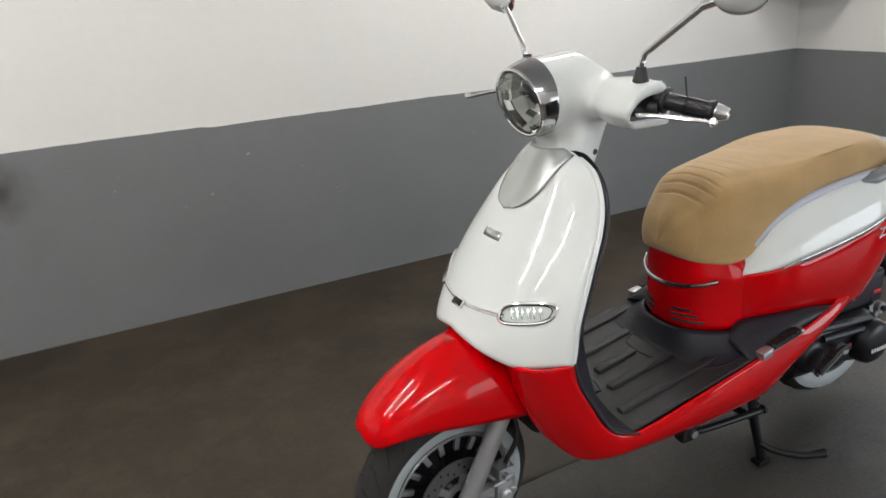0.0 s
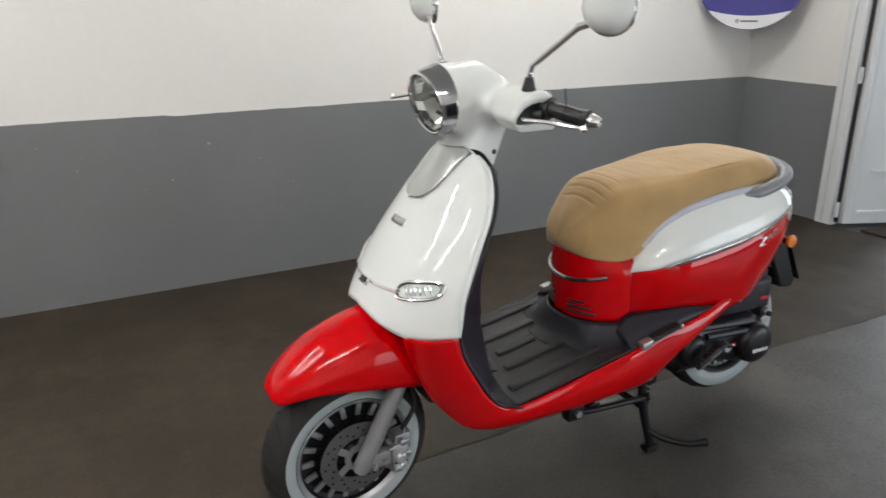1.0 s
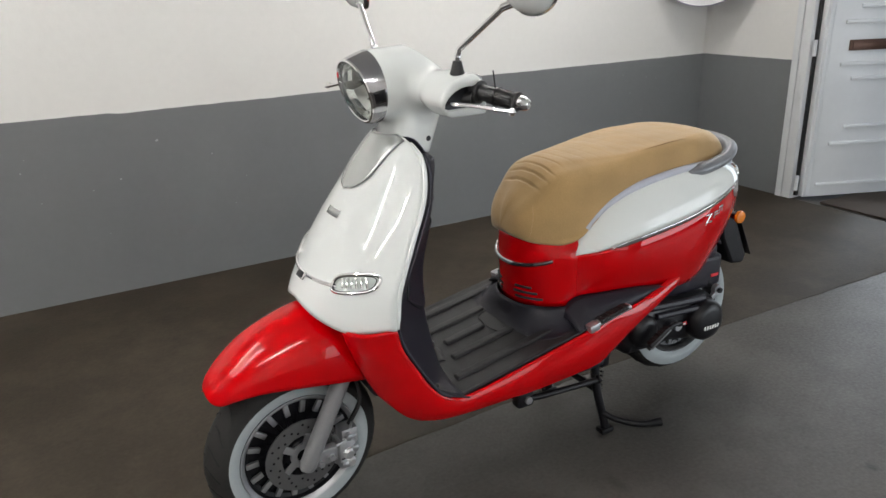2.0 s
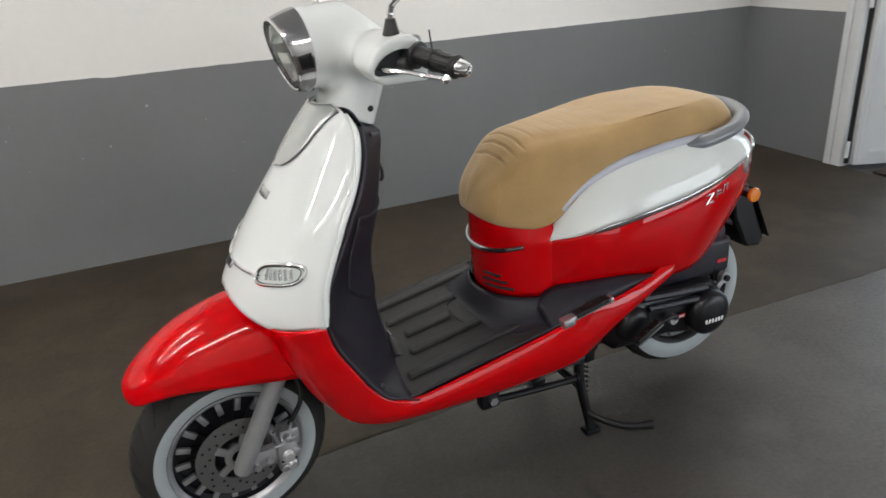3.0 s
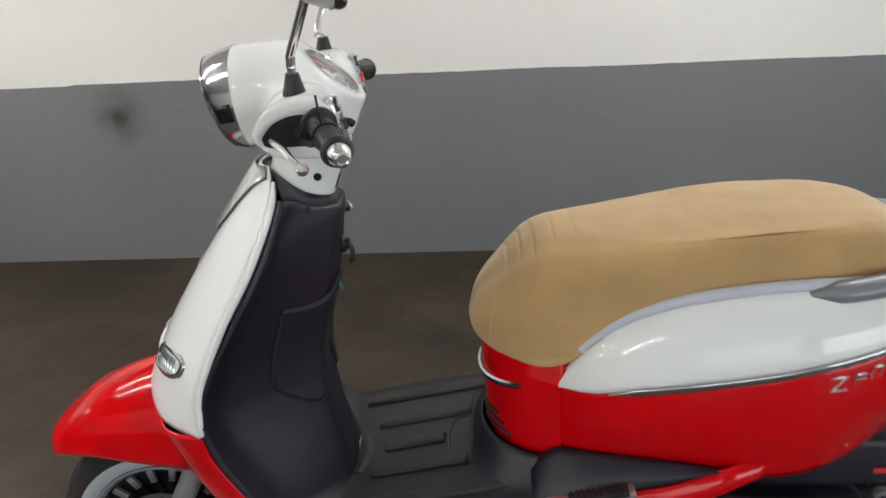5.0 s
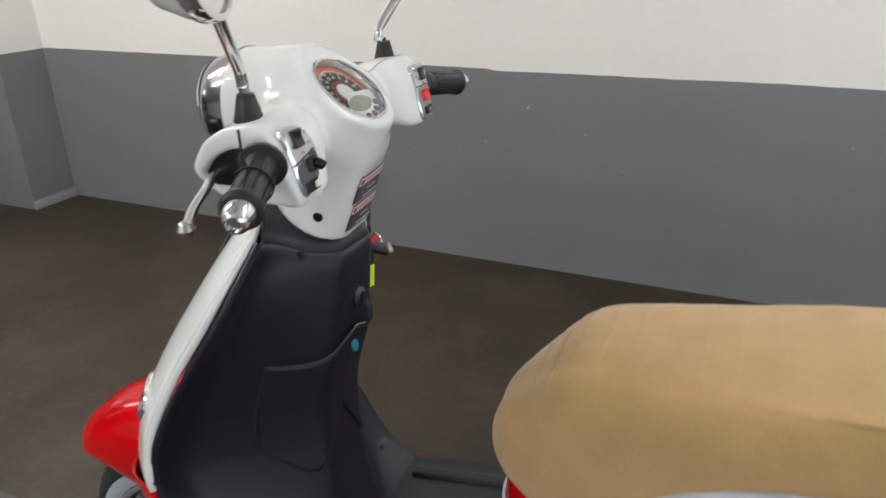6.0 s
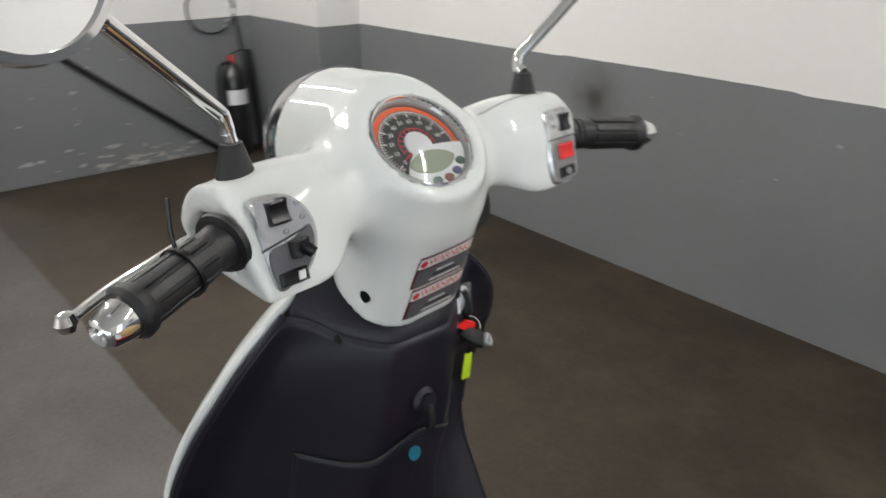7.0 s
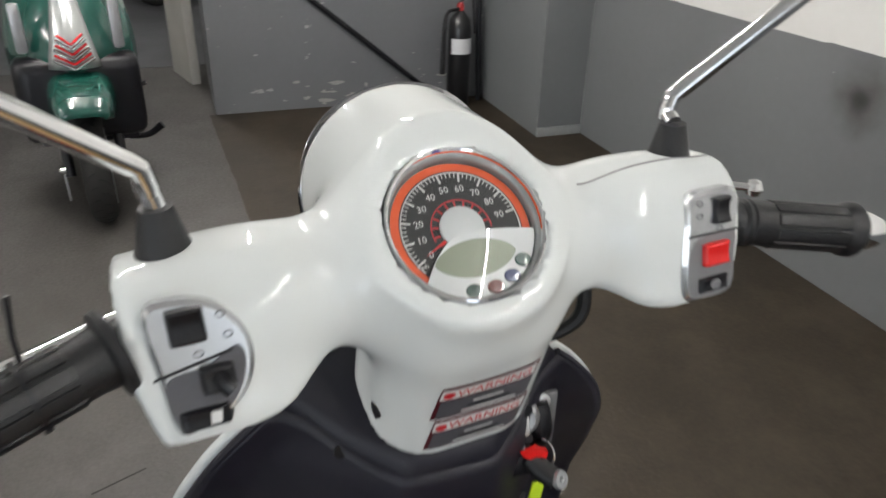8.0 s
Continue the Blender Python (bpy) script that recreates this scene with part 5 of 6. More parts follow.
# grab rail and tail
rail_pts = [(0.537, -0.168, 0.789), (0.62, -0.166, 0.797), (0.705, -0.152, 0.811), (0.770, -0.106, 0.828), (0.798, 0.0, 0.834), (0.770, 0.106, 0.828), (0.705, 0.152, 0.811), (0.62, 0.166, 0.797), (0.537, 0.168, 0.789)]
rail = part("grab_rail", tube(rail_pts, lambda u: 0.0200 * min(1, 0.30 + 11 * min(u, 1 - u)) * (1 + 0.10 * math.exp(-((u - 0.5) / 0.1) ** 2)), 20, 80, 0.92), RAIL_PAINT, scooter, "grey curved grab rail")
for s in (-1, 1):
    part("rail_mount", box(0.575, 0.625, s * 0.158 - 0.012, s * 0.158 + 0.012, 0.762, 0.795, 0.005), DARK, rail)
part("rail_carrier", box(0.70, 0.795, -0.06, 0.06, 0.775, 0.81, 0.012), RAIL_PAINT, rail)
tail = part("tail_light", moved(lathe([(0.001, 0.028), (0.03, 0.024), (0.044, 0.010), (0.048, -0.008), (0.044, -0.03), (0.001, -0.03)], 28), Matrix.Translation((0.873, 0, 0.715)) @ Matrix.Rotation(radians(78), 4, "Y") @ Matrix.Diagonal((0.75, 1.25, 1, 1))), RED_LENS, scooter, "red tail light with chrome bars")
part("tail_bezel", tube([(0.873 + 0.006, 0.062 * math.cos(a), 0.715 + 0.038 * math.sin(a)) for a in (2 * math.pi * k / 30 for k in range(31))], 0.0045, 8), CHROME, tail)
hang_side = [(0.825, 0.600), (0.885, 0.602), (0.975, 0.415), (0.960, 0.390), (0.905, 0.397), (0.848, 0.500)]
hang_geo = outline_prism(hang_side, -0.058, 0.058)
hang = part("plate_hanger", ([Vector((v.x, v.z, v.y)) for v in hang_geo[0]], hang_geo[1]), DARK, scooter, "black number plate hanger")
edge = hang.modifiers.new("edge", "BEVEL")
edge.width, edge.segments = 0.008, 2
part("number_plate", moved(box(-0.002, 0.002, -0.062, 0.062, -0.19, 0.0, 0.004), Matrix.Translation((0.904, 0, 0.585)) @ Matrix.Rotation(radians(-27), 4, "Y")), DARK, hang)
for s in (-1, 1):
    part("reflector_arm", box(0.838, 0.868, min(s * 0.05, s * 0.106), max(s * 0.05, s * 0.106), 0.577, 0.596, 0.005), BLACK_PLASTIC, hang)
    part("side_reflector", moved(lathe([(0.001, -0.003), (0.019, -0.003), (0.0215, 0.003), (0.019, 0.009), (0.001, 0.011)], 24), Matrix.Translation((0.853, s * 0.106, 0.586)) @ Matrix.Rotation(radians(-90 * s), 4, "X")), AMBER, hang, "round amber side reflector")

# engine, gearcase and rear suspension
case_rows = []
for x, w0, z0, z1 in ((0.315, 0.10, 0.285, 0.385), (0.345, 0.125, 0.262, 0.410), (0.42, 0.13, 0.262, 0.412), (0.52, 0.12, 0.258, 0.395), (0.58, 0.118, 0.245, 0.388), (0.64, 0.125, 0.236, 0.390), (0.69, 0.12, 0.250, 0.378), (0.715, 0.10, 0.275, 0.350)):
    zc, zh = (z0 + z1) / 2, (z1 - z0) / 2
    case_rows += [Vector((x, -0.125 + 0.055 * math.copysign(abs(math.cos(a)) ** 0.6, math.cos(a)) * 1.0 - (w0 - 0.12), zc + zh * math.copysign(abs(math.sin(a)) ** 0.7, math.sin(a)))) for a in (2 * math.pi * k / 24 for k in range(24))]
engine = part("gearcase", (case_rows, grid_faces(8, 24, wrap_v=True) + [tuple(range(24)), tuple(range(168, 192))]), DARK, scooter, "black belt-drive gearcase")


def round_cover(x, z, r, y, name, label):
    return part(name, lathe([(0.001, 0.020), (r * 0.55, 0.019), (r * 0.80, 0.014), (r * 0.95, 0.004), (r, -0.012), (r, -0.030), (0.001, -0.030)], 36, Matrix.Translation((x, y, z)) @ Matrix.Rotation(radians(90), 4, "X")), DARK, engine, label)


cover = round_cover(0.636, 0.315, 0.067, -0.200, "clutch_cover", "round black clutch cover with a white maker's mark")
for k in range(6):
    bx = 0.606 + 0.011 * k
    part("mark_bar", moved(box(-0.0035, 0.0035, -0.0006, 0.0006, -0.006, 0.006, 0.0004), Matrix.Translation((bx, -0.2225 + 0.6 * (bx - 0.636) ** 2, 0.302)) @ Matrix.Rotation(radians(12 if k % 2 else -8), 4, "Y")), WHITE_INK, cover)
round_cover(0.387, 0.338, 0.053, -0.184, "variator_cover", "round black variator cover")
part("case_rib", tube([(0.415, -0.182, 0.405), (0.52, -0.184, 0.396), (0.63, -0.184, 0.387)], 0.011, 8, 14), BLACK_PLASTIC, engine)
part("case_rib", tube([(0.43, -0.190, 0.376), (0.52, -0.192, 0.370), (0.60, -0.190, 0.363)], 0.010, 8, 14), BLACK_PLASTIC, engine)
kick = part("kick_lever", tube([(0.499, -0.205, 0.338), (0.500, -0.220, 0.347), (0.470, -0.226, 0.356), (0.432, -0.226, 0.345), (0.368, -0.226, 0.304)], lambda u: 0.0075 - 0.001 * u, 12, 24), DARK, scooter, "black kick-start lever")
part("kick_boss", lathe([(0.001, 0), (0.014, 0), (0.014, 0.02), (0.001, 0.02)], 18, Matrix.Translation((0.499, -0.195, 0.336)) @ Matrix.Rotation(radians(90), 4, "X")), ALU, kick)
pedal_m = Matrix.Translation((0.396, -0.234, 0.340)) @ Matrix.Rotation(radians(-30), 4, "Y")
pedal = part("kick_pedal", moved(box(-0.040, 0.040, -0.010, 0.009, -0.008, 0.008, 0.003), pedal_m), GRIP_RUBBER, kick, "ribbed rubber kick pedal")
for k in range(7):
    part("pedal_rib", moved(box(-0.036 + 0.0112 * k, -0.032 + 0.0112 * k, -0.012, 0.009, 0.0075, 0.0115, 0.001), pedal_m), GRIP_RUBBER, pedal)
part("pedal_bar", moved(box(-0.042, 0.042, -0.0118, -0.0085, -0.009, -0.004, 0.001), pedal_m), DISC_STEEL, pedal, "worn steel bar of the pedal")
part("warning_label", box(0.518, 0.560, -0.1895, -0.1868, 0.318, 0.328, 0.0005), RED_INK, engine, "small red and white warning label")
part("label_bar", box(0.523, 0.555, -0.1903, -0.1896, 0.3205, 0.3255, 0.0002), WHITE_INK, engine)
airbox = part("air_filter_box", join(box(0.50, 0.762, -0.135, -0.07, 0.385, 0.490, 0.016, 3), box(0.56, 0.745, -0.13, -0.075, 0.47, 0.53, 0.02)), BLACK_PLASTIC, scooter, "black air filter box")
part("filter_label", box(0.712, 0.745, -0.1370, -0.1352, 0.420, 0.430, 0.0004), RED_INK, airbox)
shock = part("shock_mount", moved(join(lathe([(0.006, -0.008), (0.017, -0.008), (0.017, 0.008), (0.006, 0.008)], 20, None, True), box(-0.040, -0.008, -0.008, 0.008, -0.006, 0.006, 0.002)), Matrix.Translation((0.728, -0.150, 0.380)) @ Matrix.Rotation(radians(90), 4, "X") @ Matrix.Rotation(radians(50), 4, "Z")), ALU, scooter, "silver rear shock mount")
part("shock_bolt", lathe([(0.001, 0), (0.009, 0), (0.009, 0.012), (0.001, 0.012)], 6, Matrix.Translation((0.728, -0.155, 0.380)) @ Matrix.Rotation(radians(90), 4, "X")), DARK, shock)
part("shock_absorber", tube([(0.715, -0.115, 0.385), (0.66, -0.105, 0.56)], 0.022, 14), DARK, scooter)
part("rear_mudguard", (sum([section(11, 2.4, 0.07, 0.30 + 0.245 * math.sin(radians(a)) - 0.02, 0.30 + 0.255 * math.sin(radians(a)), 0.69 + 0.255 * math.cos(radians(a))) for a in range(58, 118, 4)], []), grid_faces(15, 11)), BLACK_PLASTIC, scooter, thick=0.003)
part("exhaust", tube([(0.40, 0.13, 0.25), (0.52, 0.17, 0.27), (0.60, 0.18, 0.30), (0.92, 0.18, 0.38)], lambda u: 0.022 + 0.036 * max(0, min(1, (u - 0.35) * 4)), 18, 24), DARK, scooter, "black exhaust silencer")
part("engine_block", box(0.26, 0.46, -0.09, 0.11, 0.23, 0.42, 0.03, 3), DARK, scooter)
part("swing_link", box(0.20, 0.34, -0.11, 0.11, 0.235, 0.29, 0.015), DARK, scooter)

# stands and folded footrests
stand = part("centre_stand", tube([(0.262, -0.115, 0.262), (0.268, -0.125, 0.16), (0.290, -0.140, 0.045), (0.296, -0.141, 0.014)], 0.0135, 12, 16), DARK, scooter, "black tubular centre stand")
part("stand_leg", tube([(0.262, 0.115, 0.262), (0.268, 0.125, 0.16), (0.290, 0.140, 0.045), (0.296, 0.141, 0.014)], 0.0135, 12, 16), DARK, stand)
part("stand_bar", tube([(0.270, -0.125, 0.15), (0.270, 0.125, 0.15)], 0.011, 10), DARK, stand)
for s in (-1, 1):
    part("stand_foot", box(0.272, 0.318, s * 0.141 - 0.017, s * 0.141 + 0.017, 0.0045, 0.022, 0.006), DARK, stand)
part("stand_pedal", tube([(0.283, -0.140, 0.075), (0.310, -0.170, 0.058), (0.365, -0.215, 0.046), (0.428, -0.240, 0.046)], lambda u: 0.010 + 0.004 * max(0, u - 0.8) * 5, 10, 20), DARK, stand)
part("stand_spring", tube([(0.30 + 0.008 * math.cos(k * 0.9), -0.105 + 0.008 * math.sin(k * 0.9), 0.255 - 0.0022 * k) for k in range(64)], 0.0022, 5), DARK, stand)
part("spring_plate", box(0.285, 0.315, -0.125, -0.10, 0.22, 0.275, 0.006), DARK, stand)
side = part("side_stand", tube([(-0.045, -0.190, 0.262), (0.0, -0.200, 0.256), (0.165, -0.205, 0.248), (0.20, -0.208, 0.250)], lambda u: 0.009 + 0.004 * (u > 0.9), 12, 20), DARK, scooter, "black side stand folded up")
part("side_stand_bracket", box(-0.070, -0.020, -0.200, -0.165, 0.235, 0.290, 0.008), DARK, side)
part("side_stand_bolt", lathe([(0.001, 0), (0.011, 0), (0.011, 0.010), (0.001, 0.010)], 6, Matrix.Translation((-0.040, -0.198, 0.258)) @ Matrix.Rotation(radians(90), 4, "X")), ALU, side)
for s in (-1, 1):
    pm = Matrix.Translation((0.207, s * 0.232, 0.456)) @ Matrix.Rotation(radians(-12), 4, "Y")
    peg = part("footrest", moved(join(box(-0.072, 0.070, -0.011, 0.011, -0.009, 0.004, 0.004), box(-0.078, -0.045, -0.014, 0.012, -0.016, 0.006, 0.005)), pm), ALU, scooter, "folded aluminium passenger footrest")
    part("footrest_rubber", moved(box(-0.040, 0.060, -0.0125, 0.0095, -0.0035, 0.0075, 0.002), pm), GRIP_RUBBER, peg)
    for k in range(10):
        part("rubber_rib", moved(box(-0.037 + 0.0095 * k, -0.032 + 0.0095 * k, -0.0142, 0.0105, -0.0025, 0.0095, 0.001), pm), GRIP_RUBBER, peg)
    part("footrest_tip", moved(box(0.059, 0.070, -0.0115, 0.0115, -0.009, 0.004, 0.003), pm), ALU, peg)

# handlebar cover


def smax(a, b, k):
    return -blend(-a, -b, k)


HOOD = [(-0.303, 1.080), (-0.291, 1.108), (-0.266, 1.129), (-0.240, 1.138), (-0.206, 1.139), (-0.190, 1.128), (-0.1690, 1.045), (-0.272, 1.047)]
HOLE = [(-0.291, 1.078), (-0.272, 1.101), (-0.240, 1.114), (-0.215, 1.113), (-0.210, 1.064), (-0.284, 1.064)]


def far_wedge(P, y0, y1, corners=HOOD, soft=0.010):
    """The hood over each lever: a rounded wedge, drawn as its outline from the side."""
    d = None
    for (xa, za), (xb, zb) in zip(corners, corners[1:] + corners[:1]):
        ln = math.hypot(xb - xa, zb - za)
        e = ((P[..., 0] - xa) * -(zb - za) + (P[..., 2] - za) * (xb - xa)) / ln
        d = e if d is None else smax(d, e, soft)
    return smax(smax(d, y0 - P[..., 1], 0.06), P[..., 1] - y1, 0.01)


MID = 0.006


def head_field(P):
    """Cover of the handlebar: lamp barrel, dial hood, two arms and the neck."""
    Q = P.copy()
    Q[..., 1] = np.abs(Q[..., 1] - MID)
    d = far_capsule(P, (-0.375, 0.015, 1.0950), (-0.255, 0.008, 1.113), 0.0840, 0.0745, (1, 1, 1.0))
    d = blend(d, far_capsule(P, (-0.232, 0.005, 1.094), (-0.210, 0.005, 1.117), 0.067, 0.0655), 0.016)
    d = blend(d, far_box(P, (-0.258, 0.014, 0.990), (0.058, 0.069, 0.12), 0.045, Matrix.Rotation(radians(20), 4, "Y")), 0.035)
    arm = far_capsule(Q, (-0.246, 0.03, 1.095), (-0.235, 0.16, 1.092), 0.042, 0.041, (1.08, 1.0, 1.02))
    arm = blend(arm, far_wedge(Q, 0.095, 0.25), 0.022)
    d = blend(d, arm, 0.034)
    d = smax(d, Q[..., 1] - 0.211 - 0.24 * np.minimum(0, P[..., 2] - 1.085), 0.006)
    n = np.array((0.656, 0, 0.755))
    h = (P - np.array((-0.2035, 0.004, 1.133))) @ n
    d = smax(d, h - 0.0015, 0.006)
    r = np.sqrt(np.maximum(0, ((P - np.array((-0.2035, 0.004, 1.133))) ** 2).sum(-1) - h * h))
    d = carve(d, np.maximum(r - 0.0537, -0.013 - h), 0.002)
    d = carve(d, far_wedge(Q, 0.160, 0.30, HOLE, 0.006), 0.003)
    low = (0.922 + (-0.205 - P[..., 0]) * 0.42) - P[..., 2]
    d = smax(d, low * 0.92, 0.005)
    d = smax(d, (-0.3575 - P[..., 0]) * 0.996 - (P[..., 2] - 1.0965) * 0.087, 0.004)
    lamp = P - np.array((-0.362, 0.016, 1.0975))
    h = lamp @ np.array((-0.966, 0, -0.259))
    r = np.sqrt(np.maximum(0, (lamp ** 2).sum(-1) - h * h))
    return carve(d, np.maximum(r - 0.0735 + 0.45 * np.maximum(0, -h - 0.004), -0.052 - h), 0.002)


head = part("handlebar_cover", field_mesh(head_field, (-0.45, -0.24, 0.90), (-0.12, 0.24, 1.21), 0.005), WHITE_PAINT, scooter, "white handlebar cover", STEER, angle=50)


def march(start, way, out):
    """Where a line from start meets the cover; a line that misses ends on its nearest point."""
    p, w = np.array(start, float), np.array(way, float)
    w /= np.linalg.norm(w)
    for _ in range(50):
        d = float(head_field(p[None])[0])
        p = p + w * min(d * 0.8, 0.02)
        if abs(d) < 2e-4 or np.linalg.norm(p - np.array(start)) > 0.16:
            break
    for _ in range(4):
        e = 0.0008
        g = np.array([float(head_field((p + e * a)[None])[0] - head_field((p - e * a)[None])[0]) / (2 * e) for a in np.eye(3)])
        p = p - float(head_field(p[None])[0]) * g / max(g @ g, 0.2)
    return Vector(p + out * g / max(np.linalg.norm(g), 1e-6))


def decal(name, y0, y1, z0, z1, out, material, parent, label="", n=14, skew=0.0):
    """A thin label on the back of the neck."""
    pts = [march((-0.10, y0 + (y1 - y0) * j / (n - 1) + skew * (i / (n - 1) - 0.5), z0 + (z1 - z0) * i / (n - 1)), (-1, 0, 0), out) for i in range(n) for j in range(n)]
    return part(name, (pts, grid_faces(n, n)), material, parent, label)


def on_face(s, a, z, out):
    """A point of the flat rider's side of an arm: a outward from the middle, z up."""
    return Vector((-0.1795 - 0.228 * (z - 1.092) + 0.975 * out, s * a, z + 0.222 * out))


def loop_through(points, n=48):
    """A closed smooth outline through a few corners."""
    m = len(points)
    ring = [points[(i - 2) % m] for i in range(m + 5)]
    return [tuple(line_at([(*p, 0) for p in ring], (2 + m * k / n) / (m + 4))[:2]) for k in range(n)]


def plate(name, s, outline, d0, d1, material, parent, label="", chamfer=0.0012):
    """A raised plate with a chamfered rim on the arm's flat side."""
    ca, cz = (sum(p[q] for p in outline) / len(outline) for q in (0, 1))
    rows = []
    for shrink, d in ((0, d0), (0, d1 - chamfer), (chamfer, d1)):
        for a, z in outline:
            r = max(1e-6, math.hypot(a - ca, z - cz))
            rows.append(on_face(s, a - (a - ca) * shrink / r, z - (z - cz) * shrink / r, d))
    n = len(outline)
    return part(name, (rows, grid_faces(3, n, wrap_v=True) + [tuple(range(2 * n, 3 * n))]), material, parent, label)


def key_cap(name, s, a0, a1, z0, z1, d, dip, material, parent, label=""):
    """A rounded switch cap, hollowed in its middle by dip."""
    n, rows = 13, []
    for i in range(n):
        for j in range(n):
            u, v = 2 * i / (n - 1) - 1, 2 * j / (n - 1) - 1
            edge = max(abs(u), abs(v))
            h = d - dip * (1 - u * u) if edge < 0.99 else 0.0
            q = 1 - 0.10 * u * u * v * v
            rows.append(on_face(s, (a0 + a1) / 2 + (a1 - a0) / 2 * v * q, (z0 + z1) / 2 + (z1 - z0) / 2 * u * q, h - 0.0018 * (edge > 0.8)))
    return part(name, (rows, grid_faces(n, n)), material, parent, label)


def switch_pod(s):
    """Silver housing with its switches on the rider's side of an arm."""
    if s < 0:
        shape = loop_through([(0.192, 1.127), (0.176, 1.132), (0.157, 1.127), (0.144, 1.114), (0.139, 1.098), (0.142, 1.080), (0.152, 1.066), (0.168, 1.058), (0.186, 1.057), (0.190, 1.090)])
        well = loop_through([(0.187, 1.088), (0.165, 1.093), (0.148, 1.101), (0.144, 1.092), (0.149, 1.077), (0.160, 1.065), (0.184, 1.060)])
    else:
        shape = loop_through([(0.168, 1.126), (0.190, 1.129), (0.206, 1.127), (0.210, 1.112), (0.208, 1.080), (0.204, 1.053), (0.184, 1.050), (0.164, 1.052), (0.161, 1.075), (0.163, 1.105)])
        well = loop_through([(0.166, 1.088), (0.176, 1.097), (0.204, 1.097), (0.205, 1.080), (0.200, 1.054), (0.168, 1.054), (0.164, 1.068)])
    pod = plate("switch_pod", s, shape, -0.006, 0.0040, POD_SILVER, head, "silver switch pod", 0.0030)
    pod.matrix_basis = STEER
    pod.parent = scooter
    plate("switch_well", s, well, 0.003, 0.0046, POD_GREY if s > 0 else GREY_INK, pod, "dark grey switch recess", 0.0006)
    if s > 0:
        key_cap("rocker_switch", s, 0.184, 0.201, 1.103, 1.125, 0.0110, 0.0045, DARK, pod, "black rocker switch")
        key_cap("stop_switch", s, 0.174, 0.201, 1.074, 1.093, 0.0105, 0.0025, RED_PLASTIC, pod, "red engine stop switch")
        key_cap("starter_button", s, 0.170, 0.201, 1.055, 1.068, 0.0085, 0.0015, DARK, pod, "black starter button")
        plate("button_mark", s, [(0.186 + p, 1.0615 + q) for p, q in oval(0.0045, 0.0040, 20)], 0.006, 0.0086, POD_GREY, pod)
        part("pod_seam", tube([on_face(s, a, 1.0985 - 0.02 * (a - 0.166), 0.0042) for a in np.linspace(0.164, 0.213, 12)], 0.0008, 6), DARK, pod)
        marks = ((0.174, 1.121), (0.174, 1.112), (0.192, 1.1005))
    else:
        key_cap("rocker_switch", s, 0.160, 0.183, 1.106, 1.129, 0.0110, 0.0045, DARK, pod, "black rocker switch")
        key_cap("turn_switch", s, 0.150, 0.171, 1.077, 1.094, 0.0120, 0.0020, DIAL_BLACK, pod, "black indicator switch")
        part("turn_lever", tube([on_face(s, 0.160, 1.087, 0.010), on_face(s, 0.158, 1.084, 0.014), on_face(s, 0.155, 1.080, 0.016)], 0.0042, 10, 8, 1.4), DARK, pod)
        key_cap("horn_button", s, 0.155, 0.187, 1.057, 1.071, 0.0085, 0.0015, DARK, pod, "black horn button")
        plate("button_mark", s, [(0.163, 1.061), (0.169, 1.061), (0.168, 1.068), (0.162, 1.068)], 0.006, 0.0092, WHITE_INK, pod, chamfer=0.0004)
        part("pod_seam", tube([on_face(s, a, 1.0925 + 0.18 * (0.186 - a), 0.0044) for a in np.linspace(0.150, 0.193, 12)], 0.0008, 6), DARK, pod)
        marks = ((0.153, 1.120), (0.151, 1.108), (0.168, 1.1005))
    for a, z in marks:
        ring = [on_face(s, a + p, z + q, 0.0042) for p, q in oval(0.0024, 0.0018, 16)]
        part("switch_mark", tube(ring + ring[:1], 0.00035, 5), GREY_INK, pod)
    # joint between the two halves of the cover, along the arm's crest
    if s < 0:
        return
    crest = [march((-0.222, MID + s * y, 1.20), (0, 0, -1), 0.0002) for y in np.linspace(0.092, 0.205, 26)]
    part("cover_joint", tube(crest, 0.0006, 6), POD_GREY, pod)


for k, zz in enumerate((0.982, 0.940)):
    z_hi = zz + 0.040
    decal("warning_label", -0.023, 0.055, zz, z_hi, 0.0006, LABEL_EDGE, head, "red, white and grey warning label", skew=0.004)
    decal("label_head", -0.021, 0.053, z_hi - 0.0150, z_hi - 0.0022, 0.0012, WHITE_INK, head, skew=0.001)
    decal("label_body", -0.021, 0.053, zz + 0.002, z_hi - 0.017, 0.0012, GREY_INK, head, skew=0.002)
    letters = text_geo("WARNING", 0.0122, Matrix.Identity(4), 0.0)
    part("label_words", ([march((-0.10, 0.0195 + p.x, z_hi - 0.0088 + p.y), (-1, 0, 0), 0.0018) for p in letters[0]], letters[1]), RED_INK, head)
    disc_pts = [(0.0042 * math.cos(a), 0.0042 * math.sin(a)) for a in (2 * math.pi * i / 20 for i in range(20))]
    part("label_symbol", ([march((-0.10, -0.0155 + a, z_hi - 0.0088 + b), (-1, 0, 0), 0.0018) for a, b in disc_pts], [tuple(range(20))]), RED_INK, head, "red round warning symbol")
    for q in range(3):
        decal("text_bar", -0.003 + 0.004 * q, 0.041 - 0.006 * q, zz + 0.005 + 0.005 * q, zz + 0.0072 + 0.005 * q, 0.0018, DARK if q == 1 else WHITE_INK, head, n=6)
for s in (-1, 1):
    p = march((-0.239, s * 0.16, 0.972), (0, -s, 0), 0.0)
    part("cover_screw", lathe([(0.001, -0.004), (0.0068, -0.004), (0.0068, 0.0012), (0.001, 0.0012)], 14, Matrix.Translation(p) @ Matrix.Rotation(radians(-90 * s), 4, "X")), DARK, head)

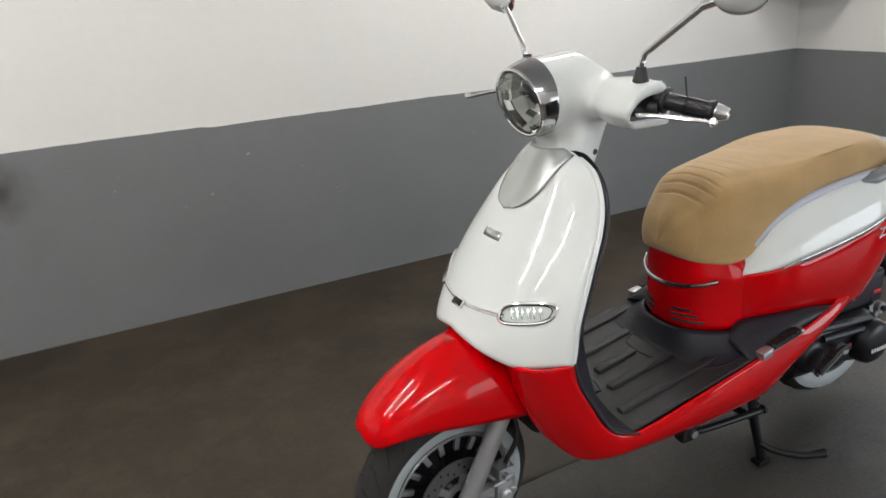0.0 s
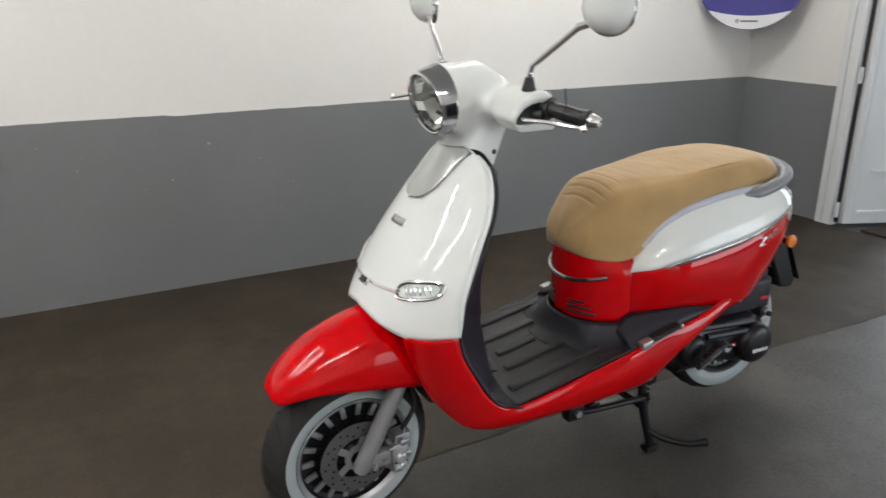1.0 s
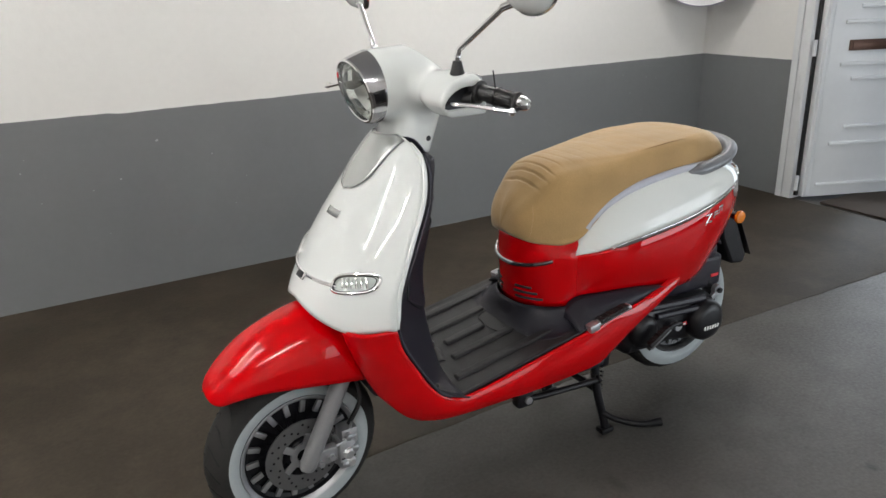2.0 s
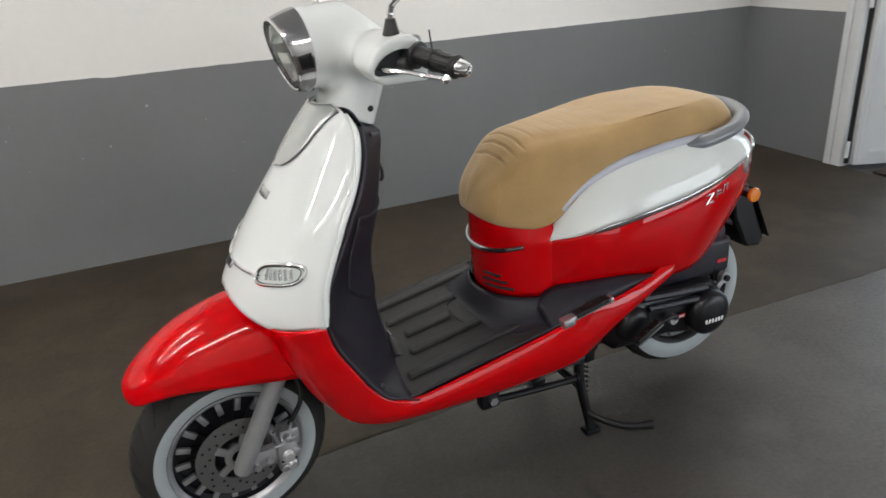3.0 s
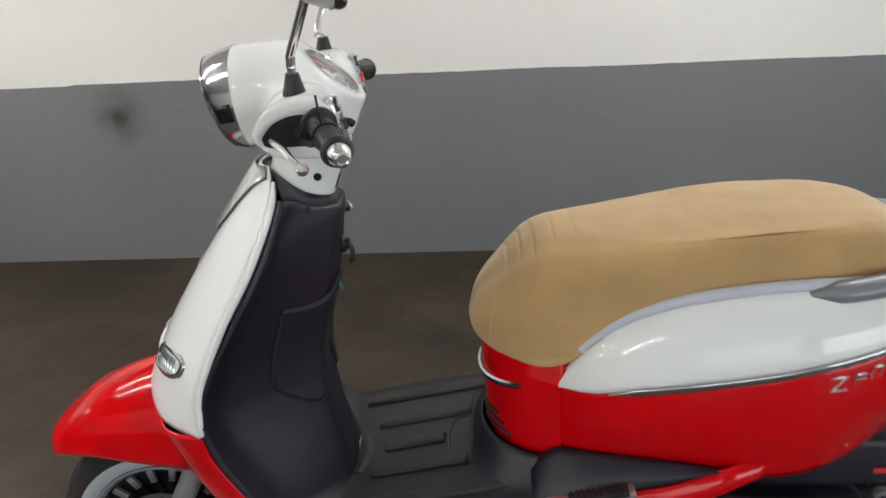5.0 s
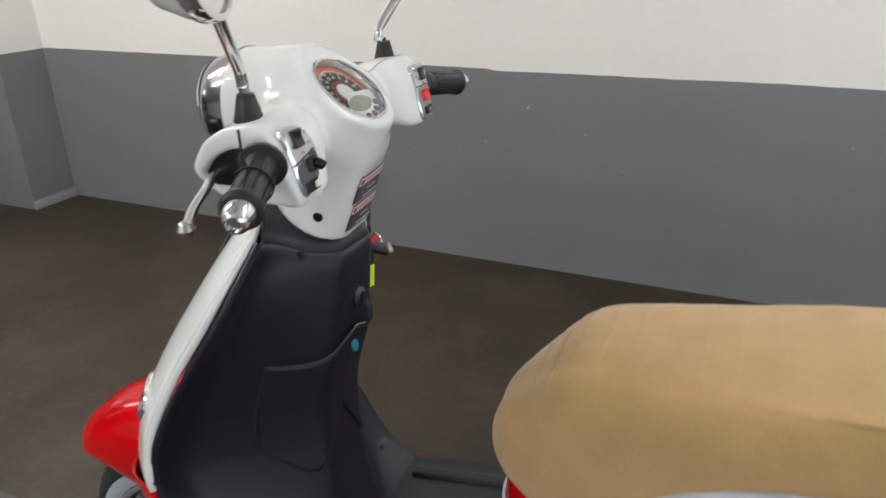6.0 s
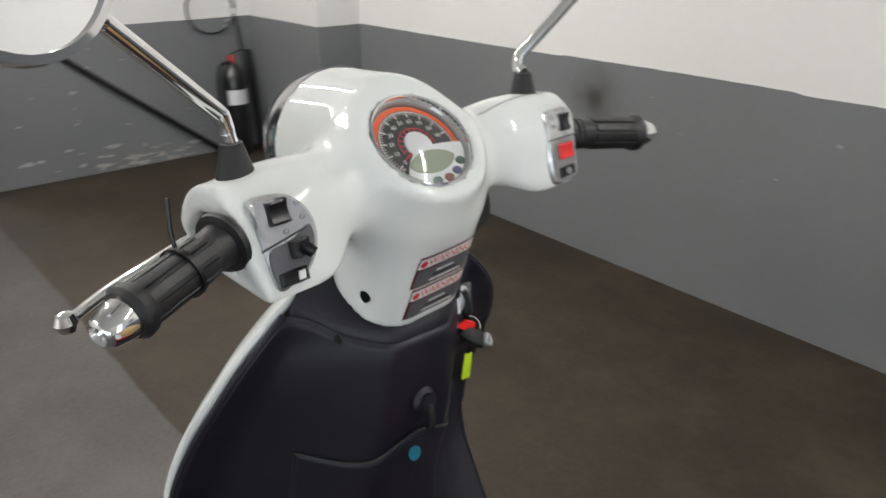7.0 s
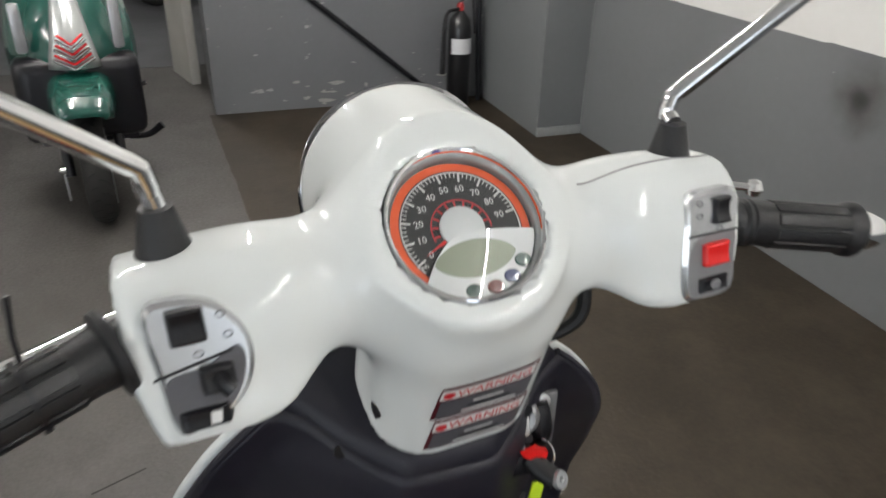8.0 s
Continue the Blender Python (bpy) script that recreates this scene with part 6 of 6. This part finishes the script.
# headlight
HL = Matrix.Translation((-0.362, 0.016, 1.0975)) @ Matrix.Rotation(radians(-90 - 15.0), 4, "Y") @ Matrix.Diagonal((0.955, 0.955, 1, 1))


def bezel_ring(f, r_off=0.0, n=56):
    """Ring between the cover's edge (f = 0) and the glass (f = 1), its top drawn forward."""
    tilt = radians(5 + 10 * f)
    c = Vector((-0.3545 - 0.038 * f, 0.016 + 0.001 * f, 1.0965 - 0.0075 * f))
    r = 0.0850 - 0.0085 * max(0.0, f) ** 1.4 + r_off
    return [c + r * (math.cos(a) * Vector((-math.sin(tilt), 0, math.cos(tilt))) + math.sin(a) * Vector((0, 1, 0))) for a in (2 * math.pi * k / n for k in range(n))]


shell = [bezel_ring(f, o) for f, o in ((-0.15, -0.006), (0.0, 0.0), (0.3, 0.0), (0.6, 0.0), (0.95, 0.0), (1.0, -0.0015), (1.0, -0.0055), (0.7, -0.010), (-0.1, -0.012))]
bezel = part("headlight_bezel", (sum(shell, []), grid_faces(9, 56, wrap_v=True)), SMOKED_CHROME, scooter, "polished grey headlight surround", STEER)
lip = [bezel_ring(f, o) for f, o in ((0.96, 0.0008), (1.03, 0.0002), (1.06, -0.003), (1.0, -0.006))]
part("bezel_edge", (sum(lip, []), grid_faces(4, 56, wrap_u=True, wrap_v=True)), CHROME, bezel)
# a dark patch laid on each side of the surround
for s in (-1, 1):
    slot = [p for f in (0.12, 0.45, 0.80) for p in [bezel_ring(f, 0.0007, 72)[(s * k) % 72] for k in range(17, 22)]]
    part("bezel_patch", (slot, grid_faces(3, 5)), DARK, bezel, "dark patch on the surround", thick=0.0012)
bowl_rows, rng = [], random.Random(3)
bowl_rings = ((0.0745, 0.022), (0.068, 0.002), (0.054, -0.019), (0.036, -0.036), (0.016, -0.044))
for r, h in bowl_rings:
    for k in range(18):
        a = 2 * math.pi * (k + rng.uniform(-0.25, 0.25)) / 18
        bowl_rows.append(HL @ Vector((r * math.cos(a), r * math.sin(a), h + (rng.uniform(-0.0045, 0.0045) if r < 0.074 else 0))))
bowl = part("headlight_bowl", (bowl_rows, grid_faces(5, 18, wrap_v=True) + [tuple(range(72, 90))]), REFLECTOR, bezel, "faceted chrome reflector", angle=1)
part("bulb_hood", lathe([(0.0150, -0.006), (0.0185, -0.008), (0.0200, -0.030), (0.0170, -0.030), (0.0150, -0.010)], 24, HL, True), LAMP_BACK, bowl, "grey hood round the bulb")
part("hood_bar", moved(join(box(-0.004, 0.004, 0.018, 0.060, -0.020, -0.012, 0.002), box(-0.004, 0.004, -0.060, -0.018, -0.020, -0.012, 0.002)), HL), LAMP_BACK, bowl)
part("bulb_shield", lathe([(0.001, -0.010), (0.006, -0.011), (0.0090, -0.016), (0.0095, -0.042), (0.001, -0.042)], 20, HL), CHROME, bezel)
for k in range(10):
    part("facet", moved(box(0.034, 0.060, -0.001, 0.001, -0.034, -0.020, 0.0005), HL @ Matrix.Rotation(2 * math.pi * k / 10, 4, "Z")), REFLECTOR, bezel)
part("headlight_glass", lathe([(0.0745, 0.024), (0.066, 0.030), (0.048, 0.035), (0.024, 0.0375), (0.001, 0.038)], 48, HL, caps=False), GLASS, bezel, "clear headlight glass").visible_shadow = False

# dial
RIM = Matrix(((0, -0.755, 0.656, -0.2035), (1, 0, 0, 0.004), (0, 0.656, 0.755, 1.133), (0, 0, 0, 1))) @ Matrix.Diagonal((0.955, 0.955, 1, 1))
DM = RIM @ Matrix.Translation((0, 0, -0.0105)) @ Matrix.Diagonal((1.03, 1.03, 1, 1))
RD = 0.0505
dial = part("instrument_dial", lathe([(0.0558, -0.004), (0.0560, 0.0022), (0.0548, 0.0030), (0.0532, 0.0020), (0.0530, -0.002)], 56, RIM, caps=False), CHROME, scooter, "round analogue speedometer with a small display", STEER)
part("dial_wall", lathe([(0.0532, -0.001), (0.0505, -0.0112)], 56, RIM, caps=False), DIAL_SILVER, dial, "silver sloping dial surround", thick=0.0008)
part("dial_face", lathe([(0.001, 0.0002), (RD, 0.0002), (RD, -0.002), (0.001, -0.002)], 56, DM), DIAL_SILVER, dial)
part("dial_plate", ring_flat(0.002, 0.0445, -15, 222, 0.0003, 0.0009, 60, DM), DIAL_BLACK, dial)
part("orange_arc", ring_flat(0.0425, 0.0480, -12, 226, 0.0010, 0.0013, 60, DM), ORANGE, dial)
part("white_arc", ring_flat(0.0408, 0.0416, -12, 216, 0.0010, 0.0013, 60, DM), WHITE_INK, dial)


def dial_angle(v):
    return 207 - 2.2 * v


ticks = []
for v in range(0, 92, 2):
    a = radians(dial_angle(v))
    r0 = 0.0345 if v % 10 == 0 else 0.0375
    ticks.append(moved(box(r0, 0.0412, -0.0007 if v % 10 == 0 else -0.0003, 0.0007 if v % 10 == 0 else 0.0003, 0.0010, 0.0013), DM @ Matrix.Rotation(a, 4, "Z")))
part("tick_marks", join(*ticks), WHITE_INK, dial)
for v in range(0, 100, 10):
    a = radians(dial_angle(v))
    part("numeral", text_geo(str(v), 0.0068, DM @ Matrix.Translation((0.0292 * math.cos(a), 0.0292 * math.sin(a), 0.0012)), 0.0001), WHITE_INK, dial)
part("unit_words", text_geo("mph", 0.0050, DM @ Matrix.Translation((-0.0345, -0.0200, 0.0012)), 0.0001), WHITE_INK, dial)
part("inner_arc", ring_flat(0.0205, 0.0213, -6, 195, 0.0010, 0.0013, 40, DM), RED_INK, dial)
inner_ticks = [moved(box(0.0160, 0.0200, -0.0006, 0.0006, 0.0010, 0.0013), DM @ Matrix.Rotation(radians(dial_angle(v)), 4, "Z")) for v in range(0, 95, 9)]
part("inner_ticks", join(*inner_ticks), RED_INK, dial)
na = radians(dial_angle(1))
part("needle", outline_prism([(0.010 * math.cos(na + 0.14), 0.010 * math.sin(na + 0.14)), (0.0330 * math.cos(na), 0.0330 * math.sin(na)), (0.010 * math.cos(na - 0.14), 0.010 * math.sin(na - 0.14))], 0.0020, 0.0028, DM), RED_PLASTIC, dial, "red needle")
part("needle_cap", lathe([(0.0155, 0.0012), (0.0155, 0.0030), (0.014, 0.0040), (0.001, 0.0042)], 32, DM), DIAL_WHITE, dial)
panel = [(0.0490 * math.cos(radians(a)), 0.0490 * math.sin(radians(a))) for a in range(222, 348, 4)]
panel += [(x, -0.0045 - (0.0285 * (x / 0.036) ** 2 if x < 0 else 0.0065 * (x / 0.048) ** 2)) for x in np.linspace(0.0470, -0.0350, 30)]
part("lower_panel", outline_prism(panel, 0.0030, 0.0046, DM), DIAL_WHITE, dial, "white lower dial panel")
eye = [(0.0285 * math.cos(a) + 0.001, -0.0225 + 0.0128 * math.copysign(abs(math.sin(a)) ** 1.35, math.sin(a))) for a in (2 * math.pi * k / 40 for k in range(40))]
part("display", outline_prism(eye, 0.0046, 0.0050, DM), LCD, dial, "grey-green liquid crystal display")
for bx, by, material in ((-0.0075, -0.0435, TELL_GREEN), (0.0075, -0.0440, TELL_RED), (0.0210, -0.0395, TELL_BLUE), (0.0320, -0.0305, TELL_GREEN)):
    part("tell_tale", lathe([(0.001, 0.0012), (0.0046, 0.0010), (0.0051, 0.0)], 18, DM @ Matrix.Translation((bx, by, 0.0047)) @ Matrix.Diagonal((1.15, 0.9, 1, 1))), material, dial)
part("dial_glass", lathe([(r, (0.053 ** 2 - r * r) / 0.42 - 0.0015) for r in (0.0530, 0.048, 0.042, 0.036, 0.030, 0.024, 0.018, 0.012, 0.006, 0.001)], 56, RIM, caps=False), GLASS, dial, "clear dial glass").visible_shadow = False


def bar_side(s):
    """Grip, lever, switch pod and mirror on one side: s is -1 for the left."""
    if s < 0:
        a, d = Vector((-0.213, -0.180, 1.103)), Vector((0.335, -0.935, -0.13)).normalized()
    else:
        a, d = Vector((-0.206, 0.200, 1.094)), Vector((0.25, 0.955, -0.155)).normalized()
    gm = Matrix.Translation(a) @ frame_along(d)
    flange = 0.0265 if s < 0 else 0.0185
    prof = [(0.001, 0.0), (0.0165, 0.0), (0.0165, 0.029), (flange - 0.001, 0.030), (flange, 0.032), (flange - 0.001, 0.036), (0.0186, 0.0375), (0.0175, 0.046), (0.0172, 0.076), (0.0178, 0.088), (0.0172, 0.100), (0.0178, 0.118), (0.0215, 0.124), (0.022, 0.130), (0.019, 0.134), (0.001, 0.134)]
    grip = part("grip", lathe(prof, 32, gm), GRIP_RUBBER, scooter, "black ribbed rubber grip", STEER)
    for k in range(10):
        part("grip_rib", moved(box(0.0160, 0.0186, -0.0042, 0.0042, 0.056, 0.120, 0.0012), gm @ Matrix.Rotation(2 * math.pi * k / 10, 4, "Z")), GRIP_RUBBER, grip)
    part("bar_end", lathe([(0.001, 0.133), (0.0160, 0.133), (0.0165, 0.137), (0.0150, 0.145), (0.0125, 0.154), (0.0105, 0.157), (0.0080, 0.158), (0.0065, 0.154), (0.001, 0.154)], 28, gm), CHROME, grip, "chrome bar end weight")
    if s < 0:
        tie = part("cable_tie", lathe([(0.0196, -0.002), (0.0212, -0.002), (0.0212, 0.002), (0.0196, 0.002)], 24, gm @ Matrix.Translation((0, 0, 0.078)), True), DARK, grip, "black cable tie")
        up = gm @ Vector((0, 0, 0.078))
        part("tie_tail", tube([up + Vector((-0.006, 0, 0.019)), up + Vector((-0.008, 0.0, 0.032)), up + Vector((-0.010, 0.003, 0.056))], 0.0017, 6), DARK, grip)
    tip = Vector((-0.213, -0.328, 1.076)) if s < 0 else Vector((-0.302, 0.350, 1.054))
    pts = [(-0.262, s * 0.165, 1.082), (-0.270 - 0.008 * (s > 0), s * 0.205, 1.080), (-0.250 - 0.038 * (s > 0), s * 0.250, 1.080 - 0.006 * (s > 0)), tip + Vector((-0.018, -s * 0.032, 0.002)), tip]
    lever = part("brake_lever", tube(pts, lambda u: 0.0072 - 0.0022 * u, 12, 30, 0.75), CHROME, scooter, "polished brake lever", STEER)
    part("lever_ball", lathe([(0.001, -0.0088), (0.006, -0.0066), (0.0088, 0), (0.006, 0.0066), (0.001, 0.0088)], 18, Matrix.Translation(tip + Vector((0.002, s * 0.005, -0.001)))), CHROME, lever)
    part("lever_perch", tube([(-0.245, s * 0.160, 1.080), (-0.215, s * 0.205, 1.084)], 0.018, 14), GRIP_RUBBER, lever)
    # dark block in the lever opening; its colour supplies the shade inside
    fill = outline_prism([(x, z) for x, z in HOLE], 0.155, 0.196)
    part("lever_root_shade", ([Vector((v.x, s * v.z, v.y)) for v in fill[0]], fill[1]), DARK, lever, "dark block standing in for the shade round the lever root")
    switch_pod(s)
    # mirror
    base = Vector((-0.237, 0.007 + s * 0.181, 1.135 - 0.003 * (s > 0)))
    boot = lathe([(0.001, -0.006), (0.0162, -0.006), (0.0168, 0.003), (0.0150, 0.008), (0.0105, 0.026), (0.0095, 0.030), (0.001, 0.030)], 20, Matrix.Translation(base))
    bend = Vector((-0.237, -0.176, 1.187)) if s < 0 else Vector((-0.2465, 0.189, 1.177))
    way = Vector((0.339, -0.683, 0.647)) if s < 0 else Vector((0.188, 0.769, 0.611))
    stem_pts = [base + Vector((0, 0, 0.03)), bend - Vector((0, 0, 0.010)), bend + 0.010 * way, bend + 0.07 * way, bend + 0.148 * way]
    mirror = part("mirror_stem", tube(stem_pts[:2], 0.0062, 12), CHROME, scooter, "chrome mirror with a white round shell", STEER)
    part("mirror_boot", boot, GRIP_RUBBER, mirror, "black rubber boot")
    part("mirror_arm", tube([stem_pts[1] - Vector((0, 0, 0.004)), stem_pts[1], bend + 0.004 * way, stem_pts[2], stem_pts[3], stem_pts[4]], 0.0068, 12), CHROME, mirror)
    mc = stem_pts[4] + Vector((0.030, s * 0.045, 0.038))
    face = Vector((0.93, -s * 0.30, 0.09)).normalized()
    mm = Matrix.Translation(mc) @ frame_along(face)
    part("mirror_shell", lathe([(0.058, 0.004), (0.0585, 0.0), (0.056, -0.014), (0.046, -0.034), (0.028, -0.048), (0.010, -0.053), (0.001, -0.053)], 40, mm), WHITE_PAINT, mirror, "white mirror shell")
    part("mirror_rim", lathe([(0.0545, 0.010), (0.060, 0.009), (0.0615, 0.002), (0.0600, -0.006), (0.0570, 0.0)], 40, mm, True), CHROME, mirror, "chrome mirror rim")
    part("mirror_glass", lathe([(0.0555, 0.0070), (0.001, 0.0070)], 40, mm, caps=False), MIRROR, mirror, "mirror glass")
    part("mirror_joint", tube([stem_pts[4] - Vector((0.004, s * 0.008, 0.006)), mc - face * 0.025 + Vector((0, -s * 0.028, -0.030))], 0.0085, 12), CHROME, mirror)


bar_side(-1)
bar_side(1)
part("brake_cable", tube([(-0.25, 0.13, 1.05), (-0.235, 0.12, 1.01), (-0.255, 0.085, 0.98)], 0.006, 8, 14), GRIP_RUBBER, scooter, "", STEER)
part("steering_stem", tube([(-0.275, 0, 0.96), (-0.36, 0, 0.72), (-0.50, 0, 0.42)], 0.030, 14), DARK, scooter, "", STEER)


# ---- the green scooter by the opening ----
def green_scooter(m, paint, label):
    g = thing("scooter", label, "scooter", m)
    wheel(g, Vector((0, 0, 0.226)), None, tyre_label="black tyre", whitewall=False)
    rows = []
    gx = [-0.20 + 0.36 * i / 20 for i in range(21)]
    for x in gx:
        rows += section(25, 3.6, key([(-0.20, 0.065), (-0.17, 0.092), (-0.05, 0.115), (0.16, 0.122)], x), key([(-0.20, 0.475), (-0.10, 0.462), (0.16, 0.47)], x), key([(-0.20, 0.49), (-0.16, 0.545), (0, 0.60), (0.16, 0.615)], x), x)
    part("mudguard", (rows, grid_faces(21, 25)), paint, g, "glossy green mudguard", thick=0.004)
    for s in (-1, 1):
        leg = part("fork_leg", tube([(-0.005, s * 0.098, 0.20), (0.10, s * 0.105, 0.46)], 0.020, 12), DARK, g, "black fork leg")
        part("axle_nut", lathe([(0.001, 0), (0.017, 0), (0.017, 0.014), (0.008, 0.024), (0.001, 0.024)], 14, Matrix.Translation((0, s * 0.112, 0.226)) @ Matrix.Rotation(radians(-90 * s), 4, "X")), CHROME, leg, "bright axle nut")
        part("fork_link", box(-0.012, 0.012, s * 0.118 - 0.004, s * 0.118 + 0.004, 0.10, 0.225, 0.003), FORK_PAINT, leg)

    def gs(u, v):
        s = 2 * v - 1
        z = 0.56 + 0.46 * u
        w = key([(0.46, 0.17), (0.60, 0.225), (0.80, 0.215), (0.95, 0.16), (1.02, 0.10)], z)
        c = key([(0.46, 0.05), (0.70, 0.02), (1.02, 0.22)], z)
        return Vector((c + 0.15 * abs(s) ** 2.2, s * w, z))
    part("front_shield", sheet(24, 25, gs), paint, g, "glossy green leg shield", thick=0.006)
    part("lower_shield", box(0.015, 0.20, -0.225, 0.225, 0.33, 0.66, 0.06, 3), DARK, g, "black lower leg shield")
    cover_rows = []
    for i in range(16):
        u = i / 15
        z, w = 0.620 + 0.40 * u, 0.070 * (1 - u) ** 1.3 + 0.022
        for v in np.linspace(-1, 1, 9):
            cover_rows.append(Vector((gs(0.13 + 0.85 * u, 0.5 + 0.5 * v * w / 0.22)[0] - 0.016 - 0.014 * (1 - v * v), w * v, z)))
    horn = part("horn_cover", (cover_rows, grid_faces(16, 9)), SILVER_PAINT, g, "silver horn cover with red and chrome bars", thick=0.006)
    for k in range(3):
        z, w = 0.645 + 0.036 * k, 0.068 - 0.010 * k
        for s in (-1, 1):
            part("chrome_bar", tube([(-0.034, 0, z - 0.020), (-0.010, s * w, z + 0.014)], 0.0095, 8, 0, 0.7), CHROME, horn)
            part("red_bar", tube([(-0.033, 0, z - 0.002), (-0.009, s * (w - 0.006), z + 0.031)], 0.0068, 8, 0, 0.7), RED_LENS, horn)
    for s in (-1, 1):
        part("front_indicator", box(0.02, 0.06, s * 0.165 - 0.02, s * 0.165 + 0.02, 0.68, 0.86, 0.014), FORK_PAINT, g, "slim front indicator")
    part("inner_shield", box(0.24, 0.30, -0.17, 0.17, 0.40, 0.98, 0.04), BLACK_PLASTIC, g)
    part("floorboard", box(0.20, 0.70, -0.19, 0.19, 0.26, 0.33, 0.02), BLACK_PLASTIC, g)
    body = []
    for x in np.linspace(0.62, 1.40, 18):
        body += section(15, 2.5, key([(0.62, 0.10), (0.8, 0.19), (1.1, 0.21), (1.40, 0.05)], x), key([(0.62, 0.36), (1.0, 0.42), (1.40, 0.62)], x), key([(0.62, 0.70), (1.0, 0.74), (1.40, 0.70)], x), x)
    part("rear_body", (body, grid_faces(18, 15)), paint, g, thick=0.005)
    seat_rows = []
    for x in np.linspace(0.58, 1.36, 18):
        seat_rows += section(15, 2.5, key([(0.58, 0.03), (0.66, 0.12), (1.0, 0.15), (1.36, 0.05)], x), 0.70, key([(0.58, 0.72), (0.70, 0.80), (1.0, 0.83), (1.36, 0.74)], x), x)
    part("seat", (seat_rows, grid_faces(18, 15)), BLACK_PLASTIC, g, "black seat", thick=0.004)
    hd = part("handlebar_cover", lathe([(0.001, -0.10), (0.06, -0.09), (0.085, -0.04), (0.085, 0.03), (0.06, 0.07), (0.001, 0.08)], 24, Matrix.Translation((0.24, 0, 1.10)) @ Matrix.Rotation(radians(90), 4, "Y")), paint, g)
    part("headlight", lathe([(0.001, 0.018), (0.04, 0.014), (0.07, 0.0), (0.001, -0.01)], 24, Matrix.Translation((0.135, 0, 1.10)) @ Matrix.Rotation(radians(-90), 4, "Y")), REFLECTOR, g)
    for s in (-1, 1):
        part("grip", tube([(0.25, s * 0.06, 1.08), (0.27, s * 0.20, 1.08), (0.30, s * 0.33, 1.075)], 0.018, 12), GRIP_RUBBER, g)
        part("footrest", tube([(0.62, s * 0.19, 0.36), (0.62, s * 0.27, 0.39)], 0.010, 8), DARK, g)
    gw = wheel(g, Vector((1.30, 0, 0.226)), None, tyre_label="black rear tyre", whitewall=False)
    part("engine", box(0.85, 1.25, -0.10, 0.12, 0.18, 0.40, 0.03), DARK, g)
    part("side_stand", tube([(0.30, -0.15, 0.24), (0.29, -0.23, 0.245), (0.28, -0.29, 0.285)], lambda u: 0.011 + 0.006 * u, 10, 10), DARK, g, "black side stand, folded up")
    part("stand_rod", tube([(0.62, 0.14, 0.27), (0.66, 0.15, 0.015)], 0.012, 10), DARK, g)
    return g


green_scooter(Matrix.Translation((-2.84, 0.235, 0)) @ Matrix.Rotation(radians(186), 4, "Z"), GREEN_PAINT, "dark green retro scooter standing by the opening")
green_scooter(Matrix.Translation((-7.95, 0.44, 0.004)) @ Matrix.Rotation(radians(82), 4, "Z"), DARK, "black scooter parked in the space beyond")
